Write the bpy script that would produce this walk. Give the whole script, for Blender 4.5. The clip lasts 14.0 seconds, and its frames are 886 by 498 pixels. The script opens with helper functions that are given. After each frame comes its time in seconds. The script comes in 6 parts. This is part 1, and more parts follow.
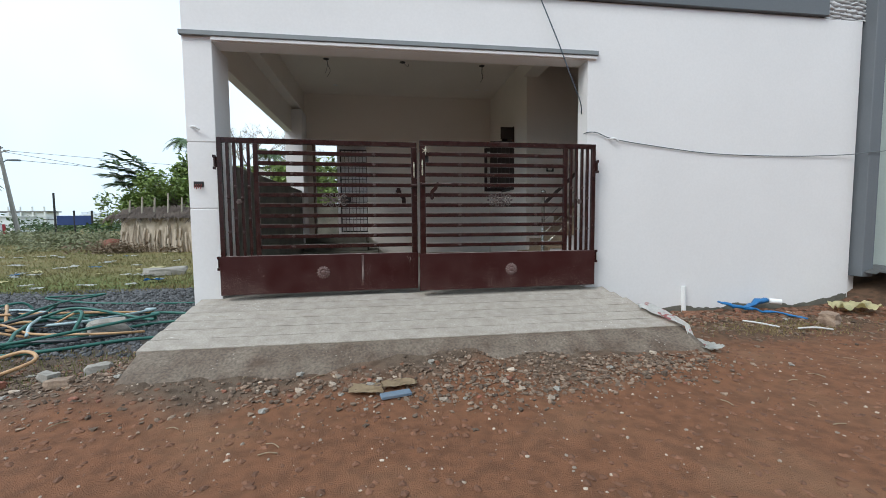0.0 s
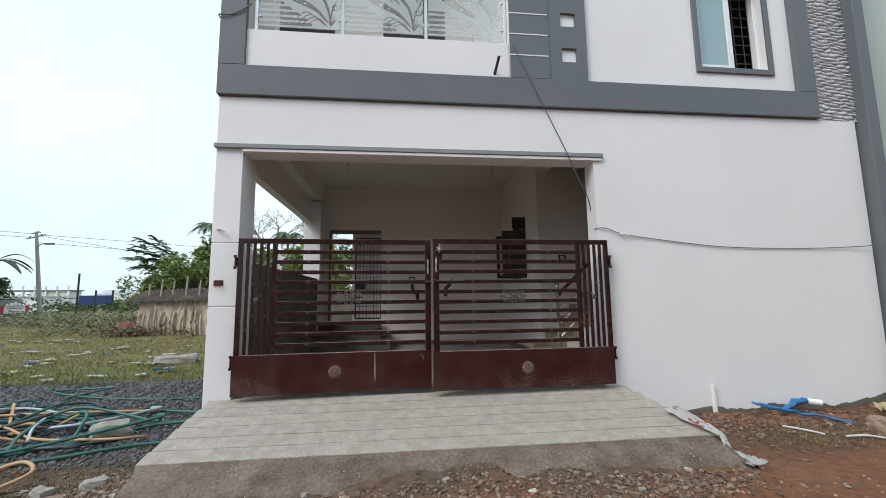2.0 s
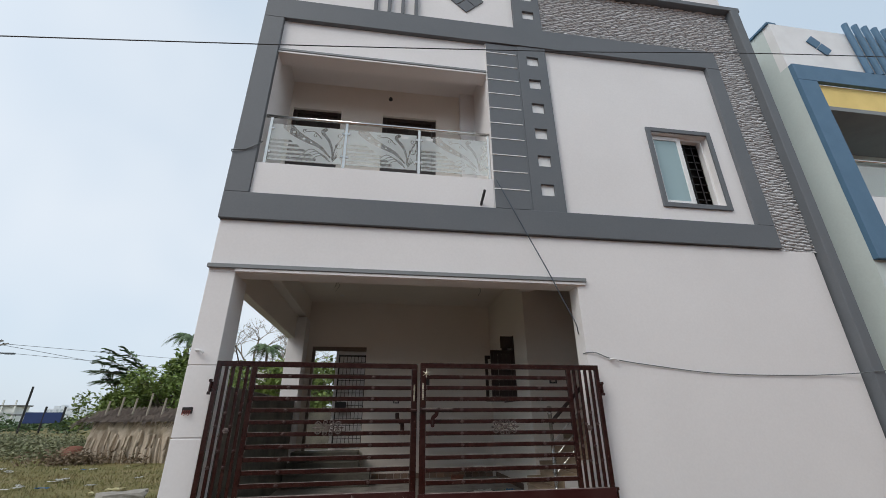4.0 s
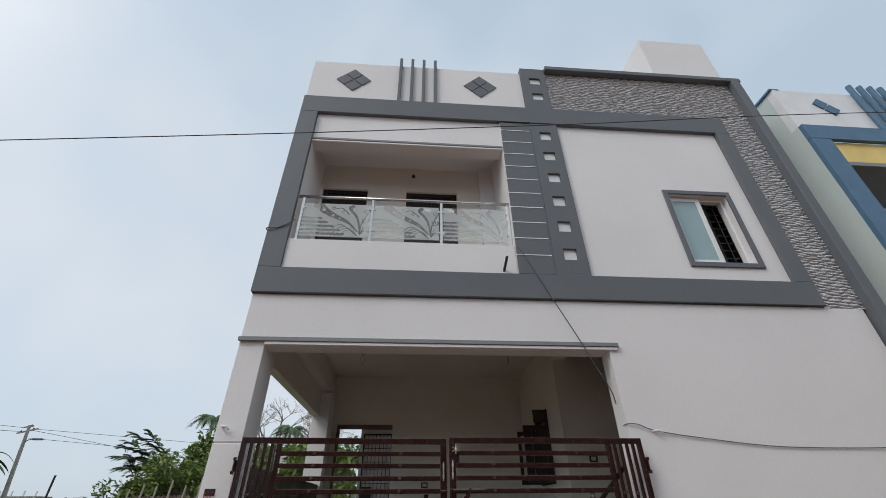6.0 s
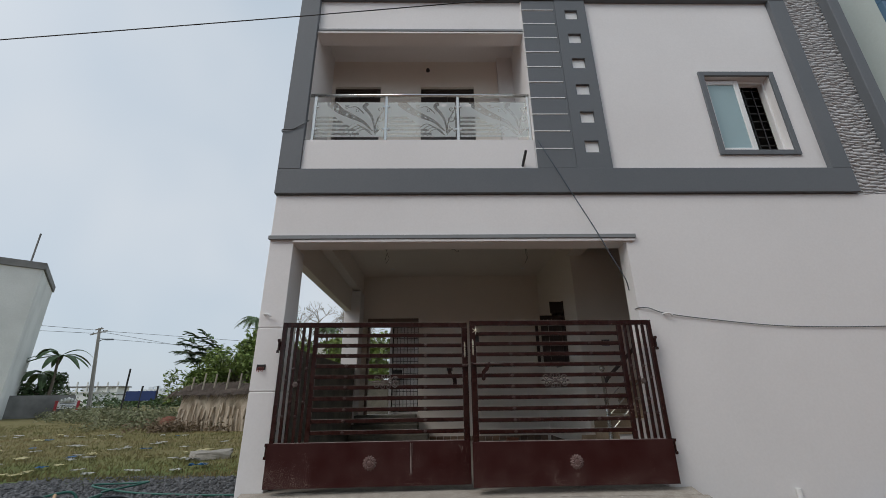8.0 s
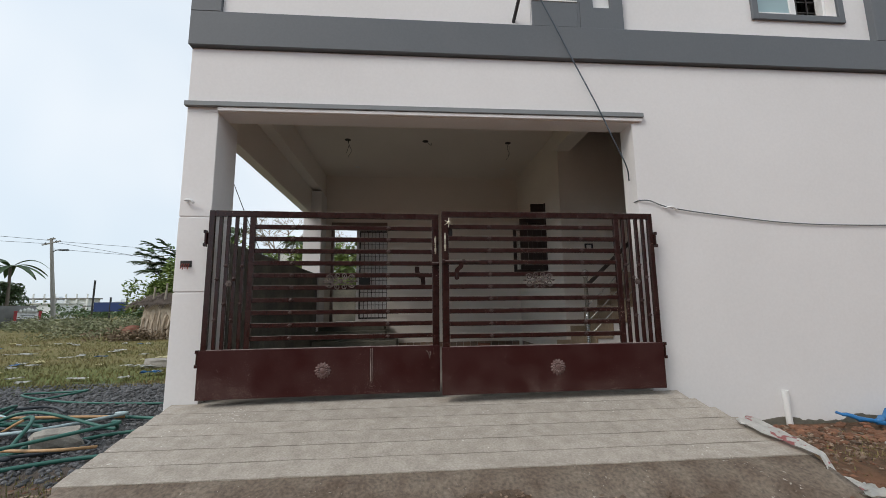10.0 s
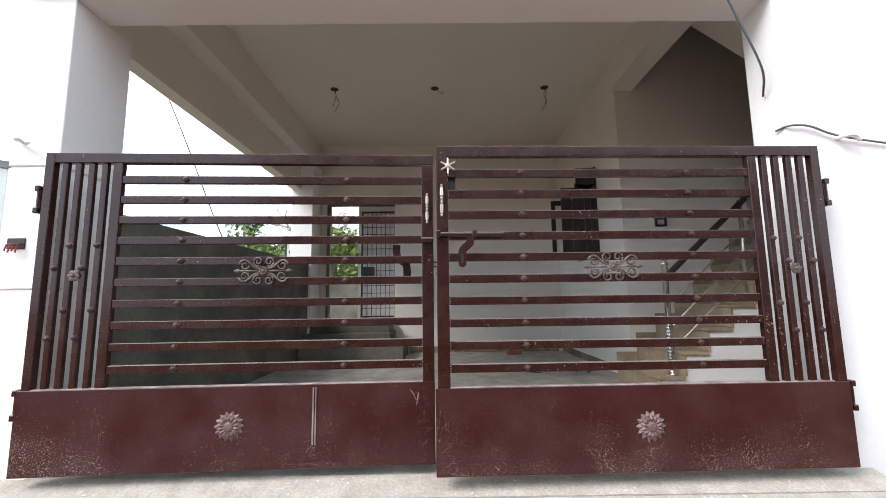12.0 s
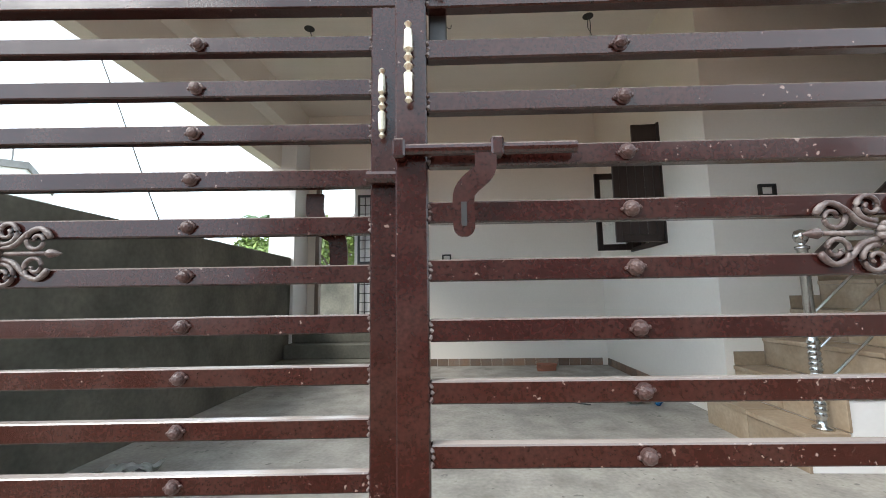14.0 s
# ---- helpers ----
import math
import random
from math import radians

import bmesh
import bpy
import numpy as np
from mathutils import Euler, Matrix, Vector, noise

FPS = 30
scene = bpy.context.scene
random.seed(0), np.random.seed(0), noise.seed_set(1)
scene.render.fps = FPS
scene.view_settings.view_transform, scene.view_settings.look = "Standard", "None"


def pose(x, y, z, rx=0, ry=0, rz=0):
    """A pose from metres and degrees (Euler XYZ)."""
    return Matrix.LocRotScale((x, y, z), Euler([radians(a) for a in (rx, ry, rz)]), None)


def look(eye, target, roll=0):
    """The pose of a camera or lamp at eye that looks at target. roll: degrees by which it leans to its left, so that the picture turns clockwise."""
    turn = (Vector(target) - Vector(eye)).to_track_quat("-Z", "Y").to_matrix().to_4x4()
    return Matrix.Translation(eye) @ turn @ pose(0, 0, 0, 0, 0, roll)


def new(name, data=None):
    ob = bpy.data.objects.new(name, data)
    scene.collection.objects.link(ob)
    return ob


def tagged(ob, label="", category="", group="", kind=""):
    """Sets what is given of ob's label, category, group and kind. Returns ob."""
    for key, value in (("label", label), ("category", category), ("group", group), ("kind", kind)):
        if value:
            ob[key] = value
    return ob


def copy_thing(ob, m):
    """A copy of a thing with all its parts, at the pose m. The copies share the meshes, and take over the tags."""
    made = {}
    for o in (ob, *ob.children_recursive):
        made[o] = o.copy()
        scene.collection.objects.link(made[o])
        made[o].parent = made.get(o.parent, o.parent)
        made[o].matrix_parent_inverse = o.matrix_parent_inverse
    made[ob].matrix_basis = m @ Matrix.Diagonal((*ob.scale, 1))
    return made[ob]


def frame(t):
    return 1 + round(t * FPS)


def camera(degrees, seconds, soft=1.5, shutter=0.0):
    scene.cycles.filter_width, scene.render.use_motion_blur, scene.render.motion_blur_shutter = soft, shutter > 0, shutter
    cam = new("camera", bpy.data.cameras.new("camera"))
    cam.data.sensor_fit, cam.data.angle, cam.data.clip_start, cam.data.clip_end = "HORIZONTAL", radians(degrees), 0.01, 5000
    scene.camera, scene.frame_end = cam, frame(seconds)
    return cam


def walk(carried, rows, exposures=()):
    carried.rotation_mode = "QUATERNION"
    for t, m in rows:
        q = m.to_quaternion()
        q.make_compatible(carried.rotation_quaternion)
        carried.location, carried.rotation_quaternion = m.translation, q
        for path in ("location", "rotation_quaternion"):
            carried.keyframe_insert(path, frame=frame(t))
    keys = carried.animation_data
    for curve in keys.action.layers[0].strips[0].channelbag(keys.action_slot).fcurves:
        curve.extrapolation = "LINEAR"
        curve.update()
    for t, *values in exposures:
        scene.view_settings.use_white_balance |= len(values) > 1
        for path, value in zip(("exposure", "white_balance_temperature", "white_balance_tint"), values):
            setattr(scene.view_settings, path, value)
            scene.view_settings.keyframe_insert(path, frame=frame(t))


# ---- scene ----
cam = camera(95.1, 14.0, 0.7)
PATH = [
    (0, (-0.008, -0.239, 1.243), (0.268, 1.737, 1.108), -0.5),
    (0.5, (-0.009, -0.247, 1.303), (0.239, 1.736, 1.212), -0.6),
    (1, (-0.004, -0.25, 1.367), (0.228, 1.736, 1.364), -0.7),
    (1.5, (-0.009, -0.243, 1.402), (0.215, 1.741, 1.517), -0.7),
    (2, (-0.017, -0.247, 1.462), (0.2, 1.726, 1.705), -0.7),
    (2.5, (-0.02, -0.256, 1.506), (0.191, 1.698, 1.874), -0.5),
    (3, (-0.036, -0.27, 1.561), (0.166, 1.657, 2.055), -0.4),
    (3.5, (-0.015, -0.308, 1.614), (0.204, 1.581, 2.233), -0.2),
    (3.7, (-0.039, -0.304, 1.602), (0.236, 1.558, 2.281), -0.2),
    (5.8, (-0.046, -0.335, 1.498), (0.089, 1.341, 2.581), -0.4),
    (6, (-0.047, -0.339, 1.499), (0.088, 1.338, 2.581), -0.6),
    (6.5, (-0.047, -0.346, 1.496), (0.126, 1.34, 2.557), -0.3),
    (7, (-0.057, -0.366, 1.483), (0.137, 1.365, 2.466), -0.1),
    (7.5, (-0.068, -0.379, 1.477), (0.056, 1.444, 2.289), -0.4),
    (8, (-0.008, -0.328, 1.335), (0.028, 1.552, 2.017), -0.7),
    (8.5, (0.014, -0.245, 1.285), (0.066, 1.679, 1.829), -0.7),
    (9, (0.001, -0.035, 1.229), (0.121, 1.919, 1.64), -0.4),
    (9.2, (-0.012, 0.062, 1.23), (0.157, 2.019, 1.606), -0.6),
    (11.5, (0.366, 1.759, 1.299), (0.429, 3.744, 1.534), -1.0),
    (12, (0.389, 2.176, 1.328), (0.4, 4.161, 1.571), -0.7),
    (12.5, (0.44, 2.578, 1.335), (0.417, 4.563, 1.575), -0.6),
    (13, (0.472, 2.948, 1.357), (0.359, 4.930, 1.592), -0.6),
    (13.5, (0.465, 3.266, 1.369), (0.33, 5.248, 1.599), -0.5),
    (14, (0.491, 3.492, 1.378), (0.404, 5.476, 1.611), -0.9),
]
walk(cam, [(t, look(eye, target, roll)) for t, eye, target, roll in PATH],
     [(0, 0.88, 6280, 6), (1, 0.92, 6280, 6), (1.5, 0.9, 6300, 6), (2, 0.78, 6450, 8), (3, 0.5, 6650, 10), (3.7, 0.43, 6680, 10), (5, 0.26, 6650, 10), (7.0, 0.18, 6650, 10), (8, 0.09, 6700, 10),
      (9, 0.28, 6850, 10), (10.5, 0.6, 6750, 10), (11.5, 1.05, 6550, 10), (12, 1.8, 6500, 10), (12.5, 2.28, 6400, 8), (14, 2.33, 6350, 6)])


# ---- light ----
world = bpy.data.worlds.new("world")
scene.world = world
world.use_nodes = True
wn, wl = world.node_tree.nodes, world.node_tree.links
wn.clear()
sky = wn.new("ShaderNodeTexSky")
sky.sky_type, sky.sun_disc = "NISHITA", False
sky.sun_elevation, sky.sun_rotation = radians(42), radians(-70)
sky.air_density, sky.dust_density, sky.ozone_density = 1.0, 2.0, 1.0
# overcast haze: the clear sky is veiled by an even white cloud layer
veil = wn.new("ShaderNodeMix")
veil.data_type = "RGBA"
veil.inputs["Factor"].default_value = 0.72
cloud = wn.new("ShaderNodeTexNoise")
cloud.inputs["Scale"].default_value, cloud.inputs["Detail"].default_value = 1.6, 3
cloud_map = wn.new("ShaderNodeMapRange")
cloud_map.inputs["From Min"].default_value, cloud_map.inputs["From Max"].default_value = 0.3, 0.7
cloud_map.inputs["To Min"].default_value, cloud_map.inputs["To Max"].default_value = 0.84, 0.94
wl.new(cloud.outputs["Fac"], cloud_map.inputs["Value"])
wl.new(cloud_map.outputs["Result"], veil.inputs["Factor"])
wl.new(sky.outputs[0], veil.inputs["A"])
# thin blue-grey gaps between paler cloud
tone = wn.new("ShaderNodeMix")
tone.data_type = "RGBA"
tone.inputs["A"].default_value, tone.inputs["B"].default_value = (5.5, 6.8, 8.2, 1), (7.5, 8.2, 9.0, 1)
drift_map = wn.new("ShaderNodeMapRange")
drift_map.inputs["From Min"].default_value, drift_map.inputs["From Max"].default_value = 0.36, 0.64
wl.new(cloud.outputs["Fac"], drift_map.inputs["Value"])
wl.new(drift_map.outputs["Result"], tone.inputs["Factor"])
wl.new(tone.outputs["Result"], veil.inputs["B"])
back = wn.new("ShaderNodeBackground")
back.inputs["Strength"].default_value = 0.083
wl.new(veil.outputs["Result"], back.inputs["Color"])
wout = wn.new("ShaderNodeOutputWorld")
wl.new(back.outputs[0], wout.inputs[0])
sun = new("sun", bpy.data.lights.new("sun", "SUN"))
sun.data.energy, sun.data.angle, sun.data.color = 1.25, radians(30), (1.0, 0.95, 0.90)
sun.matrix_world = look((-9, -7, 11), (0, 0, 0))


# ---- materials ----
def rgb(c):
    return (*c, 1) if len(c) == 3 else c


def material(name, base, rough=0.6, metal=0.0, vary=0.12, scale=3.0, grain=60.0, bump=0.08, second=None, amount=0.35, spread=0.12, per=0.0, stretch=(1, 1, 1), spec=0.5, dust_skylight=None, speck=None, splash=None):
    """Painted or raw surface: broad stains in a second colour, fine grain and fine relief, sized in metres."""
    m = bpy.data.materials.new(name)
    m.use_nodes = True
    n, l = m.node_tree.nodes, m.node_tree.links
    b = n["Principled BSDF"]
    b.inputs["Roughness"].default_value, b.inputs["Metallic"].default_value = rough, metal
    b.inputs["Specular IOR Level"].default_value = spec
    geo = n.new("ShaderNodeNewGeometry")
    mp = n.new("ShaderNodeMapping")
    mp.inputs["Scale"].default_value = stretch
    l.new(geo.outputs["Position"], mp.inputs["Vector"])
    big = n.new("ShaderNodeTexNoise")
    big.inputs["Scale"].default_value, big.inputs["Detail"].default_value = scale, 5
    fine = n.new("ShaderNodeTexNoise")
    fine.inputs["Scale"].default_value, fine.inputs["Detail"].default_value = grain, 3
    l.new(mp.outputs[0], big.inputs["Vector"])
    l.new(mp.outputs[0], fine.inputs["Vector"])
    ramp = n.new("ShaderNodeMapRange")
    ramp.inputs["From Min"].default_value, ramp.inputs["From Max"].default_value = 0.5 - spread, 0.5 + spread + 0.1
    ramp.inputs["To Max"].default_value = amount
    l.new(big.outputs["Fac"], ramp.inputs["Value"])
    mix = n.new("ShaderNodeMix")
    mix.data_type = "RGBA"
    mix.inputs["A"].default_value = rgb(base)
    mix.inputs["B"].default_value = rgb(second if second else [c * 0.75 for c in base[:3]])
    l.new(ramp.outputs["Result"], mix.inputs["Factor"])
    hsv = n.new("ShaderNodeHueSaturation")
    val = n.new("ShaderNodeMapRange")
    val.inputs["From Min"].default_value, val.inputs["From Max"].default_value = 0.25, 0.75
    val.inputs["To Min"].default_value, val.inputs["To Max"].default_value = 1 - vary, 1 + vary
    l.new(fine.outputs["Fac"], val.inputs["Value"])
    out = val.outputs["Result"]
    if per:
        info = n.new("ShaderNodeObjectInfo")
        isl = n.new("ShaderNodeNewGeometry")
        add = n.new("ShaderNodeMath")
        add.operation = "ADD"
        l.new(info.outputs["Random"], add.inputs[0])
        l.new(isl.outputs["Random Per Island"], add.inputs[1])
        fr = n.new("ShaderNodeMath")
        fr.operation = "FRACT"
        l.new(add.outputs[0], fr.inputs[0])
        pr = n.new("ShaderNodeMapRange")
        pr.inputs["To Min"].default_value, pr.inputs["To Max"].default_value = 1 - per, 1 + per
        l.new(fr.outputs[0], pr.inputs["Value"])
        mul = n.new("ShaderNodeMath")
        mul.operation = "MULTIPLY"
        l.new(out, mul.inputs[0])
        l.new(pr.outputs["Result"], mul.inputs[1])
        out = mul.outputs[0]
    l.new(out, hsv.inputs["Value"])
    l.new(mix.outputs["Result"], hsv.inputs["Color"])
    colour = hsv.outputs["Color"]
    if speck:
        sc, cut, tone = speck
        spots = n.new("ShaderNodeTexNoise")
        spots.inputs["Scale"].default_value, spots.inputs["Detail"].default_value = sc, 2
        patch = n.new("ShaderNodeTexNoise")
        patch.inputs["Scale"].default_value = 2.3
        l.new(mp.outputs[0], spots.inputs["Vector"])
        l.new(mp.outputs[0], patch.inputs["Vector"])
        both = n.new("ShaderNodeMath")
        both.operation = "MULTIPLY_ADD"
        both.inputs[1].default_value = 0.45
        l.new(patch.outputs["Fac"], both.inputs[0])
        l.new(spots.outputs["Fac"], both.inputs[2])
        cutr = n.new("ShaderNodeMapRange")
        cutr.inputs["From Min"].default_value, cutr.inputs["From Max"].default_value = cut, cut + 0.05
        cutr.inputs["To Max"].default_value = 0.8
        l.new(both.outputs[0], cutr.inputs["Value"])
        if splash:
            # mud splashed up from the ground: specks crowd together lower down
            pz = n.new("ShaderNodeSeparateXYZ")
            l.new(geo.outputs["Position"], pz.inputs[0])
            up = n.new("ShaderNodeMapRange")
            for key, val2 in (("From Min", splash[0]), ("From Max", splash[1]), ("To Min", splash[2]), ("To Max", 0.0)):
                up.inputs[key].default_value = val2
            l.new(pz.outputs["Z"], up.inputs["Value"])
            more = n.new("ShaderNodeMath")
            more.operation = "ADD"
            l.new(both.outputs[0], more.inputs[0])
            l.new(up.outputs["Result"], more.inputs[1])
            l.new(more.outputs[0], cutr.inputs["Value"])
        sm = n.new("ShaderNodeMix")
        sm.data_type = "RGBA"
        sm.inputs["B"].default_value = rgb(tone)
        l.new(cutr.outputs["Result"], sm.inputs["Factor"])
        l.new(colour, sm.inputs["A"])
        colour = sm.outputs["Result"]
    # upward faces mixed paler: settled dust plus the sky light they catch
    if dust_skylight:
        nz = n.new("ShaderNodeSeparateXYZ")
        l.new(geo.outputs["Normal"], nz.inputs[0])
        dr = n.new("ShaderNodeMapRange")
        dr.inputs["From Min"].default_value, dr.inputs["From Max"].default_value = 0.55, 0.95
        dr.inputs["To Max"].default_value = 0.75
        l.new(nz.outputs["Z"], dr.inputs["Value"])
        dm = n.new("ShaderNodeMix")
        dm.data_type = "RGBA"
        dm.inputs["B"].default_value = rgb(dust_skylight)
        l.new(dr.outputs["Result"], dm.inputs["Factor"])
        l.new(colour, dm.inputs["A"])
        colour = dm.outputs["Result"]
    l.new(colour, b.inputs["Base Color"])
    rr = n.new("ShaderNodeMapRange")
    rr.inputs["To Min"].default_value, rr.inputs["To Max"].default_value = max(0.02, rough - 0.12), min(1, rough + 0.12)
    l.new(big.outputs["Fac"], rr.inputs["Value"])
    l.new(rr.outputs["Result"], b.inputs["Roughness"])
    if bump:
        bp = n.new("ShaderNodeBump")
        bp.inputs["Strength"].default_value, bp.inputs["Distance"].default_value = bump, 0.01
        l.new(fine.outputs["Fac"], bp.inputs["Height"])
        l.new(bp.outputs["Normal"], b.inputs["Normal"])
    return m


WHITE = material("white_wall_paint", (0.80, 0.79, 0.79), 0.75, vary=0.02, scale=0.7, grain=35, bump=0.05, second=(0.72, 0.71, 0.71), amount=0.5)
INNER = material("inner_wall_paint", (0.80, 0.75, 0.69), 0.75, vary=0.02, scale=0.8, grain=40, bump=0.05, second=(0.70, 0.65, 0.59), amount=0.4)
GREY = material("grey_band_paint", (0.125, 0.140, 0.155), 0.65, vary=0.04, scale=1.2, grain=45, bump=0.05, second=(0.155, 0.168, 0.182), amount=0.6)
TRIMGREY = material("light_grey_trim_paint", (0.24, 0.26, 0.27), 0.65, vary=0.03, grain=45)
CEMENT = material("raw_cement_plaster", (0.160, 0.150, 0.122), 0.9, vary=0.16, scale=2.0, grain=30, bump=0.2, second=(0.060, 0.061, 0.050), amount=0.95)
FLOORC = material("dusty_cement_floor", (0.37, 0.345, 0.31), 0.85, vary=0.16, scale=4.5, grain=40, bump=0.15, second=(0.20, 0.185, 0.165), amount=0.8, speck=(22, 0.93, (0.16, 0.15, 0.135)))
RAMPC = material("ramp_concrete", (0.40, 0.36, 0.315), 0.9, vary=0.2, scale=10.0, grain=75, bump=0.35, second=(0.28, 0.246, 0.206), amount=0.7, per=0.05, speck=(34, 0.955, (0.66, 0.63, 0.58)))
GROOVE = material("groove_dark_concrete", (0.16, 0.145, 0.125), 0.95, vary=0.15, grain=50, bump=0.2)
GATE = material("maroon_gate_enamel", (0.024, 0.0056, 0.0046), 0.20, vary=0.4, scale=9, grain=130, bump=0.010, second=(0.043, 0.019, 0.015), amount=0.5, spread=0.1, spec=0.46, dust_skylight=(0.36, 0.31, 0.28), speck=(75, 0.95, (0.26, 0.19, 0.165)))
STUDM = material("worn_maroon_stud", (0.034, 0.012, 0.010), 0.38, vary=0.35, scale=3, grain=220, bump=0.3, second=(0.13, 0.085, 0.074), amount=0.5, spec=0.4)
GATEDUST = material("dusty_maroon_ornament", (0.062, 0.038, 0.034), 0.5, vary=0.35, scale=30, grain=180, bump=0.3, second=(0.21, 0.18, 0.165), amount=0.75)
BRASS = material("pale_brass", (0.62, 0.58, 0.46), 0.35, metal=0.7, vary=0.1, grain=120)
STEEL = material("stainless_steel", (0.62, 0.62, 0.60), 0.22, metal=1.0, vary=0.04, grain=80, bump=0.02)
DARKWOOD = material("dark_brown_wood", (0.030, 0.018, 0.015), 0.45, vary=0.2, scale=4, grain=60, bump=0.1, stretch=(1, 1, 0.15))
BLACKIRON = material("black_painted_iron", (0.018, 0.017, 0.017), 0.5, vary=0.1)
UPVC = material("white_window_plastic", (0.82, 0.83, 0.83), 0.35, vary=0.02)
RUBBER = material("cable_rubber", (0.05, 0.055, 0.06), 0.6, vary=0.1, bump=0)
TILE = material("tan_stone_tile", (0.29, 0.215, 0.145), 0.42, vary=0.14, scale=6, grain=45, bump=0.05, second=(0.41, 0.335, 0.25), amount=0.8, per=0.12)
PALEPLASTIC = material("pale_plastic_sheet", (0.68, 0.68, 0.65), 0.35, vary=0.08, grain=50)
# Dimness of the unlit rooms put into the colour; reused across the road
DIMPLASTER = material("dimmed_plaster", (0.30, 0.28, 0.26), 0.9, vary=0.05)


def glass(name, tint, rough, frost=0.0):
    m = bpy.data.materials.new(name)
    m.use_nodes = True
    n, l = m.node_tree.nodes, m.node_tree.links
    b = n["Principled BSDF"]
    b.inputs["Base Color"].default_value = rgb(tint)
    b.inputs["Roughness"].default_value = rough
    b.inputs["Transmission Weight"].default_value = 1 - frost
    b.inputs["IOR"].default_value = 1.05 if frost == 0 else 1.2
    nz = n.new("ShaderNodeTexNoise")
    nz.inputs["Scale"].default_value = 30
    rr = n.new("ShaderNodeMapRange")
    rr.inputs["To Min"].default_value, rr.inputs["To Max"].default_value = rough, rough + 0.05
    l.new(nz.outputs["Fac"], rr.inputs["Value"])
    l.new(rr.outputs["Result"], b.inputs["Roughness"])
    return m


CLEAR = glass("clear_balcony_glass", (0.92, 0.95, 0.94), 0.04, 0.12)
FROST = glass("etched_frosted_glass", (0.70, 0.75, 0.755), 0.40, 0.50)
BLUEGLASS = glass("blue_frosted_pane", (0.42, 0.58, 0.62), 0.35, 0.8)


# ---- building helpers ----
def add_box(bm, x0, y0, z0, x1, y1, z1, bevel=0.0, m=None):
    """A box with bevelled edges between two corners."""
    d = (abs(x1 - x0), abs(y1 - y0), abs(z1 - z0))
    mat = Matrix.Translation(((x0 + x1) / 2, (y0 + y1) / 2, (z0 + z1) / 2)) @ Matrix.Diagonal((*d, 1))
    if m:
        mat = m @ mat
    got = bmesh.ops.create_cube(bm, size=1, matrix=mat)["verts"]
    if bevel:
        edges = {e for v in got for e in v.link_edges}
        bmesh.ops.bevel(bm, geom=list(edges), offset=bevel, segments=2 if bevel > 0.008 else 1, affect="EDGES", clamp_overlap=True)
    return bm


def boxes(*rows, bevel=0.0):
    bm = bmesh.new()
    for r in rows:
        add_box(bm, *r, bevel=bevel)
    return bm


def add_rod(bm, a, b, r0, r1=None, n=10):
    """A round rod from a to b."""
    a, b = Vector(a), Vector(b)
    d = b - a
    m = Matrix.Translation((a + b) / 2) @ d.to_track_quat("Z", "Y").to_matrix().to_4x4()
    bmesh.ops.create_cone(bm, cap_ends=True, segments=n, radius1=r0, radius2=r0 if r1 is None else r1, depth=d.length, matrix=m)
    return bm


def add_tube(bm, pts, r, n=8, closed=False, taper=None):
    """A tube swept through points."""
    pts = [Vector(p) for p in pts]
    rings = []
    for i, p in enumerate(pts):
        a = pts[i - 1] if i else pts[0]
        b = pts[i + 1] if i + 1 < len(pts) else pts[-1]
        d = (b - a).normalized() if (b - a).length else Vector((0, 0, 1))
        u = d.cross(Vector((0, 0, 1)))
        if u.length < 0.05:
            u = d.cross(Vector((0, 1, 0)))
        u.normalize()
        v = d.cross(u)
        rr = r if taper is None else r * (1 + (taper - 1) * i / (len(pts) - 1))
        rings.append([bm.verts.new(p + rr * (math.cos(2 * math.pi * k / n) * u + math.sin(2 * math.pi * k / n) * v)) for k in range(n)])
    for ra, rb in zip(rings, rings[1:]):
        for k in range(n):
            bm.faces.new((ra[k], ra[(k + 1) % n], rb[(k + 1) % n], rb[k]))
    bm.faces.new(rings[0][::-1])
    bm.faces.new(rings[-1])
    return bm


def smooth_path(pts, steps=6):
    """Catmull-Rom through points."""
    pts = [Vector(p) for p in pts]
    q = [pts[0] * 2 - pts[1], *pts, pts[-1] * 2 - pts[-2]]
    out = []
    for i in range(1, len(q) - 2):
        for k in range(steps):
            t = k / steps
            out.append(0.5 * ((2 * q[i]) + (q[i + 1] - q[i - 1]) * t + (2 * q[i - 1] - 5 * q[i] + 4 * q[i + 1] - q[i + 2]) * t * t
                              + (3 * q[i] - q[i - 1] - 3 * q[i + 1] + q[i + 2]) * t ** 3))
    out.append(pts[-1])
    return out


def lathe(bm, profile, m=None, n=12):
    """A turned shape: (radius, height) pairs about z."""
    m = m or Matrix()
    rings = [[bm.verts.new(m @ Vector((r * math.cos(2 * math.pi * k / n), r * math.sin(2 * math.pi * k / n), z))) for k in range(n)] for r, z in profile]
    for ra, rb in zip(rings, rings[1:]):
        for k in range(n):
            bm.faces.new((ra[k], ra[(k + 1) % n], rb[(k + 1) % n], rb[k]))
    bm.faces.new(rings[0][::-1])
    bm.faces.new(rings[-1])
    return bm


def mesh_of(name, bm, mat, soft=False):
    me = bpy.data.meshes.new(name)
    bmesh.ops.recalc_face_normals(bm, faces=bm.faces)
    if soft:
        for f in bm.faces:
            f.smooth = True
    bm.to_mesh(me)
    bm.free()
    if mat:
        me.materials.append(mat)
    return me


def part(name, bm, mat, parent, label="", soft=False):
    ob = new(name, mesh_of(name, bm, mat, soft))
    ob.parent = parent
    return tagged(ob, label)


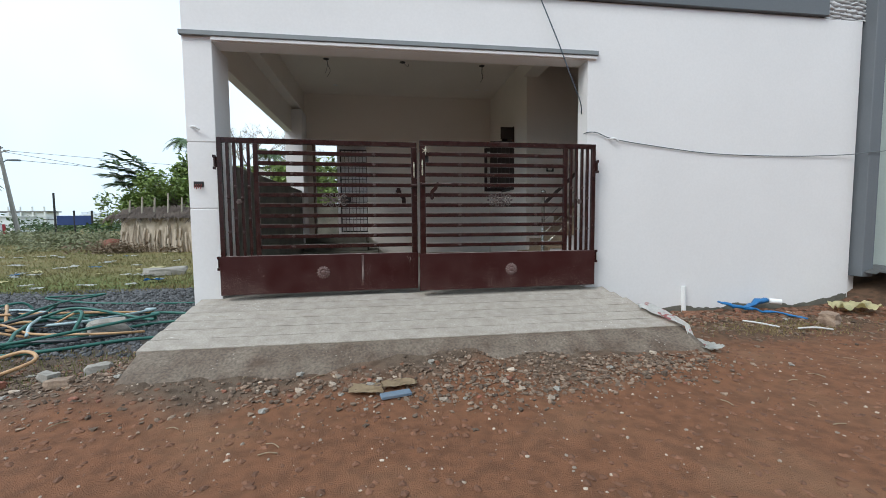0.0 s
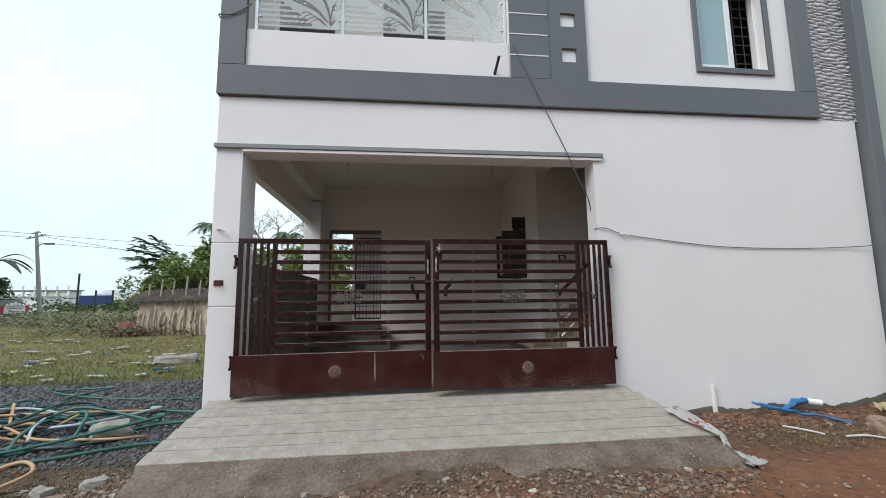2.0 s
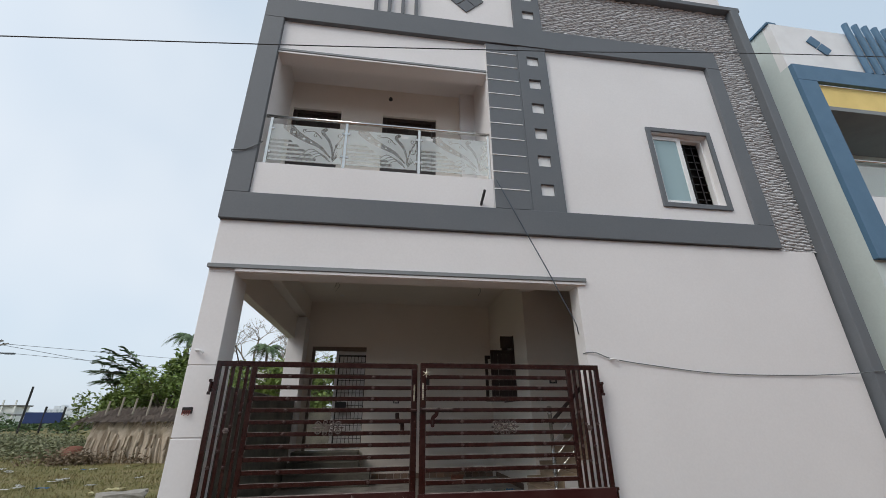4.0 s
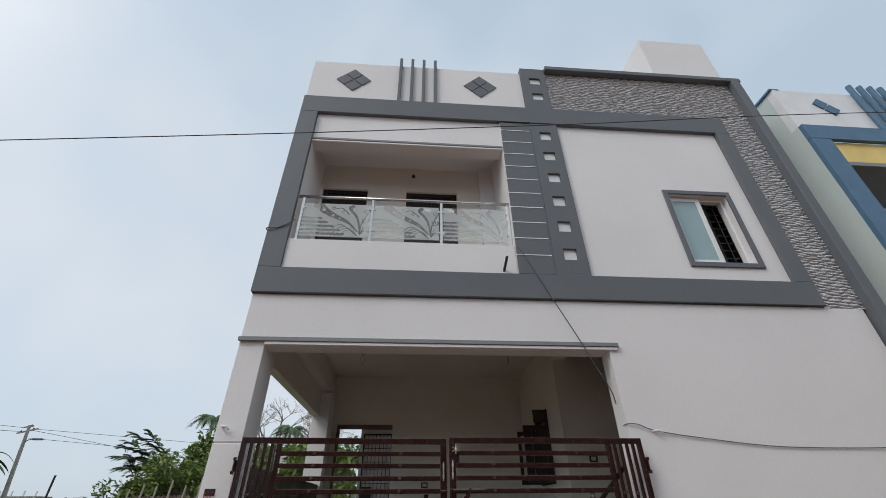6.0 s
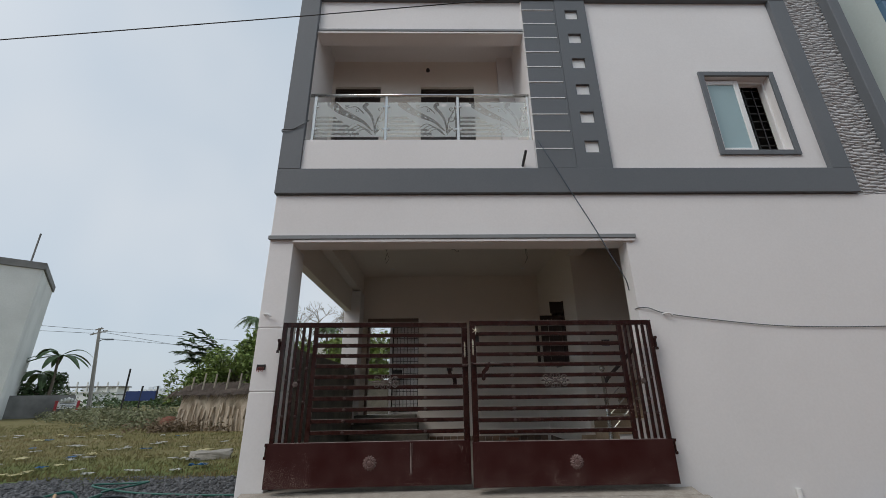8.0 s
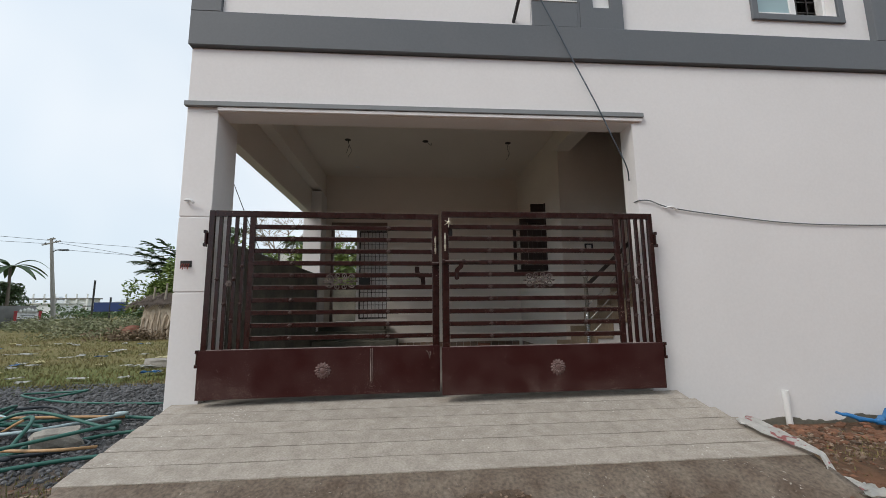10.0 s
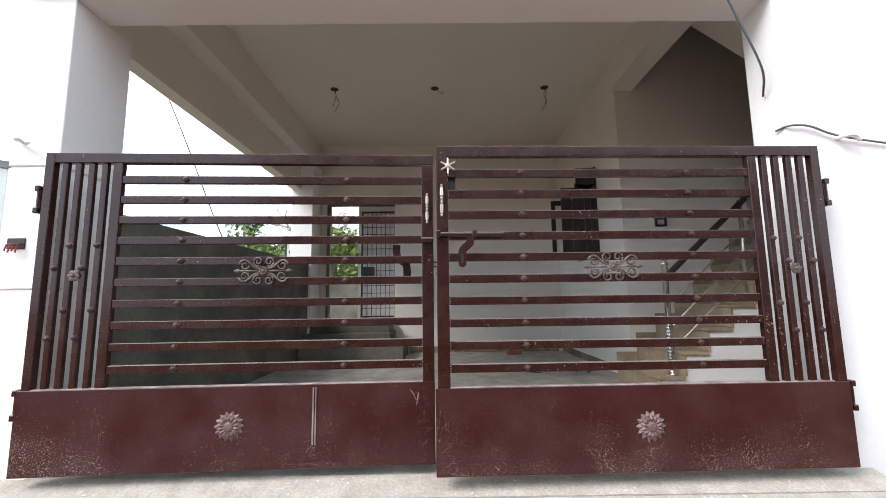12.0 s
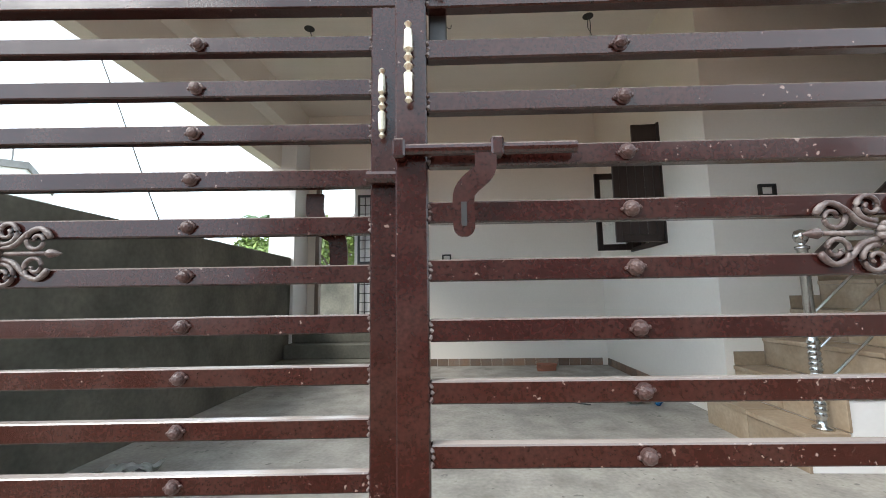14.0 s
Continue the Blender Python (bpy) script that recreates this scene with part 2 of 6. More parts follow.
def piece(name, me, parent, m):
    ob = new(name, me)
    ob.parent = parent
    ob.matrix_basis = m
    return ob


def solid(name, bm, mat, label, category, group="", kind="", soft=False):
    return tagged(new(name, mesh_of(name, bm, mat, soft)), label, category, group, kind)


def thing(name, at, label, category, group="", kind="", rz=0.0):
    ob = new(name)
    ob.empty_display_size = 0.2
    ob.matrix_basis = pose(*at, 0, 0, rz)
    return tagged(ob, label, category, group, kind)


def structure(name, bm, mat, label, category, soft=False):
    return solid(name, bm, mat, label, category, kind="structure", soft=soft)


# ---- the house shell ----
Y0 = 4.42  # face of the lower front wall
structure("floor", boxes((-2.05, 4.66, -0.1, 6.2, 9.23, 0.425), (-1.78, 4.405, -0.1, 2.40, 4.66, 0.425)), FLOORC, "dusty grey cement floor of the car porch", "floor")
bm = boxes((-2.07, Y0, -0.2, -1.78, 4.86, 1.396), (-2.07, Y0, 1.408, -1.78, 4.86, 2.096), (-2.07, Y0, 2.108, -1.78, 4.86, 3.14), bevel=0.004)
add_box(bm, -2.06, Y0 + 0.01, 1.39, -1.79, 4.85, 1.41)
add_box(bm, -2.06, Y0 + 0.01, 2.09, -1.79, 4.85, 2.11)
structure("pillar_front", bm, WHITE, "white painted square porch pillar with two grooves", "pillar")
structure("wall_front", boxes((2.40, Y0, -0.2, 6.2, 4.66, 3.80)), WHITE, "plain white painted ground floor front wall", "wall")
structure("beam_front", boxes((-2.07, Y0, 3.14, 2.40, 4.66, 3.80)), WHITE, "white painted beam above the porch opening", "beam")
structure("trim_lintel", boxes((-2.085, Y0 - 0.045, 3.185, 2.515, Y0, 3.235), bevel=0.004), TRIMGREY, "thin grey moulding above the porch opening", "moulding")
structure("trim_lintel_lip", boxes((-1.78, Y0 - 0.03, 3.145, 2.50, Y0, 3.183), bevel=0.004), WHITE, "white lip under the grey moulding", "moulding")
structure("ceiling", boxes((-2.07, 4.66, 4.09, 2.40, 9.45, 4.20), (2.40, 6.70, 4.09, 2.66, 9.45, 4.20)), INNER, "pale painted porch ceiling", "ceiling")
bm = boxes((-2.07, 4.86, 3.16, -1.93, 8.75, 4.09), (-1.93, 4.86, 3.66, -1.75, 9.23, 4.09), (-2.07, 4.66, 3.14, -1.78, 4.86, 4.09), (-2.07, 8.75, 3.62, -1.93, 9.23, 4.09))
structure("beam_side", bm, INNER, "pale painted side beam with a stepped upper edge", "beam")
structure("pillar_rear", boxes((-2.07, 8.75, -0.1, -1.72, 9.23, 3.62), bevel=0.004), WHITE, "white painted rear porch pillar", "pillar")
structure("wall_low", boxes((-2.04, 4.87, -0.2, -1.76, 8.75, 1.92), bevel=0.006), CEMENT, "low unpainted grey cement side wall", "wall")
structure("wall_back", boxes((-0.42, 9.23, 0, 2.66, 9.45, 4.09), (-1.60, 9.23, 3.06, -0.42, 9.45, 4.09), (-2.07, 9.232, 0, -1.60, 9.45, 4.09), (-1.60, 9.23, 0, -0.42, 9.45, 0.97)), INNER, "pale painted back wall of the porch with a door opening", "wall")
structure("wall_side_inner", boxes((2.46, 6.70, 0, 2.66, 7.40, 4.09), (2.46, 8.20, 0, 2.66, 9.23, 4.09), (2.46, 7.40, 0, 2.66, 8.20, 1.85), (2.46, 7.40, 3.05, 2.66, 8.20, 4.09)), INNER, "pale painted inner side wall with a window opening", "wall")
structure("beam_stair", boxes((2.40, 4.66, 3.74, 2.66, 6.70, 4.20)), INNER, "pale painted beam beside the stairwell", "beam")
structure("wall_stair", boxes((2.66, 6.70, 0, 6.2, 7.07, 7.4)), INNER, "tall painted wall behind the staircase", "wall")
structure("wall_right", boxes((6.2, 4.50, -0.2, 6.40, 12.0, 8.7)), WHITE, "white painted outer side wall", "wall")
structure("wall_left_upper", boxes((-2.07, 4.66, 4.09, -1.87, 12.0, 8.7)), WHITE, "white painted upper side wall", "wall")
structure("wall_rear", boxes((-1.2, 12.0, -0.2, 6.4, 12.2, 8.7)), WHITE, "plain rear wall of the house", "wall")
structure("floor_upper", boxes((2.662, 4.662, 4.16, 6.198, 5.96, 4.258), (-1.87, 4.66, 4.20, 2.40, 12.0, 4.26), (2.66, 7.07, 4.09, 6.2, 12.0, 4.26)), FLOORC, "cement floor of the upper storey", "floor")
structure("roof", boxes((-1.87, 4.66, 7.62, 6.2, 12.0, 7.76)), FLOORC, "flat concrete roof slab", "roof")
structure("wall_room", boxes((2.66, 9.2, 0, 6.2, 9.3, 4.09)), DIMPLASTER, "wall of the unlit room behind the window", "wall")

# upper storey front
YU = 4.44
structure("wall_upper_left", boxes((-2.07, YU, 3.80, -1.80, 4.66, 7.62)), WHITE, "white painted upper wall edge", "wall")
structure("parapet_balcony", boxes((-1.80, 4.405, 4.185, 1.36, 4.56, 4.655), (-1.80, YU, 3.80, 1.36, 4.66, 4.185), bevel=0.004), WHITE, "white painted balcony parapet", "parapet")
structure("wall_upper_head", boxes((-1.80, YU, 6.60, 1.36, 4.66, 7.62)), WHITE, "white painted wall above the balcony", "wall")
structure("wall_upper_right", boxes((1.36, YU, 3.80, 4.005, 4.66, 7.62), (4.995, YU, 3.80, 6.2, 4.66, 7.62), (4.005, YU, 3.80, 4.995, 4.66, 4.495), (4.005, YU, 5.785, 4.995, 4.66, 7.62)), WHITE, "white painted upper wall with a window opening", "wall")
structure("trim_balcony", boxes((-1.80, 4.40, 6.63, 1.36, YU, 6.67), bevel=0.003), TRIMGREY, "thin grey moulding above the balcony", "moulding")
structure("trim_balcony_lip", boxes((-1.80, 4.41, 6.595, 1.36, YU, 6.628), bevel=0.003), WHITE, "white lip under the balcony moulding", "moulding")
# grey band framing the upper storey
for name, r in (("band_left", (-2.09, 4.37, 4.185, -1.80, 4.45, 7.27)), ("band_bottom", (-2.09, 4.37, 3.82, 5.63, 4.45, 4.183)),
                ("band_top", (-2.09, 4.37, 7.272, 5.63, 4.45, 7.68)), ("band_right", (5.37, 4.37, 4.185, 5.63, 4.45, 7.27))):
    structure(name, boxes(r, bevel=0.004), GREY, "dark grey painted projecting facade band", "band")
structure("band_left_return", boxes((-2.09, 4.452, 3.82, -2.072, 4.66, 7.68)), GREY, "dark grey return of the facade band", "band")
# slatted and squared column
col = thing("column_panel", (0, 0, 0), "dark grey column with white grooves and white squares", "facade panel", kind="structure")
part("grooved_panel", boxes((1.362, 4.412, 4.186, 1.90, YU, 7.27)), WHITE, col, "white ground of the grooves")
zs = [4.19] + [4.50 + 0.2845 * k for k in range(10)] + [7.27]
for z in zs[1:-1]:
    part("groove_line", boxes((1.37, 4.386, z - 0.007, 1.872, 4.414, z + 0.007)), UPVC, col, "white painted groove")
for a, b in zip(zs, zs[1:]):
    part("panel", boxes((1.375, 4.392, a + 0.008, 1.875, 4.413, b - 0.008), bevel=0.003), GREY, col)
part("panel", boxes((1.875, 4.392, 4.19, 1.90, 4.413, 7.27)), GREY, col)
SQ = [4.53 + 0.486 * k for k in range(6)]
edges = [4.186]
for z in SQ:
    edges += [z - 0.095, z + 0.095]
edges.append(7.27)
rows = [(1.902, 4.385, 4.186, 2.05, YU, 7.27), (2.25, 4.385, 4.186, 2.385, YU, 7.27)]
rows += [(2.05, 4.385, edges[i], 2.25, YU, edges[i + 1]) for i in range(0, len(edges), 2)]
part("square_panel", boxes(*rows), GREY, col)
for z in SQ:
    part("square_inset", boxes((2.05, 4.425, z - 0.095, 2.25, YU - 0.002, z + 0.095)), UPVC, col, "white square inset")
# roof parapet
structure("parapet_roof", boxes((-2.09, YU, 7.68, 1.90, 4.60, 8.80), (2.385, 4.47, 7.68, 6.2, 4.60, 8.80), (-2.09, 4.60, 7.68, -1.94, 12.0, 8.80), bevel=0.004), WHITE, "white painted roof parapet", "parapet")
pc = thing("parapet_column", (0, 0, 0), "dark grey parapet column with two white squares", "facade panel", kind="structure")
part("square_panel", boxes((1.90, 4.385, 7.68, 2.06, 4.6, 8.90), (2.27, 4.385, 7.68, 2.385, 4.6, 8.90), (2.06, 4.385, 7.68, 2.27, 4.6, 7.945), (2.06, 4.385, 8.135, 2.27, 4.6, 8.41), (2.06, 4.385, 8.60, 2.27, 4.6, 8.90)), GREY, pc)
for z in (8.04, 8.505):
    part("square_inset", boxes((2.06, 4.425, z - 0.095, 2.27, 4.58, z + 0.095)), UPVC, pc, "white square inset")
rail = thing("parapet_rods", (0, 0, 0), "four upright dark grey bars on the parapet", "ornament", kind="structure")
for k in range(4):
    x = -0.44 + 0.22 * k
    part("bar", boxes((x - 0.028, 4.375, 7.685, x + 0.028, 4.435, 8.97), bevel=0.006), GREY, rail)
for cx, cz in ((-1.30, 8.27), (1.08, 8.29)):
    dm = thing("diamond_ornament", (cx, 4.44, cz), "dark grey diamond of four square tiles", "ornament", "diamonds on the parapet", "structure")
    for i in (-1, 1):
        for j in (-1, 1):
            bm = bmesh.new()
            add_box(bm, i * 0.115 - 0.108, -0.022, j * 0.115 - 0.108, i * 0.115 + 0.108, -0.002, j * 0.115 + 0.108, 0.004, m=pose(0, 0, 0, 0, 45, 0))
            part("tile", bm, GREY, dm)
structure("cap_parapet", boxes((2.387, 4.30, 8.80, 6.47, 4.62, 8.90), bevel=0.006), GREY, "dark grey coping of the parapet", "coping")
structure("fin_corner", boxes((6.245, 4.29, 0.46, 6.42, 4.50, 8.80), bevel=0.008), GREY, "dark grey upright fin along the house corner", "fin")
structure("head_room", boxes((5.0, 4.66, 7.76, 6.55, 7.0, 10.75), bevel=0.01), WHITE, "pale painted stair head room on the roof", "head room")


# ---- ground ----
def ground_height(x, y):
    """Road level, a dirt bank before the ramp, a gentle rise along the wall foot and beside the house."""
    def s(a, b, v):
        t = min(1, max(0, (v - a) / (b - a)))
        return t * t * (3 - 2 * t)
    bank = 0.11 * s(2.35, 3.25, y) * s(-3.0, -1.9, x) * (1 - s(2.7, 3.4, x)) * (1 - s(3.4, 3.9, y))
    drift = (0.02 + 0.035 * max(0, 0.55 + noise.noise((x * 2.3, 0, 4)) + 0.5 * noise.noise((x * 6, y * 6, 1)))) * s(2.72, 3.16, y) * s(-0.9, 0.2, x) * (1 - s(1.7, 2.2, x)) * (1 - s(3.2, 3.3, y))
    foot = 0.09 * s(3.3, 4.3, y) * s(2.6, 3.4, x) * (1 - s(7.5, 9, x))
    heap = 0.42 * math.exp(-(((x - 6.9) / 0.55) ** 2 + ((y - 4.5) / 0.6) ** 2))
    left = 0.06 * s(-2.0, -2.6, x) * s(3.2, 4.2, y)
    rough = 0.030 * noise.noise((x * 0.9, y * 0.9, 0)) + 0.008 * noise.noise((x * 3.1, y * 3.1, 2)) + 0.005 * noise.noise((x * 8, y * 8, 5)) + 0.005 * noise.noise((x * 17, y * 17, 9))
    far = min(1, 14 / max(1, abs(x) + abs(y)))
    return bank + drift + foot + heap + left + rough * far - 0.02


def axis(lo, hi, dense_lo, dense_hi, step, grow):
    v, out = dense_lo, []
    while v <= dense_hi:
        out.append(v)
        v += step
    d = step
    while out[-1] < hi:
        d *= grow
        out.append(out[-1] + d)
    d = step
    while out[0] > lo:
        d *= grow
        out.insert(0, out[0] - d)
    return out


def ground_material():
    m = bpy.data.materials.new("earth_grass_gravel")
    m.use_nodes = True
    n, l = m.node_tree.nodes, m.node_tree.links
    b = n["Principled BSDF"]
    b.inputs["Roughness"].default_value = 0.95
    b.inputs["Specular IOR Level"].default_value = 0.2
    geo = n.new("ShaderNodeNewGeometry")

    def tex(scale, detail=4, kind="ShaderNodeTexNoise"):
        t = n.new(kind)
        t.inputs["Scale"].default_value = scale
        if kind == "ShaderNodeTexNoise":
            t.inputs["Detail"].default_value = detail
        l.new(geo.outputs["Position"], t.inputs["Vector"])
        return t

    def ramp(sock, a, bb, lo=0.0, hi=1.0):
        r = n.new("ShaderNodeMapRange")
        r.interpolation_type = "SMOOTHSTEP"
        for k, v in (("From Min", a), ("From Max", bb), ("To Min", lo), ("To Max", hi)):
            r.inputs[k].default_value = v
        l.new(sock, r.inputs["Value"])
        return r.outputs["Result"]

    def mix(f, a, c):
        x = n.new("ShaderNodeMix")
        x.data_type = "RGBA"
        if isinstance(f, float):
            x.inputs["Factor"].default_value = f
        else:
            l.new(f, x.inputs["Factor"])
        for k, v in (("A", a), ("B", c)):
            if isinstance(v, tuple):
                x.inputs[k].default_value = rgb(v)
            else:
                l.new(v, x.inputs[k])
        return x.outputs["Result"]

    def math_(op, a, c):
        x = n.new("ShaderNodeMath")
        x.operation = op
        for i, v in enumerate((a, c)):
            if isinstance(v, (int, float)):
                x.inputs[i].default_value = v
            else:
                l.new(v, x.inputs[i])
        return x.outputs[0]

    sep = n.new("ShaderNodeSeparateXYZ")
    l.new(geo.outputs["Position"], sep.inputs[0])
    wob = tex(0.9, 5)
    wig = math_("MULTIPLY", math_("SUBTRACT", wob.outputs["Fac"], 0.5), 2.2)
    X = math_("ADD", sep.outputs["X"], wig)
    Yc = math_("ADD", sep.outputs["Y"], wig)
    fine, mid, broad = tex(150, 6), tex(11, 6), tex(1.1, 4)
    red = mix(ramp(mid.outputs["Fac"], 0.35, 0.7), (0.240, 0.112, 0.062), (0.165, 0.080, 0.046))
    red = mix(ramp(broad.outputs["Fac"], 0.45, 0.75, 0, 0.5), red, (0.27, 0.155, 0.092))
    red = mix(ramp(fine.outputs["Fac"], 0.62, 0.78, 0, 0.45), red, (0.30, 0.22, 0.165))
    bank = mix(ramp(mid.outputs["Fac"], 0.4, 0.65), (0.155, 0.115, 0.085), (0.10, 0.072, 0.052))
    bank = mix(ramp(fine.outputs["Fac"], 0.58, 0.74, 0, 0.5), bank, (0.30, 0.27, 0.23))
    grass = mix(ramp(mid.outputs["Fac"], 0.35, 0.65), (0.215, 0.175, 0.082), (0.145, 0.140, 0.052))
    grass = mix(ramp(broad.outputs["Fac"], 0.5, 0.75, 0, 0.7), grass, (0.27, 0.215, 0.12))
    grass = mix(ramp(Yc, 7.5, 12.0), (0.13, 0.165, 0.055), grass)
    grav = mix(ramp(fine.outputs["Fac"], 0.4, 0.65), (0.045, 0.048, 0.052), (0.115, 0.118, 0.122))
    # road, then the bank in front of the house, then the field beside it
    brown = mix(ramp(mid.outputs["Fac"], 0.4, 0.65), (0.150, 0.092, 0.060), (0.095, 0.062, 0.042))
    bank = mix(ramp(X, 2.5, 3.4), bank, brown)
    c = mix(math_("MULTIPLY", ramp(Yc, 2.35, 3.15), ramp(math_("SUBTRACT", Yc, math_("MULTIPLY", ramp(X, 2.4, 3.2), 0.75)), 2.35, 3.0)), red, bank)
    side = math_("MULTIPLY", ramp(X, -2.9, -2.0, 1, 0), ramp(Yc, 3.6, 4.3))
    c = mix(side, c, grav)
    far = math_("MULTIPLY", ramp(X, -2.6, -1.9, 1, 0), ramp(Yc, 7.2, 8.3))
    c = mix(far, c, grass)
    dist = math_("MULTIPLY", ramp(sep.outputs["X"], -6.6, -8.0), ramp(Yc, 4.2, 5.2))
    c = mix(dist, c, grass)
    l.new(c, b.inputs["Base Color"])
    bp = n.new("ShaderNodeBump")
    bp.inputs["Strength"].default_value, bp.inputs["Distance"].default_value = 0.75, 0.02
    l.new(math_("ADD", fine.outputs["Fac"], mid.outputs["Fac"]), bp.inputs["Height"])
    l.new(bp.outputs["Normal"], b.inputs["Normal"])
    return m


xs = axis(-900, 900, -4.5, 7.0, 0.06, 1.16)
ys = axis(-600, 1200, -0.6, 4.8, 0.06, 1.16)
verts = [(x, y, ground_height(x, y)) for y in ys for x in xs]
w = len(xs)
faces = [(j * w + i, j * w + i + 1, (j + 1) * w + i + 1, (j + 1) * w + i) for j in range(len(ys) - 1) for i in range(w - 1)]
me = bpy.data.meshes.new("ground")
me.from_pydata(verts, [], faces)
me.materials.append(ground_material())
for p in me.polygons:
    p.use_smooth = True
tagged(new("ground", me), "red earth road with grass and dark gravel beside the house", "ground", kind="structure")

# concrete ramp in grooved strips, worn down to a rough lip
ramp = thing("ramp", (0, 0, 0), "grey concrete vehicle ramp with cross grooves and a rough lip", "ramp", kind="structure")
N = 6
for k in range(N):
    y1, y0 = 4.40 - k * 0.185, 4.40 - (k + 1) * 0.185 + 0.015
    z1, z0 = 0.428 - k * 0.036, 0.428 - (k + 1) * 0.036
    xl, xr = -1.99 - 0.01 * k, 2.62 + 0.045 * k
    bm = bmesh.new()
    cuts = 40
    top = []
    for yy, zz in ((y1, z1), ((y0 + y1) / 2, (z0 + z1) / 2 + 0.001), (y0, z0)):
        top.append([bm.verts.new((xl + (xr - xl) * i / cuts, yy + 0.004 * noise.noise((i * 0.4, k, 1)), zz + 0.004 * noise.noise((i * 0.7, yy * 5, k)))) for i in range(cuts + 1)])
    low = [[bm.verts.new((v.co.x, v.co.y, v.co.z - 0.22)) for v in row] for row in (top[0], top[-1])]
    for ra, rb in ((top[0], top[1]), (top[1], top[2]), (top[2], low[1]), (low[1], low[0]), (low[0], top[0])):
        for i in range(cuts):
            bm.faces.new((ra[i], ra[i + 1], rb[i + 1], rb[i]))
    bm.faces.new((top[0][0], top[1][0], top[2][0], low[1][0], low[0][0]))
    bm.faces.new((top[0][-1], low[0][-1], low[1][-1], top[2][-1], top[1][-1]))
    part("strip", bm, RAMPC, ramp)
bm = bmesh.new()
prof = [(4.40, 0.413), (3.29, 0.203), (3.22, 0.182), (3.13, 0.145), (3.04, 0.10), (2.96, 0.055), (2.88, -0.04)]
rows = []
for j, (yy, zz) in enumerate(prof):
    row = []
    for i in range(81):
        x = -2.0 + (2.84 - -2.0) * i / 80
        if j == 0:
            x = -2.0 + (2.58 - -2.0) * i / 80
        g = 1 if j > 1 else 0
        row.append(bm.verts.new((x, yy + g * ((0.02 * j) * noise.noise((x * 1.7, j * 0.3, 0)) + 0.03 * noise.noise((x * 7, j, 3))), zz + g * 0.022 * noise.noise((x * 5, j * 2.0, 8)))))
    rows.append(row)
rows.append([bm.verts.new((v.co.x, v.co.y, -0.1)) for v in rows[-1]])
for ra, rb in zip(rows, rows[1:]):
    for i in range(80):
        bm.faces.new((ra[i], ra[i + 1], rb[i + 1], rb[i]))
for e in (0, -1):
    vs = [r[e] for r in rows] + [bm.verts.new((rows[0][e].co.x, 4.40, -0.1))]
    bm.faces.new(vs if e else vs[::-1])
part("lip", bm, material("rough_lip_concrete", (0.185, 0.150, 0.118), 0.95, vary=0.4, scale=4.0, grain=45, bump=1.0, second=(0.105, 0.074, 0.054), amount=1.0, speck=(40, 0.95, (0.42, 0.38, 0.33))), ramp, "rough broken concrete lip", soft=True)


# ---- gate ----
def scroll(cx, cz, r, turns, start, sx=1, sz=1, n=22):
    """A flat spiral in the xz plane."""
    out = []
    for i in range(n + 1):
        t = i / n
        a = start + turns * 2 * math.pi * t
        q = r * (1 - 0.78 * t)
        out.append((cx + sx * q * math.cos(a), 0, cz + sz * q * math.sin(a)))
    return out


def rosette_mesh():
    """A cast scroll ornament, 0.32 m wide: a flower, eight scrolls and two buds."""
    bm = bmesh.new()
    for sx in (-1, 1):
        for sz in (-1, 1):
            add_tube(bm, scroll(sx * 0.029, sz * 0.050, 0.028, 1.45, -1.9, sx, sz, 26), 0.0056, 6, taper=0.7)
            add_tube(bm, scroll(sx * 0.098, sz * 0.030, 0.031, 1.5, 0.2, sx, sz, 26), 0.0058, 6, taper=0.7)
            add_tube(bm, smooth_path([(sx * 0.022, 0, sz * 0.012), (sx * 0.05, 0, sz * 0.020), (sx * 0.075, 0, sz * 0.045), (sx * 0.105, 0, sz * 0.058), (sx * 0.128, 0, sz * 0.036)], 3), 0.0058, 6)
        add_tube(bm, [(sx * 0.03, 0, 0), (sx * 0.125, 0, 0)], 0.0055, 5)
        lathe(bm, [(0.002, 0), (0.011, 0.012), (0.008, 0.024), (0.001, 0.04)], pose(sx * 0.118, 0, 0, 0, sx * 90, 0), 8)
    for k in range(9):
        a = k * 2 * math.pi / 9
        bmesh.ops.create_uvsphere(bm, u_segments=8, v_segments=5, radius=0.0078, matrix=pose(0.0175 * math.cos(a), -0.005, 0.0175 * math.sin(a)))
    lathe(bm, [(0.021, -0.004), (0.020, 0.005), (0.010, 0.006), (0.010, 0.011), (0.004, 0.013)], pose(0, 0, 0, 90, 0, 0), 14)
    return mesh_of("rosette", bm, GATEDUST, True)


BOSSM = material("dusty_pink_maroon_boss", (0.115, 0.060, 0.054), 0.5, vary=0.3, scale=25, grain=160, bump=0.25, second=(0.19, 0.13, 0.12), amount=0.7)


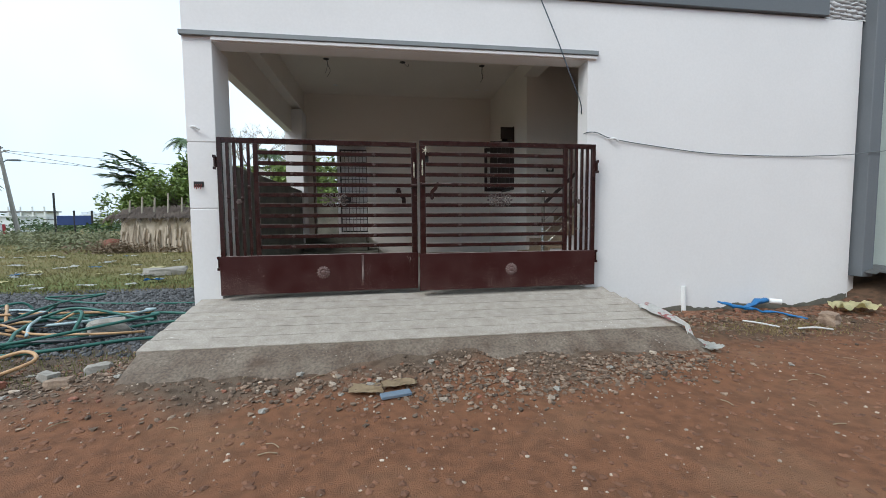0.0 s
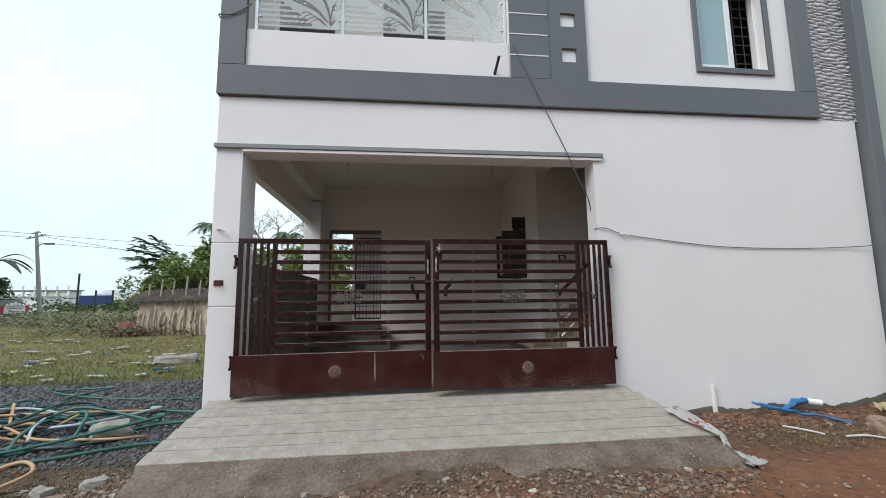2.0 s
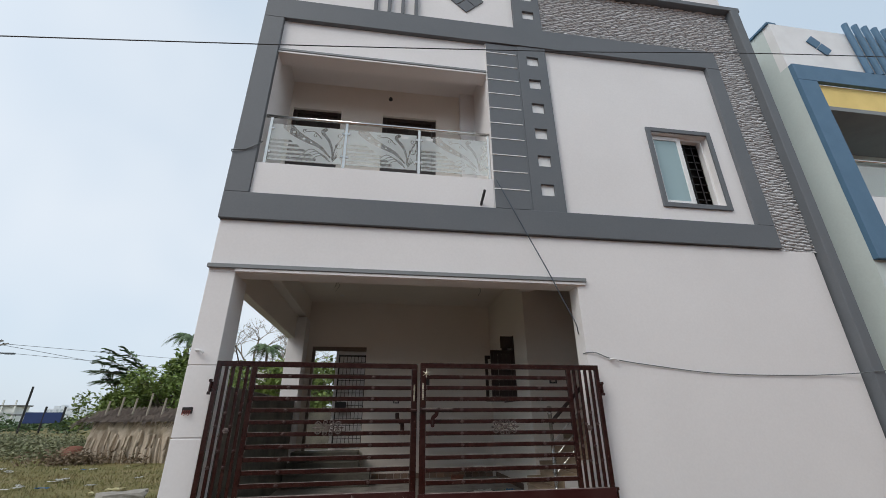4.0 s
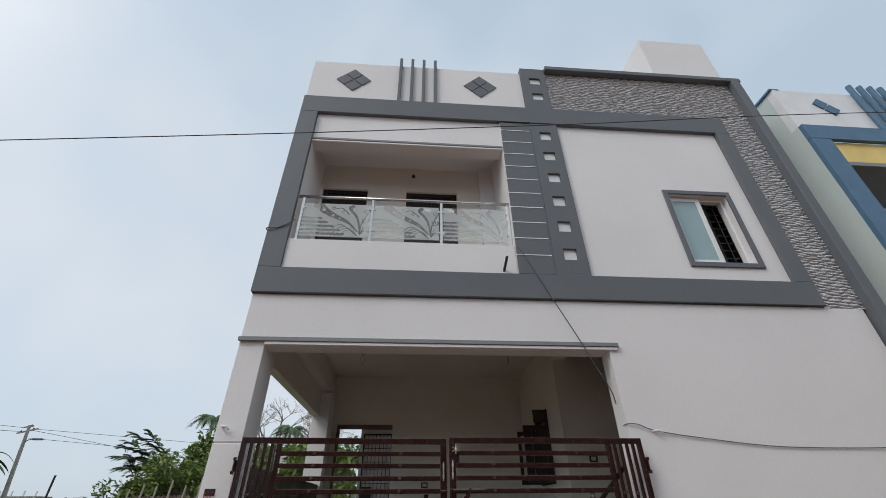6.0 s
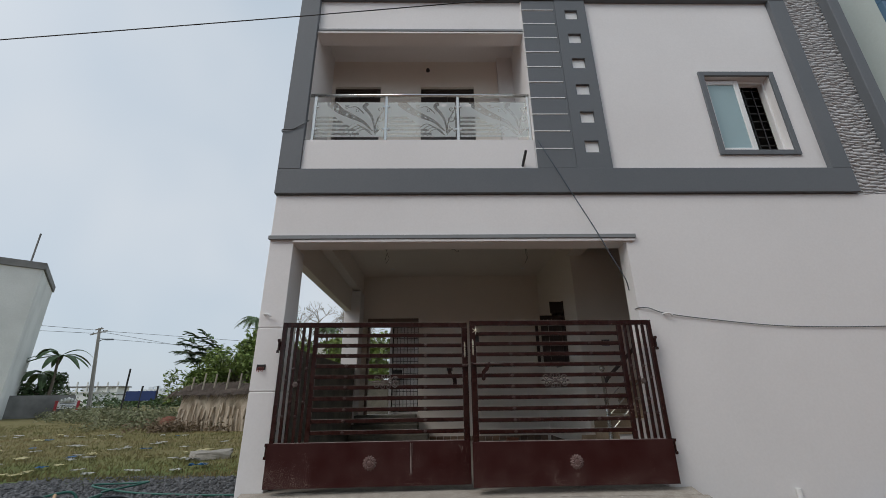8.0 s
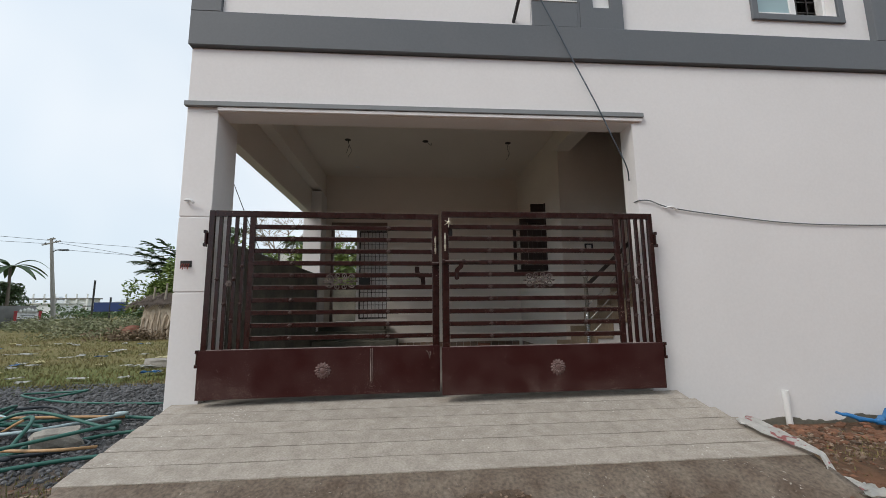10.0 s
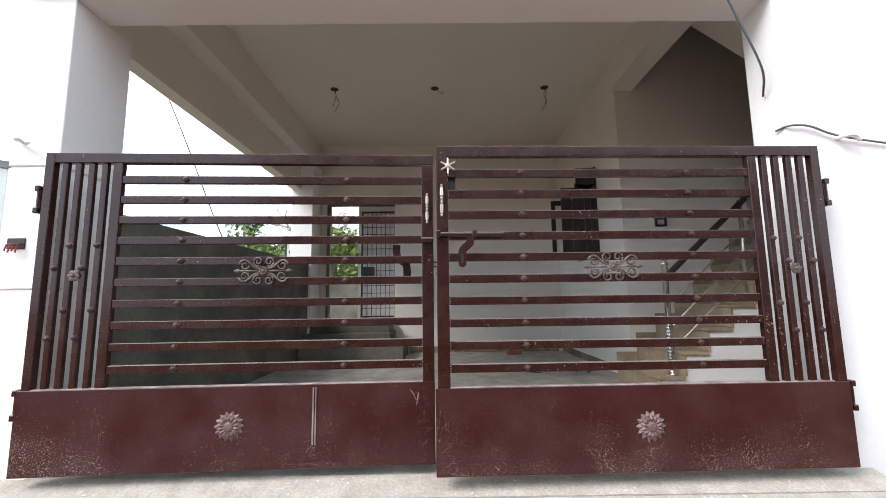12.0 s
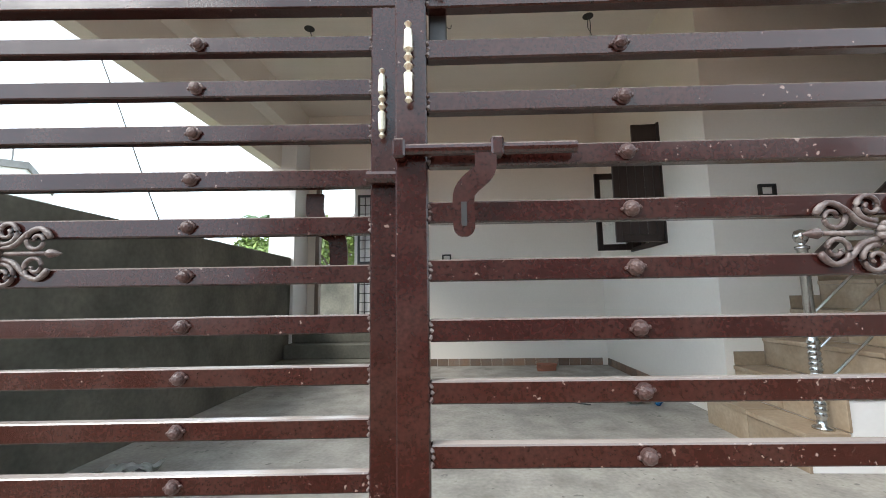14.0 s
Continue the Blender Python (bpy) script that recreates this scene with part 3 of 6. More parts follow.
def sun_mesh():
    """A cast sunflower boss, 0.15 m across, of pointed petals in two rings."""
    bm = bmesh.new()
    for ring, n, r0, r1, wd, y in ((0, 14, 0.02, 0.078, 0.0165, 0.0), (1, 14, 0.014, 0.060, 0.013, -0.008)):
        for k in range(n):
            a = 2 * math.pi * (k + 0.5 * ring) / n
            d, t = Vector((math.cos(a), 0, math.sin(a))), Vector((-math.sin(a), 0, math.cos(a)))
            mid = (r0 + r1) / 2 + 0.004
            v = [bm.verts.new(p) for p in (d * r0 + Vector((0, y, 0)), d * mid + t * wd + Vector((0, y, 0)), d * r1 + Vector((0, y + 0.002, 0)), d * mid - t * wd + Vector((0, y, 0)), d * mid + Vector((0, y - 0.011, 0)))]
            for i in range(4):
                bm.faces.new((v[i], v[(i + 1) % 4], v[4]))
            bm.faces.new(v[:4])
    lathe(bm, [(0.032, 0), (0.030, 0.010), (0.016, 0.019), (0.003, 0.021)], pose(0, 0.002, 0, 90, 0, 0), 14)
    return mesh_of("sun_boss", bm, BOSSM)


def stud_mesh():
    bm = bmesh.new()
    lathe(bm, [(0.005, 0), (0.0165, 0.001), (0.0165, 0.004), (0.0115, 0.005), (0.0135, 0.010), (0.0105, 0.015), (0.004, 0.018)], pose(0, 0, 0, 90, 0, 0), 9)
    for s in (-1, 1):
        bmesh.ops.create_icosphere(bm, subdivisions=1, radius=0.005, matrix=pose(s * 0.0165, -0.003, 0.002 * s))
    return mesh_of("stud", bm, STUDM)


def handle_mesh():
    bm = bmesh.new()
    lathe(bm, [(0.003, 0), (0.009, 0.006), (0.004, 0.014), (0.009, 0.020), (0.011, 0.060), (0.004, 0.067), (0.011, 0.077), (0.004, 0.086), (0.011, 0.095), (0.004, 0.105), (0.011, 0.112), (0.009, 0.152), (0.004, 0.158), (0.009, 0.166), (0.003, 0.172)], None, 10)
    bmesh.ops.scale(bm, vec=(0.9, 0.9, 1), verts=bm.verts)
    return mesh_of("pull_handle", bm, BRASS)


def bar_mesh(length, wide, deep, upright, mat=None):
    """A hollow-section tube with eased edges, from the origin along x or z."""
    bm = bmesh.new()
    if upright:
        add_box(bm, -wide / 2, -deep / 2, 0, wide / 2, deep / 2, length, 0.003)
    else:
        add_box(bm, 0, -deep / 2, -wide / 2, length, deep / 2, wide / 2, 0.003)
    return mesh_of("bar", bm, mat or GATE)


def weld_mesh():
    """A chipped weld bead at a bar's end."""
    bm = bmesh.new()
    for k in range(3):
        bmesh.ops.create_icosphere(bm, subdivisions=1, radius=0.0055, matrix=pose(0.002 * (k % 2), 0, -0.012 * k))
    for v in bm.verts:
        v.co *= 1 + 0.5 * noise.noise(v.co * 160)
    return mesh_of("weld", bm, GATEDUST)


WELD = weld_mesh()
ROSETTE, SUNBOSS, STUD, PULL = rosette_mesh(), sun_mesh(), stud_mesh(), handle_mesh()
BARZ = [1.991 - 0.1118 * k - 0.48 for k in range(10)]


def gate_leaf(at, rz, side, label, studs):
    """One leaf: origin at the hinge foot, the leaf runs along side * x. The face looks to -y."""
    g = thing("gate_leaf", at, label, "gate", "gate leaves", rz=rz)
    L, H = 2.085, 1.657

    def bar(s, z, length, wide, deep, upright, y=0.0):
        me = bar_mesh(length, wide, deep, upright)
        x = side * s if upright else (side * s if side > 0 else -s - length)
        return piece("bar" if not upright else "upright", me, g, pose(x, y, z))

    bar(0.0225, 0.0, H, 0.045, 0.04, True)
    bar(0.375, 0.415, H - 0.415 - 0.055, 0.048, 0.036, True)
    bar(L - 0.031, 0.0, H - 0.0555, 0.062, 0.04, True)
    piece("top_rail", bar_mesh(L - 0.046, 0.055, 0.04, False), g, pose(0.046 if side > 0 else -L, 0, H - 0.0275))
    for s in (0.098, 0.165, 0.235, 0.303):
        bar(s, 0.415, H - 0.415 - 0.0555, 0.030, 0.026, True)
    me = bar_mesh(L - 0.062 - 0.400, 0.042, 0.028, False)
    for z in BARZ:
        piece("bar", me, g, pose(0.400 if side > 0 else -(L - 0.062), 0, z))
        piece("weld", WELD, g, pose(side * (L - 0.064), -0.014, z + 0.012, 0, 0, 40 * z))
        for s in studs:
            piece("stud", STUD, g, pose(side * s, -0.0145, z))
    for i, s in enumerate((0.098, 0.165, 0.235, 0.303)):
        for z in ((1.20, 0.86) if i % 2 else (1.08, 0.72)):
            piece("stud", STUD, g, pose(side * s, -0.013, z - 0.05))
    bm = bmesh.new()
    for k in range(6):
        a = k * math.pi / 3
        lathe(bm, [(0.004, 0), (0.013, 0.003), (0.011, 0.008), (0.003, 0.010)], pose(0.019 * math.cos(a), 0, 0.019 * math.sin(a), 90, 0, 0), 8)
    lathe(bm, [(0.004, 0), (0.011, 0.006), (0.009, 0.014), (0.003, 0.017)], pose(0, 0, 0, 90, 0, 0), 10)
    part("small_rosette", bm, GATEDUST, g).matrix_basis = pose(side * 0.2, -0.014, 0.99)
    # lower sheet with folded top edge
    bm = bmesh.new()
    x0, x1 = (0.0, L) if side > 0 else (-L, 0.0)
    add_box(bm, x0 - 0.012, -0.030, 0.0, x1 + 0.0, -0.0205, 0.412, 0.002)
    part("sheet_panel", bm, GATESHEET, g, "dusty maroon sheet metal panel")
    bm = bmesh.new()
    add_box(bm, x0 + 0.046, -0.019, 0.397, x1 - 0.063, 0.014, 0.416, 0.002)
    part("sheet_edge", bm, GATEEDGE, g, "worn pale edge of the sheet")
    piece("sun_boss", SUNBOSS, g, pose(side * 1.037, -0.031, 0.216))
    piece("rosette", ROSETTE, g, pose(side * 1.172, -0.020, 1.008))
    for z in (0.34, 1.40):
        bm = bmesh.new()
        add_rod(bm, (-side * 0.022, 0, z - 0.05), (-side * 0.022, 0, z + 0.05), 0.016)
        add_box(bm, -side * 0.030 - 0.012, -0.020, z - 0.075, -side * 0.030 + 0.012, 0.02, z - 0.045, 0.003)
        add_box(bm, -side * 0.030 - 0.012, -0.020, z + 0.045, -side * 0.030 + 0.012, 0.02, z + 0.075, 0.003)
        part("hinge", bm, GATE, g)
    return g, L, H


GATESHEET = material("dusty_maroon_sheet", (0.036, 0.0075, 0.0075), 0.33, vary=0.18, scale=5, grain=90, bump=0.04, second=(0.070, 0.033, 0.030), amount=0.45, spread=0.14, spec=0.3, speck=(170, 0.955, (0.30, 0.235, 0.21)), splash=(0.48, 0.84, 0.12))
GATEEDGE = material("worn_sheet_edge", (0.30, 0.25, 0.23), 0.6, vary=0.3, scale=12, grain=80, second=(0.10, 0.05, 0.05), amount=0.8)



def flat_strap(bm, pts, half, y, thick):
    """A flat steel strap bent along a smooth line in the xz plane, with a rounded end."""
    q = [Vector((p[0], 0, p[2])) for p in smooth_path([(x, 0, z) for x, z in pts], 5)]
    rows = []
    for i, p in enumerate(q):
        d = (q[min(i + 1, len(q) - 1)] - q[max(i - 1, 0)]).normalized()
        t = Vector((-d.z, 0, d.x)) * half
        rows.append((p + t, p - t))
    end, d = q[-1], (q[-1] - q[-2]).normalized()
    for k in range(1, 6):
        a = k * math.pi / 12
        t = Vector((-d.z, 0, d.x)) * half * math.cos(a)
        c = end + d * half * math.sin(a)
        rows.append((c + t, c - t))
    grid = [[bm.verts.new((v.x, y + s * thick, v.z)) for v, s in ((a, -1), (b, -1), (b, 1), (a, 1))] for a, b in rows]
    for ra, rb in zip(grid, grid[1:]):
        for i in range(4):
            bm.faces.new((ra[i], ra[(i + 1) % 4], rb[(i + 1) % 4], rb[i]))
    bm.faces.new(grid[0])
    bm.faces.new(grid[-1][::-1])
    bmesh.ops.recalc_face_normals(bm, faces=bm.faces[:])


left, L, H = gate_leaf((-1.735, 4.313, 0.48), 2.9, 1, "maroon steel gate leaf with flat bars, studs and scroll", (0.735, 1.606))
bm = bmesh.new()
add_box(bm, 1.452, -0.036, 0.115, 1.459, -0.0295, 0.400)
add_box(bm, 1.466, -0.036, 0.115, 1.471, -0.0295, 0.400)
part("scratch_strip", bm, GATEEDGE, left, "two pale upright weld strips")
bm = bmesh.new()
add_tube(bm, smooth_path([(1.955, -0.0315, 0.375), (1.975, -0.0315, 0.350), (1.985, -0.0315, 0.325), (2.0, -0.0315, 0.335), (1.998, -0.0315, 0.36), (1.99, -0.0315, 0.30)], 4), 0.0022, 5)
part("paint_scrape", bm, GATEEDGE, left, "pale curled scrape in the paint")
piece("pull_handle", PULL, left, pose(L - 0.034, -0.034, 1.262))
bm = bmesh.new()
add_rod(bm, (L - 0.068, -0.034, 1.168), (L + 0.0, -0.034, 1.168), 0.016)
part("bolt_keeper", bm, GATE, left)
bm = bmesh.new()
flat_strap(bm, [(1.880, 1.150), (1.880, 1.105), (1.895, 1.070), (1.930, 1.045), (1.938, 1.010), (1.938, 0.970)], 0.021, 0.035, 0.004)
part("hasp", bm, GATE, left)

right, L, H = gate_leaf((2.452, 4.315, 0.475), 1.3, -1, "maroon steel gate leaf with a sliding bolt and brass star", (0.742, 1.637))
part("back_latch", boxes((-(L - 0.066), 0.014, 1.425, -(L - 0.104), 0.034, 1.505), bevel=0.003), BLACKIRON, right, "dark latch plate behind the stile")
piece("pull_handle", PULL, right, pose(-(L - 0.028), -0.034, 1.275))
bm = bmesh.new()
for k in range(6):
    a = math.pi / 6 + k * math.pi / 3
    add_rod(bm, (0, 0, 0), (0.042 * math.cos(a), 0, 0.042 * math.sin(a)), 0.006, 0.004, 6)
lathe(bm, [(0.013, -0.004), (0.013, 0.004), (0.006, 0.008)], pose(0, 0, 0, 90, 0, 0), 10)
part("star", bm, BRASS, right, "six-armed brass star").matrix_basis = pose(-(L - 0.062), -0.042, 1.543)
bm = bmesh.new()
add_rod(bm, (-(L - 0.008), -0.036, 1.180), (-(L - 0.345), -0.036, 1.180), 0.012, n=12)
for s in (0.01, 0.195):
    add_box(bm, -(L - s) - 0.012, -0.052, 1.162, -(L - s) + 0.012, -0.0205, 1.200, 0.004)
part("bolt", bm, GATE, right, "round sliding bolt")
bm = bmesh.new()
P = [(0.172, 1.168), (0.170, 1.135), (0.142, 1.108), (0.130, 1.085), (0.130, 1.030)]
flat_strap(bm, [(-(L - a), b) for a, b in P], 0.020, -0.046, 0.004)
hasp = part("hasp", bm, GATE, right)
bm = bmesh.new()
add_box(bm, -(L - 0.130) - 0.005, -0.0515, 1.030, -(L - 0.130) + 0.005, -0.0495, 1.075)
part("slot", bm, BLACKIRON, hasp, "dark slot of the hasp")


# ---- staircase ----
stair = thing("staircase", (0, 0, 0), "tan tiled staircase with white plastered side", "staircase", kind="structure")
RISE, GOING, X1, NEAR, FAR = 0.205, 0.225, 2.305, 5.83, 6.70
part("stringer", boxes(*[(X1 + k * GOING + 0.006, NEAR, 0.42, X1 + (k + 1) * GOING + 0.006, FAR, 0.425 + (k + 1) * RISE - 0.03) for k in range(11)]), WHITE, stair, "white plastered stair side")
bm = bmesh.new()
HALF = (NEAR + FAR) / 2
for a, b in ((NEAR - 0.012, HALF - 0.003), (HALF + 0.003, FAR - 0.002)):
    add_box(bm, -0.012, a, -RISE + 0.001, 0.006, b, -0.03, 0.002)
riser = mesh_of("riser", bm, TILE)
bm = bmesh.new()
for a, b in ((NEAR - 0.02, HALF - 0.003), (HALF + 0.003, FAR - 0.002)):
    add_box(bm, -0.022, a, -0.029, GOING - 0.014, b, 0, 0.003)
tread = mesh_of("tread", bm, TILE)
bm = bmesh.new()
add_box(bm, -0.012, FAR - 0.013, 0.001, GOING - 0.016, FAR - 0.001, 0.10, 0.002)
skirt = mesh_of("skirting_tile", bm, TILE)
for k in range(11):
    m = pose(X1 + k * GOING, 0, 0.425 + (k + 1) * RISE)
    piece("riser", riser, stair, m)
    piece("tread", tread, stair, m)
    piece("skirting_tile", skirt, stair, m)
rail = thing("stair_railing", (2.445, 5.89, 0.63), "steel stair railing with dark handrail and plastic-wrapped newel", "railing")
bm = bmesh.new()
prof = [(0.05, 0), (0.05, 0.01), (0.026, 0.02)]
for k in range(14):
    prof += [(0.026, 0.06 + 0.03 * k), (0.033, 0.075 + 0.03 * k), (0.026, 0.088 + 0.03 * k)]
prof += [(0.026, 0.52), (0.026, 0.98), (0.036, 0.985), (0.036, 1.0), (0.012, 1.01), (0.03, 1.03), (0.04, 1.06), (0.03, 1.09), (0.004, 1.102)]
lathe(bm, prof, None, 16)
part("newel_post", bm, STEEL, rail, "ringed steel newel with a ball", soft=True)
sl = RISE / GOING
bm = bmesh.new()
add_tube(bm, [(0.02, 0, 0.86), (0.06, 0, 0.92), (2.3, 0, 0.92 + 2.24 * sl)], 0.027, 10)
part("handrail", bm, DARKWOOD, rail, "dark brown round handrail")
for z in (0.22, 0.42, 0.62):
    bm = bmesh.new()
    add_rod(bm, (0.02, 0, z), (2.3, 0, z + 2.28 * sl), 0.008)
    part("rod", bm, STEEL, rail)
for k in range(1, 4):
    x = 0.75 * k
    bm = bmesh.new()
    add_rod(bm, (x, 0, 0.02 + RISE * round(x / GOING) ), (x, 0, 0.90 + x * sl), 0.019, n=12)
    part("baluster", bm, STEEL, rail, soft=True)
structure("stair_soffit", add_box(bmesh.new(), 0, 4.662, 0, 2.66, 5.83, 0.16, m=pose(2.664, 0, 4.08, 0, 35.5, 0)), INNER, "sloping underside of the upper stair flight", "stair soffit")
structure("stair_landing", boxes((4.80, 4.662, 2.50, 6.198, 6.698, 2.66)), INNER, "half landing between the stair flights", "landing")
# Unseen wall added behind the camera to block low sky and darken gate reflections
structure("unseen_wall_opposite", boxes((-4.5, -7.2, -0.2, 14, -7.0, 6.5)), DIMPLASTER, "plain unseen wall added across the road to dim light and reflections", "wall")
structure("wall_stair_upper", boxes((2.40, 4.66, 4.20, 2.66, 6.70, 7.62), (2.66, 6.70, 7.4, 6.2, 7.07, 7.62)), INNER, "painted stairwell wall of the upper storey", "wall")

# ---- back of the porch ----
st = thing("door_steps", (0, 0, 0), "grey cement steps up to the rear door", "steps", kind="structure")
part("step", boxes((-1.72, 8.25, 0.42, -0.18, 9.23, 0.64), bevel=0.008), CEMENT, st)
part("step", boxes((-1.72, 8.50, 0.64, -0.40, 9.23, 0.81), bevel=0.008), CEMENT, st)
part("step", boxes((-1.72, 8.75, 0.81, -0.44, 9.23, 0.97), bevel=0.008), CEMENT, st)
structure("wall_passage", boxes((-1.10, 9.46, -0.2, -0.2, 9.62, 4.09), (-1.10, 9.62, -0.2, -0.94, 11.99, 4.09)), WHITE, "white painted passage wall behind the rear door", "wall")
gr = thing("grille_door", (-1.03, 9.38, 0.985), "black square-grid iron grille door, open on the passage", "door")
part("frame", boxes((0, -0.015, 0.03, 0.03, 0.015, 1.92), (0.59, -0.015, 0.03, 0.62, 0.015, 1.92), (0.03, -0.015, 1.89, 0.59, 0.015, 1.92), (0.03, -0.015, 0.03, 0.59, 0.015, 0.06)), BLACKIRON, gr)
for k in range(1, 7):
    part("upright", boxes((0.03 + 0.08 * k - 0.005, -0.005, 0.06, 0.03 + 0.08 * k + 0.005, 0.005, 1.89)), BLACKIRON, gr)
for k in range(1, 14):
    part("crossbar", boxes((0.03, -0.0145, 0.06 + 0.131 * k - 0.005, 0.59, -0.0055, 0.06 + 0.131 * k + 0.005)), BLACKIRON, gr)
part("lock_box", boxes((0.03, -0.03, 0.72, 0.24, -0.016, 0.92), bevel=0.004), BLACKIRON, gr)
structure("door_frame_rear", boxes((-1.60, 9.20, 2.98, -0.42, 9.30, 3.06), (-1.60, 9.20, 0.97, -1.545, 9.30, 2.98)), material("brown_door_frame", (0.16, 0.115, 0.09), 0.6), "brown painted rear door frame", "door frame")
structure("wall_yard", boxes((-3.2, 10.6, -0.2, -1.2, 10.75, 1.72)), CEMENT, "low grey yard wall behind the rear door", "wall")
sk = thing("skirting_tiles", (0, 0, 0), "multicoloured stone skirting tiles along the wall foot", "skirting", kind="structure")
bm = bmesh.new()
add_box(bm, 0, -0.014, 0, 0.145, -0.001, 0.095, 0.002)
tl = mesh_of("tile", bm, material("skirting_slate", (0.24, 0.15, 0.10), 0.6, vary=0.2, scale=8, second=(0.20, 0.18, 0.16), amount=0.8, per=0.35))
for k in range(17):
    piece("tile", tl, sk, pose(-0.16 + 0.15 * k, 9.23, 0.426))
for k in range(12):
    piece("tile", tl, sk, pose(2.46, 7.40 + 0.15 * k, 0.426, 0, 0, -90) @ pose(-0.145, 0, 0))
# window with open shutters
win = thing("window_inner", (2.46, 7.40, 1.85), "dark brown wooden window with its shutters swung open", "window", kind="structure")
part("window_frame", boxes((-0.02, 0, 0, 0.08, 0.05, 1.20), (-0.02, 0.75, 0, 0.08, 0.80, 1.20), (-0.02, 0.05, 0, 0.08, 0.75, 0.05), (-0.02, 0.05, 0.90, 0.08, 0.75, 0.95), (-0.02, 0.05, 1.15, 0.08, 0.75, 1.20)), DARKWOOD, win)
for k in range(6):
    bm = bmesh.new()
    add_rod(bm, (0.04, 0.13 + 0.11 * k, 0.05), (0.04, 0.13 + 0.11 * k, 0.90), 0.007, n=8)
    part("grille_bar", bm, BLACKIRON, win)
for y, wd in ((0.03, 0.47), (0.77, 0.40)):
    sh = part("shutter", boxes((-wd, -0.015, 0.02, -wd + 0.06, 0.015, 0.92), (-0.08, -0.015, 0.02, -0.02, 0.015, 0.92), (-wd + 0.06, -0.015, 0.02, -0.08, 0.015, 0.09), (-wd + 0.06, -0.015, 0.85, -0.08, 0.015, 0.92), bevel=0.003), DARKWOOD, win)
    sh.matrix_basis = pose(0, y, 0)
    if y < 0.5:
        part("shutter_panel", boxes(*[(-wd + 0.064 + 0.082 * k, -0.006, 0.092, -wd + 0.064 + 0.082 * k + 0.076, 0.006, 0.848) for k in range(4)], bevel=0.003), DARKWOOD, sh)
    else:
        part("shutter_pane", boxes((-wd + 0.062, -0.003, 0.092, -0.082, 0.003, 0.848)), CLEAR, sh)
part("ventilator_flap", boxes((-0.26, 0.02, 0.965, -0.02, 0.045, 1.19), bevel=0.003), DARKWOOD, win)
sw = thing("switch_box", (0.225, 9.225, 1.87), "small black empty switch box on the wall", "switch box")
part("frame", boxes((0, -0.02, 0, 0.022, 0, 0.10), (0.108, -0.02, 0, 0.13, 0, 0.10), (0.022, -0.02, 0.08, 0.108, 0, 0.10), (0.022, -0.02, 0, 0.108, 0, 0.02)), BLACKIRON, sw)
sw2 = copy_thing(sw, pose(2.82, 6.695, 2.11))

# ceiling points
for x in (-0.99, 0.335, 1.786):
    cp = thing("ceiling_point", (x, 7.24, 4.09), "round dark ceiling hole with hanging loose wires", "ceiling point", "ceiling points")
    bm = bmesh.new()
    lathe(bm, [(0.052, -0.004), (0.052, 0), (0.03, 0.0)], None, 16)
    part("hole_rim", bm, BLACKIRON, cp)
    q = random.uniform(-0.05, 0.05)
    bm = bmesh.new()
    if x == 0.335:
        add_tube(bm, smooth_path([(0.02, 0, -0.004), (0.06, 0, -0.05), (0.10, 0, -0.07), (0.11, 0.0, -0.03)], 4), 0.0035, 5)
    else:
        add_tube(bm, smooth_path([(0, 0, -0.004), (q, 0, -0.12), (q + 0.03, 0, -0.2), (q - 0.03, 0, -0.31)], 4), 0.0035, 5)
        add_tube(bm, smooth_path([(0.01, 0, -0.004), (0.02, 0, -0.1), (-q * 0.5, 0, -0.24)], 4), 0.0035, 5)
    part("wire", bm, RUBBER, cp)
for x, y in ((-1.0, 8.6), (2.0, 8.6)):
    bm = bmesh.new()
    lathe(bm, [(0.05, -0.006), (0.05, 0), (0.02, 0)], pose(x, y, 4.09), 14)
    solid("junction_box", bm, WHITE, "small round white ceiling cap", "junction box", "junction boxes")


# ---- balcony and upper window ----
structure("wall_balcony_back", boxes((-1.87, 5.40, 4.26, -1.75, 5.60, 7.62), (-0.95, 5.40, 4.26, -0.25, 5.60, 7.62), (0.68, 5.40, 4.26, 1.56, 5.60, 7.62), (-1.75, 5.40, 6.44, -0.95, 5.60, 7.62), (-0.25, 5.40, 6.44, 0.68, 5.60, 7.62), (-1.75, 5.40, 4.26, -0.95, 5.60, 5.15)), INNER, "pale painted back wall of the balcony", "wall")
structure("wall_balcony_sides", boxes((-1.87, 4.66, 4.26, -1.80, 5.40, 7.2), (1.36, 4.66, 4.26, 1.56, 5.40, 7.2)), WHITE, "white painted side walls of the balcony", "wall")
structure("ceiling_balcony", boxes((-1.80, 4.66, 7.0, 1.36, 5.40, 7.2)), WHITE, "white painted balcony ceiling", "ceiling")
structure("pilaster_balcony", boxes((1.10, 5.30, 4.26, 1.36, 5.398, 7.0)), WHITE, "shallow pilaster at the balcony back", "pilaster")
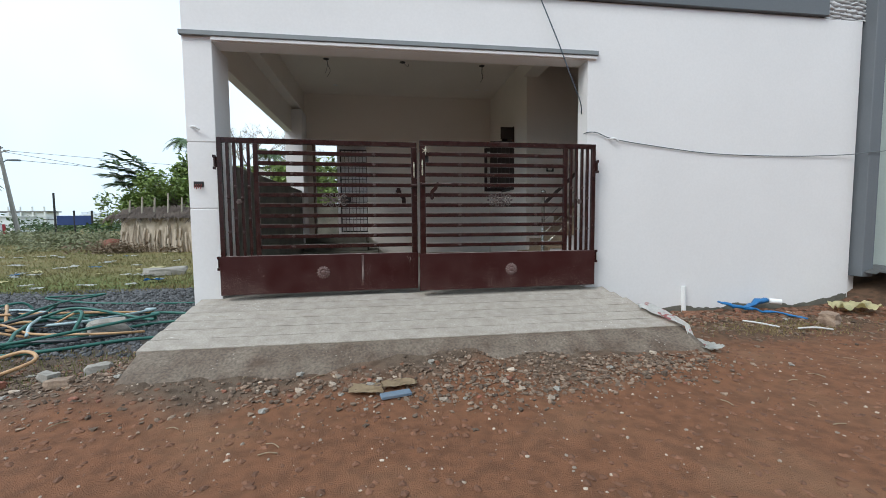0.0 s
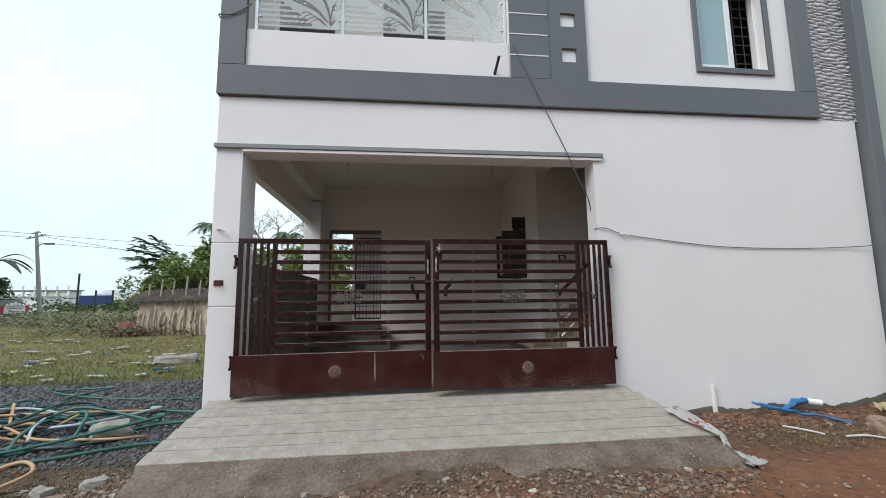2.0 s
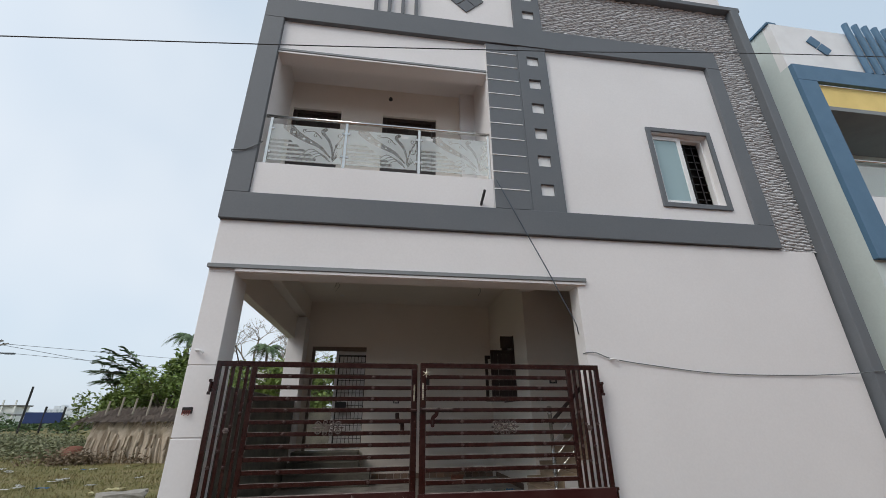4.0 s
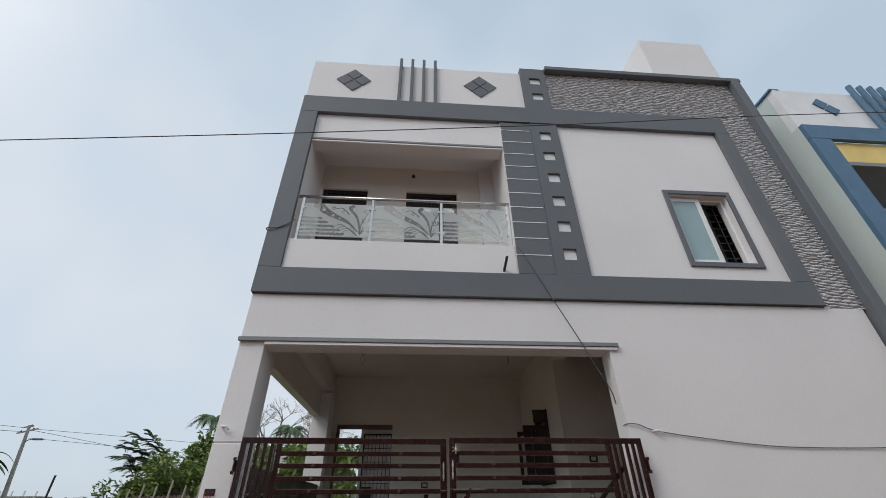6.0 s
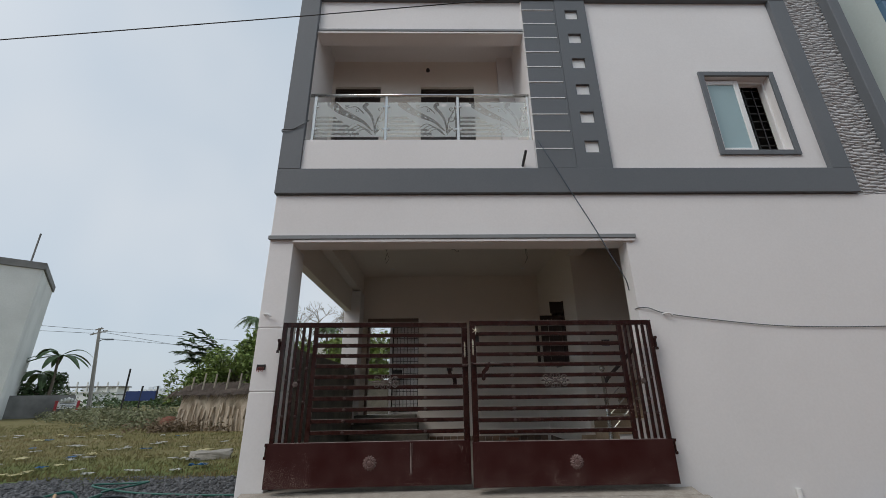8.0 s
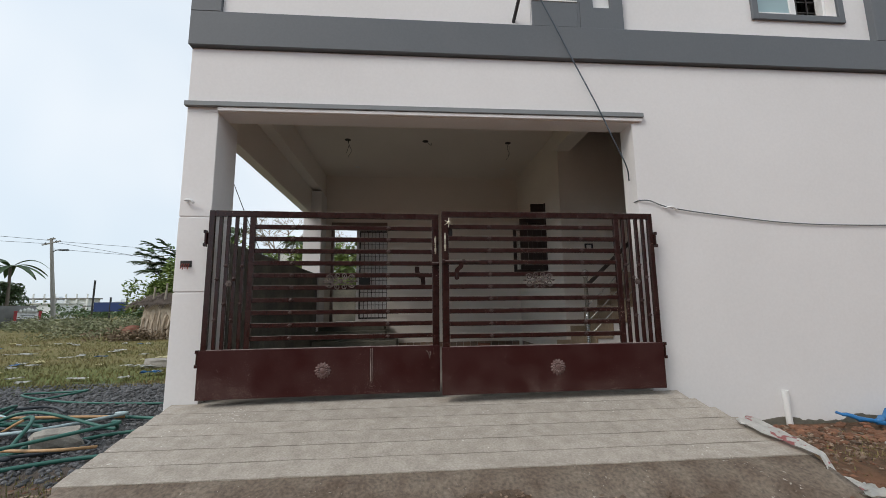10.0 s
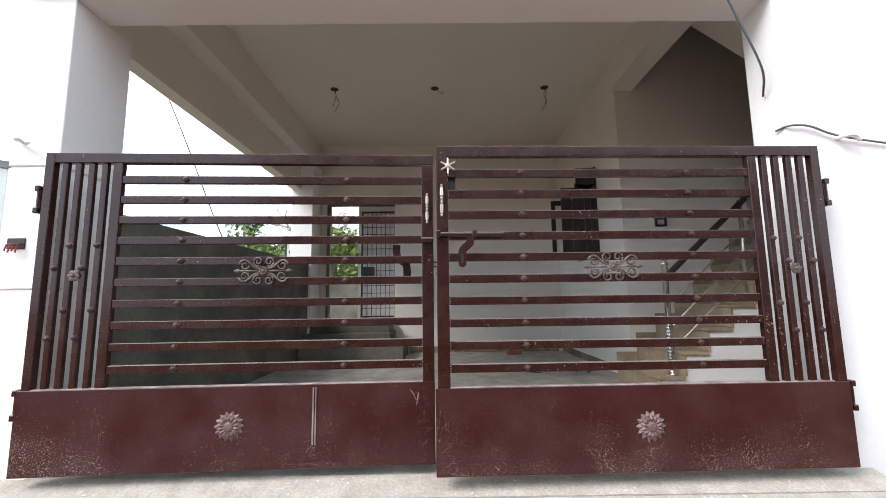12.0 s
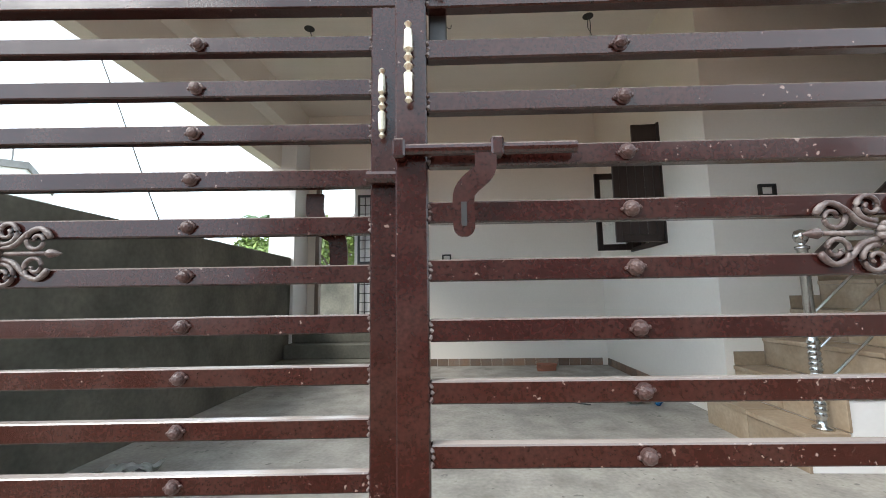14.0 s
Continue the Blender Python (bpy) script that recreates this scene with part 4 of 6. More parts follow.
for name, x0, x1, z0 in (("balcony_window", -1.75, -0.95, 5.15), ("balcony_door", -0.25, 0.68, 4.27)):
    d = thing(name, (x0, 5.47, z0), "dark brown wooden balcony " + name.split("_")[1], name.split("_")[1], kind="structure")
    wd, h = x1 - x0, 6.44 - z0
    part("frame", boxes((0, -0.02, 0, 0.07, 0.05, h), (wd - 0.07, -0.02, 0, wd, 0.05, h), (0.07, -0.02, h - 0.07, wd - 0.07, 0.05, h), bevel=0.003), DARKWOOD, d)
    part("leaf", boxes((0.072, 0.01, 0.01, wd / 2 - 0.002, 0.045, h - 0.072), (wd / 2 + 0.002, 0.01, 0.01, wd - 0.072, 0.045, h - 0.072), bevel=0.004), DARKWOOD, d)
bm = bmesh.new()
lathe(bm, [(0.035, 0), (0.035, 0.02), (0.02, 0.05)], pose(-0.13, 5.40, 6.80, 90, 0, 0), 12)
solid("wall_lamp_point", bm, BLACKIRON, "small black lamp holder on the balcony wall", "lamp holder")

br = thing("balcony_railing", (0, 4.47, 4.655), "stainless steel balcony railing with etched glass panes", "railing")
bm = bmesh.new()
add_rod(bm, (-1.82, 0, 0.80), (1.40, 0, 0.80), 0.025, n=14)
part("handrail", bm, STEEL, br, soft=True)
POSTS = (-1.72, -0.705, 0.32, 1.335)
for x in POSTS:
    bm = bmesh.new()
    add_box(bm, x - 0.020, -0.010, 0, x + 0.020, 0.010, 0.78, 0.003)
    add_box(bm, x - 0.035, -0.025, 0, x + 0.035, 0.025, 0.006, 0.002)
    p = part("post", bm, STEEL, br)
    for z in (0.20, 0.58):
        for sx in (-1, 1):
            if -1.72 < x + sx * 0.03 < 1.34:
                part("glass_clamp", boxes((x + sx * 0.021, -0.014, z, x + sx * 0.055, 0.014, z + 0.035), bevel=0.003), STEEL, p)


def stroke(u, v, pts, w0, w1):
    """True where (u, v) lies on a tapering stroke along a smooth line."""
    q = smooth_path([(p[0], 0, p[1]) for p in pts], 6)
    hit = np.zeros(u.shape, bool)
    for i in range(len(q) - 1):
        a, d = q[i], q[i + 1] - q[i]
        t = np.clip(((u - a.x) * d.x + (v - a.z) * d.z) / max(1e-9, d.x * d.x + d.z * d.z), 0, 1)
        w = w0 + (w1 - w0) * (i + t) / (len(q) - 1)
        hit |= np.hypot(u - a.x - t * d.x, v - a.z - t * d.z) < w / 2
    return hit


def disc(u, v, x, z, r):
    return np.hypot(u - x, v - z) < r


def spiral(cx, cz, r, turns, start, sx=1):
    return [(cx + sx * r * (1 - 0.8 * i / 12) * math.cos(start + turns * 6.2832 * i / 12), cz + r * (1 - 0.8 * i / 12) * math.sin(start + turns * 6.2832 * i / 12)) for i in range(13)]


def etched_clear(u, v):
    """The clear leaf pattern left in the frosting of a pane 0.955 wide and 0.59 high."""
    swoosh = stroke(u, v, [(0.20, 0.56), (0.33, 0.44), (0.50, 0.34), (0.66, 0.25), (0.80, 0.10)], 0.135, 0.018)
    for x, z, r in ((0.29, 0.47, 0.022), (0.43, 0.375, 0.019), (0.53, 0.325, 0.012)):
        swoosh &= ~disc(u, v, x, z, r)
    edge = 0.62 - 1.1 * np.clip(v - 0.08, 0, 1)
    lines = np.zeros(u.shape, bool)
    for k in range(5):
        lines |= (np.abs(v - 0.045 - 0.068 * k) < 0.019) & (u < edge - 0.02 * k)
    out = swoosh | (lines & ~stroke(u, v, [(0.0, 0.50), (0.2, 0.42), (0.40, 0.32), (0.58, 0.22)], 0.10, 0.10))
    out |= stroke(u, v, [(0.83, 0.06), (0.82, 0.20), (0.77, 0.36), (0.67, 0.50), (0.70, 0.55)], 0.012, 0.060)
    out |= stroke(u, v, [(0.84, 0.06), (0.85, 0.22), (0.90, 0.36), (0.93, 0.42)], 0.014, 0.022)
    out |= stroke(u, v, spiral(0.895, 0.30, 0.055, 1.2, 2.6, -1), 0.018, 0.008)
    out |= stroke(u, v, spiral(0.905, 0.47, 0.045, 1.2, 2.8, -1), 0.016, 0.007)
    out |= stroke(u, v, [(0.40, 0.53), (0.46, 0.50), (0.54, 0.51), (0.60, 0.47), (0.66, 0.40)], 0.010, 0.016)
    out |= stroke(u, v, spiral(0.43, 0.50, 0.032, 1.1, 1.0), 0.012, 0.006)
    out |= stroke(u, v, spiral(0.58, 0.44, 0.036, 1.1, 0.4), 0.012, 0.006)
    for k in range(4):
        out |= stroke(u, v, [(0.80, 0.03), (0.72 - 0.05 * k, 0.12 + 0.03 * k), (0.62 - 0.06 * k, 0.10 + 0.01 * k), (0.56 - 0.06 * k, 0.02)], 0.014, 0.008)
    for k in range(5):
        out |= stroke(u, v, [(0.84, 0.04), (0.86 + 0.012 * k, 0.12), (0.88 + 0.016 * k, 0.20 - 0.03 * k)], 0.010, 0.006)
    return out


FILM_W, FILM_H, CELL = 0.955, 0.59, 0.005
gu, gv = np.meshgrid((np.arange(int(FILM_W / CELL)) + 0.5) * CELL, (np.arange(int(FILM_H / CELL)) + 0.5) * CELL)
clear = etched_clear(gu, gv)
vs, fs = [], []
for j in range(clear.shape[0]):
    i = 0
    while i < clear.shape[1]:
        if clear[j, i]:
            i += 1
            continue
        k = i
        while k < clear.shape[1] and not clear[j, k]:
            k += 1
        n0 = len(vs)
        vs += [(i * CELL, 0, j * CELL), (k * CELL, 0, j * CELL), (k * CELL, 0, (j + 1) * CELL), (i * CELL, 0, (j + 1) * CELL)]
        fs.append((n0, n0 + 1, n0 + 2, n0 + 3))
        i = k
film_mesh = bpy.data.meshes.new("frosting")
film_mesh.from_pydata(vs, [], fs)
film_mesh.materials.append(FROST)
for a, b in zip(POSTS, POSTS[1:]):
    x0, x1 = a + 0.03, b - 0.03
    pane = part("glass_pane", boxes((x0, -0.005, 0.09, x1, 0.005, 0.68)), CLEAR, br, "glass pane etched with leaves and stripes")
    pane.visible_shadow = False
    film = piece("frosting", film_mesh, pane, pose(x0, -0.0065, 0.09))
    film.visible_shadow = False
    tagged(film, "milky frosting around a clear leaf pattern")
# labels left on two panes
for x in (0.12, 0.47):
    part("sticker", boxes((x - 0.045, -0.0072, 0.60, x + 0.045, -0.0052, 0.645)), UPVC, br, "small white paper sticker")

wu = thing("window_1", (4.005, 4.44, 4.495), "white plastic sliding window, half open, with black grille", "window", kind="structure")
part("window_trim", boxes((-0.075, -0.03, -0.075, 0, 0.0, 1.365), (0.99, -0.03, -0.075, 1.065, 0.0, 1.365), (0, -0.03, 1.29, 0.99, 0.0, 1.365), (0, -0.03, -0.075, 0.99, 0.0, 0), bevel=0.004), GREY, wu, "dark grey window surround")
part("window_frame", boxes((0, 0.10, 0, 0.05, 0.19, 1.29), (0.955, 0.10, 0, 0.99, 0.19, 1.29), (0.05, 0.10, 1.25, 0.955, 0.19, 1.29), (0.05, 0.10, 0, 0.955, 0.19, 0.04), bevel=0.004), UPVC, wu)
sash = part("sash", boxes((0.01, 0.06, 0.02, 0.085, 0.098, 1.27), (0.485, 0.06, 0.02, 0.56, 0.098, 1.27), (0.085, 0.06, 1.20, 0.485, 0.098, 1.27), (0.085, 0.06, 0.02, 0.485, 0.098, 0.09), bevel=0.004), UPVC, wu, "white sliding sash")
part("pane", boxes((0.085, 0.076, 0.09, 0.485, 0.082, 1.20)), BLUEGLASS, sash, "pale blue frosted pane")
for k in range(6):
    bm = bmesh.new()
    add_rod(bm, (0.15 + 0.14 * k, 0.19, 0.0), (0.15 + 0.14 * k, 0.19, 1.29), 0.008, n=8)
    part("grille_bar", bm, BLACKIRON, wu)
for k in range(9):
    part("grille_bar", boxes((0.0, 0.198, 0.07 + 0.14 * k, 0.99, 0.206, 0.085 + 0.14 * k)), BLACKIRON, wu)
structure("wall_room_upper", boxes((2.662, 5.86, 4.26, 6.198, 5.96, 7.618)), DIMPLASTER, "wall of the unlit upper room", "wall")


# ---- wavy stone cladding ----
def cladding(name, x0, z0, x1, z1, y, label):
    """A relief of short wavy ridges over a grid."""
    d = 0.011
    nx, nz = int((x1 - x0) / d), int((z1 - z0) / d)
    v, f = [], []
    for j in range(nz + 1):
        for i in range(nx + 1):
            x, z = x0 + (x1 - x0) * i / nx, z0 + (z1 - z0) * j / nz
            q = (z + 0.10 * x) / 0.050 + 0.8 * noise.noise((x * 5, z * 5, 1))
            row = math.floor(q)
            p = x / 0.18 + 0.41 * row + 0.5 * noise.noise((x * 4, row * 1.7, 5))
            up, along = 2 * (q - row) - 1, 2 * (p - math.floor(p)) - 1
            r = 0.75 - up * up - 0.7 * (along - 0.35 * up) ** 2 + 0.25 * noise.noise((x * 30, z * 60, 9))
            v.append((x, y - 0.020 * max(-0.6, min(0.8, r * 1.3)), z))
    for j in range(nz):
        for i in range(nx):
            a = j * (nx + 1) + i
            f.append((a, a + 1, a + nx + 2, a + nx + 1))
    me = bpy.data.meshes.new(name)
    me.from_pydata(v, [], f)
    me.materials.append(CLAD)
    return tagged(new(name, me), label, "cladding", kind="structure")


CLAD = material("grey_wave_cladding", (0.22, 0.225, 0.235), 0.7, vary=0.15, scale=14, grain=60, bump=0.1, second=(0.36, 0.365, 0.375), amount=0.6)
# colour follows the depth of the relief: ridges paler, hollows darker
n, l = CLAD.node_tree.nodes, CLAD.node_tree.links
g = n.new("ShaderNodeNewGeometry")
sp = n.new("ShaderNodeSeparateXYZ")
l.new(g.outputs["Position"], sp.inputs[0])
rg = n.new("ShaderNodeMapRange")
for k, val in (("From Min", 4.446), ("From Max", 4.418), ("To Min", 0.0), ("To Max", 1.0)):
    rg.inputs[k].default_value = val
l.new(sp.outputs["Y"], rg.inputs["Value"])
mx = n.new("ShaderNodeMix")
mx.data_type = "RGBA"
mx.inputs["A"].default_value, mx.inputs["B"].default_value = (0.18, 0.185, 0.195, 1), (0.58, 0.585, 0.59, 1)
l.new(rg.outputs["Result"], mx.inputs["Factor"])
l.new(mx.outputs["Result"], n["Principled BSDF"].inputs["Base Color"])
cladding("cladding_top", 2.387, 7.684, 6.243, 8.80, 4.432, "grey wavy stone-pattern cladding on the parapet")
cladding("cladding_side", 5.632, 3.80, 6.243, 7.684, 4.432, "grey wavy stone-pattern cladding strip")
structure("cladding_backing", boxes((5.63, 4.45, 3.80, 6.24, 4.46, 7.62)), GREY, "backing of the cladding strip", "backing")

# ---- cables, pipes and stubs on the front ----
def cable(name, pts, r, mat, label, steps=8):
    bm = bmesh.new()
    add_tube(bm, smooth_path(pts, steps), r, 6)
    return solid(name, bm, mat, label, "cable", soft=True)


CABLE = material("slate_blue_cable", (0.075, 0.10, 0.125), 0.5, vary=0.1, bump=0)
WIRE = material("grey_house_wire", (0.13, 0.15, 0.16), 0.5, vary=0.1, bump=0)
cable("service_cable", [(1.385, 4.35, 4.63), (1.57, 4.335, 4.21), (1.76, 4.35, 3.81), (2.01, 4.36, 3.28), (2.15, 4.38, 2.97), (2.31, 4.43, 2.67), (2.385, 4.53, 2.54)], 0.0065, CABLE, "dark blue-grey service cable hanging down the front")
cable("house_wire", [(2.385, 4.47, 2.29), (2.41, 4.405, 2.295), (2.52, 4.40, 2.29), (2.71, 4.40, 2.225), (3.2, 4.405, 2.155), (4.1, 4.405, 2.065), (5.2, 4.405, 2.05), (6.0, 4.38, 2.075), (6.3, 4.27, 2.10), (7.6, 4.2, 2.2)], 0.006, WIRE, "grey wire sagging along the white wall")
cable("band_cable", [(-2.10, 4.55, 4.80), (-2.10, 4.36, 4.78), (-1.95, 4.36, 4.80), (-1.80, 4.36, 4.90), (-1.78, 4.44, 5.0)], 0.008, WIRE, "short dark wire across the facade band")
cable("overhead_wire", [(-30, 2.6, 2.6), (-14, 2.2, 2.9), (-3.1, 2.0, 3.85), (1.0, 2.0, 4.335), (4.8, 2.0, 4.84), (16, 2.2, 6.3)], 0.0042, RUBBER, "black overhead wire crossing above the road", 10)


def stub(name, a, b, r, mat, label, category):
    bm = bmesh.new()
    a, b = Vector(a), Vector(b)
    d = b - a
    m = Matrix.Translation(a) @ d.to_track_quat("Z", "Y").to_matrix().to_4x4()
    lathe(bm, [(r, 0), (r, d.length), (r * 0.8, d.length), (r * 0.8, d.length * 0.6)], m, 14)
    return solid(name, bm, mat, label, category, soft=False)


stub("drain_spout", (1.17, 4.42, 4.23), (1.19, 4.24, 4.37), 0.018, RUBBER, "dark plastic drain spout under the balcony", "pipe")
stub("drain_pipe", (3.735, 4.395, 0.02), (3.715, 4.385, 0.40), 0.028, UPVC, "short white plastic pipe standing against the wall", "pipe")
sb = thing("pillar_socket", (-1.97, 4.42, 1.66), "open electrical box with loose red wires", "electrical box")
part("box_rim", boxes((-0.05, -0.006, -0.03, 0.05, 0.0, 0.03), bevel=0.002), BLACKIRON, sb)
bm = bmesh.new()
for k in range(4):
    x = -0.03 + 0.02 * k
    add_tube(bm, smooth_path([(x, -0.006, 0.0), (x + 0.006, -0.03, -0.01), (x - 0.004, -0.03, -0.045 - 0.008 * (k % 2))], 3), 0.004, 5)
part("wires", bm, material("red_wire", (0.25, 0.035, 0.025), 0.5, bump=0), sb, "loose red wire ends")
hk = thing("conduit_elbow", (-1.97, 4.42, 2.25), "white plastic conduit elbow in the pillar", "conduit")
bm = bmesh.new()
add_tube(bm, smooth_path([(-0.03, 0, 0.0), (-0.03, -0.04, 0.0), (0, -0.06, 0.0), (0.03, -0.055, -0.01), (0.05, -0.05, -0.03)], 4), 0.012, 8)
part("elbow", bm, UPVC, hk, soft=True)
hk2 = copy_thing(hk, pose(2.72, 4.42, 2.22))

cable("stay_wire", [(-3.15, 7.0, 4.2), (-2.75, 7.0, 3.3), (-2.35, 7.0, 2.35), (-2.042, 7.0, 1.68)], 0.006, RUBBER, "thin dark wire slanting down to the low wall")
# ragged unpainted plaster along the foot of the wall
bm = bmesh.new()
prev = None
for i in range(121):
    x = 2.66 + 3.52 * i / 120
    top = 0.12 + 0.05 * noise.noise((x * 2.3, 0, 6)) + 0.03 * round(2 * noise.noise((x * 5, 1, 3))) * 0.5 + (0.10 * max(0, x - 5.6) / 0.6)
    cur = [bm.verts.new((x, yy, zz)) for yy, zz in ((4.419, -0.1), (4.414, -0.1), (4.414, top), (4.419, top + 0.003))]
    if prev:
        for a in range(3):
            bm.faces.new((prev[a], cur[a], cur[a + 1], prev[a + 1]))
    prev = cur
structure("plaster_edge", bm, CEMENT, "ragged unpainted cement edge at the wall foot", "plaster edge")
# ---- neighbouring house ----
PALEGREEN = material("pale_green_wall_paint", (0.60, 0.68, 0.66), 0.8, vary=0.03, scale=0.8, grain=30, second=(0.50, 0.57, 0.55), amount=0.5)
BLUE = material("blue_band_paint", (0.09, 0.19, 0.30), 0.65, vary=0.04)
YELLOW = material("yellow_wall_paint", (0.86, 0.66, 0.24), 0.75, vary=0.03)
NX, NY = 7.25, 4.45
nb = thing("neighbour_house", (NX, NY, 0), "pale green neighbouring house with blue band and yellow panel", "house")
for r in ((0, 0, -0.1, 5.5, 8.0, 3.9), (0, 0, 3.9, 0.05, 8.0, 7.66), (0.05, 1.1, 3.9, 5.5, 8.0, 7.66), (0, 0.15, 7.66, 0.15, 8.0, 8.8)):
    part("wall", boxes(r), PALEGREEN, nb)
part("parapet", boxes((0, 0, 7.66, 5.5, 0.15, 8.8)), UPVC, nb, "white painted parapet")
part("balcony_wall", boxes((0.40, 0.0, 3.9, 5.5, 0.15, 4.9), bevel=0.004), UPVC, nb, "white balcony parapet")
part("yellow_panel", boxes((0.40, 0.0, 6.75, 5.5, 1.1, 7.28)), YELLOW, nb, "yellow painted panel")
part("yellow_moulding", boxes((0.40, -0.03, 6.66, 5.5, 1.1, 6.745)), TRIMGREY, nb)
part("band", boxes((0, -0.08, 3.75, 0.40, 0, 7.28), bevel=0.004), BLUE, nb, "blue painted band")
part("band", boxes((0, -0.08, 7.285, 5.5, 0, 7.66), bevel=0.004), BLUE, nb, "blue painted band")
part("coping", boxes((-0.04, 0.0, 8.8, 0.17, 8.0, 8.85), bevel=0.004), BLUE, nb, "blue painted coping")
for k in range(5):
    bm = bmesh.new()
    add_rod(bm, (1.79 + 0.24 * k, -0.05, 7.66), (1.79 + 0.24 * k, -0.05, 9.02), 0.05, n=12)
    part("bar", bm, BLUE, nb, "round blue parapet bar")
for i, j in ((-1, 1), (1, 1)):
    bm = bmesh.new()
    add_box(bm, i * 0.125 - 0.117, -0.022, j * 0.125 - 0.117, i * 0.125 + 0.117, -0.002, j * 0.125 + 0.117, 0.004, m=pose(0.86, 0, 8.24, 0, 45, 0))
    part("tile", bm, BLUE, nb)
dw = part("window", boxes((1.0, 1.06, 4.2, 2.1, 1.10, 6.3)), DARKWOOD, nb, "dark balcony door")
part("handrail", add_rod(bmesh.new(), (0.40, 0.07, 5.65), (5.5, 0.07, 5.65), 0.025), STEEL, nb)
p = part("glass_pane", boxes((0.5, 0.065, 4.95, 5.4, 0.075, 5.55)), CLEAR, nb)
p.visible_shadow = False


# ---- loose things on the ground ----
rnd = random.Random(11)


def lump(r, flat=0.6, sub=1, jag=0.35, seed=0):
    """An angular stone: a squashed, jittered icosphere."""
    bm = bmesh.new()
    bmesh.ops.create_icosphere(bm, subdivisions=sub, radius=r)
    for v in bm.verts:
        k = 1 + jag * noise.noise(v.co * (1.6 / r) + Vector((seed * 7.3, seed * 1.7, 0)))
        v.co = Vector((v.co.x * k, v.co.y * k * 0.8, v.co.z * k * flat))
    return bm


def stuff_of(name, mat, label, category, shapes, places):
    """Many small pieces joined into one mesh: places are (x, y, z, size, turn, shape)."""
    vs, fs = [], []
    base = []
    for bm in shapes:
        bm.verts.ensure_lookup_table()
        bm.verts.index_update()
        base.append(([tuple(v.co) for v in bm.verts], [tuple(v.index for v in f.verts) for f in bm.faces]))
    for x, y, z, s, a, k in places:
        v0 = len(vs)
        ca, sa = math.cos(a), math.sin(a)
        pv, pf = base[k % len(base)]
        vs += [(x + s * (p[0] * ca - p[1] * sa), y + s * (p[0] * sa + p[1] * ca), z + s * p[2]) for p in pv]
        fs += [tuple(v0 + i for i in f) for f in pf]
    for bm in shapes:
        bm.free()
    me = bpy.data.meshes.new(name)
    me.from_pydata(vs, [], fs)
    me.materials.append(mat)
    return tagged(new(name, me), label, category, kind="stuff")


GRAVEL = material("dark_crushed_gravel", (0.10, 0.103, 0.11), 0.85, vary=0.2, scale=20, grain=90, second=(0.15, 0.15, 0.155), amount=0.6, per=0.45)
RUBBLE = material("mixed_rubble", (0.225, 0.165, 0.120), 0.9, vary=0.2, scale=14, grain=80, bump=0.3, second=(0.125, 0.080, 0.058), amount=0.8, per=0.55)
PEBBLE = material("pale_pebbles", (0.44, 0.37, 0.30), 0.85, vary=0.15, scale=20, grain=90, second=(0.30, 0.22, 0.16), amount=0.7, per=0.4)
BRICK = material("broken_red_brick", (0.27, 0.105, 0.065), 0.9, vary=0.2, scale=10, grain=70, bump=0.3, second=(0.18, 0.10, 0.075), amount=0.7, per=0.2)
CONC = material("broken_concrete", (0.33, 0.31, 0.275), 0.92, vary=0.15, scale=9, grain=60, bump=0.35, second=(0.22, 0.20, 0.175), amount=0.7)

# gravel spread beside the house
pl = []
while len(pl) < 8500:
    x, y = rnd.uniform(-7.6, -2.05), rnd.uniform(3.5, 8.2)
    e = noise.noise((x * 0.9, y * 0.9, 3)) * 0.5
    if y > 7.9 + e or y < 3.75 + e * 0.6 or x < -7.0 + e:
        continue
    near = 1.0 if y < 6.2 else 1.25
    pl.append((x, y, ground_height(x, y) + 0.006, rnd.uniform(0.6, 1.5) * near, rnd.uniform(0, 6.3), rnd.randrange(5)))
stuff_of("gravel", GRAVEL, "dark grey crushed gravel spread beside the house", "gravel", [lump(0.020, 0.7, 1, 0.5, k) for k in range(5)], pl)

# small rubble at the ramp's foot
pl = []
for cx, cy, sx, sy, n in ((1.3, 2.72, 0.55, 0.16, 480), (2.2, 2.82, 0.35, 0.12, 330), (0.1, 2.72, 0.5, 0.16, 220), (0.6, 2.95, 0.6, 0.12, 130), (-0.75, 2.80, 0.35, 0.10, 110), (-1.5, 2.75, 0.5, 0.15, 70), (-2.7, 3.25, 0.6, 0.22, 480), (0.9, 2.60, 0.5, 0.15, 130), (4.6, 3.85, 0.9, 0.25, 420), (-2.2, 3.5, 0.15, 0.3, 120), (3.6, 4.0, 0.3, 0.2, 140)):
    for _ in range(int(n * 1.8)):
        x, y = rnd.gauss(cx, sx), min(4.3, rnd.gauss(cy, sy))
        if -2.0 < x < 2.75 and y > (3.12 if 0.1 < x < 1.8 else 2.95):
            continue
        pl.append((x, y, ground_height(x, y) + 0.004, rnd.choice((0.28, 0.36, 0.45, 0.6, 0.75, 1.15)), rnd.uniform(0, 6.3), rnd.randrange(6)))
stuff_of("rubble", RUBBLE, "small broken stones and mortar crumbs at the ramp foot", "rubble", [lump(0.020, 0.65, 1, 1.0, k + 9) for k in range(6)], pl)
pl = []
for _ in range(1300):
    x, y = rnd.uniform(-4.5, 6.5), rnd.triangular(-0.4, 3.4, 2.6)
    pl.append((x, y, ground_height(x, y) + 0.002, rnd.choice((0.3, 0.35, 0.4, 0.5, 0.6, 0.8, 1.2)), rnd.uniform(0, 6.3), rnd.randrange(5)))
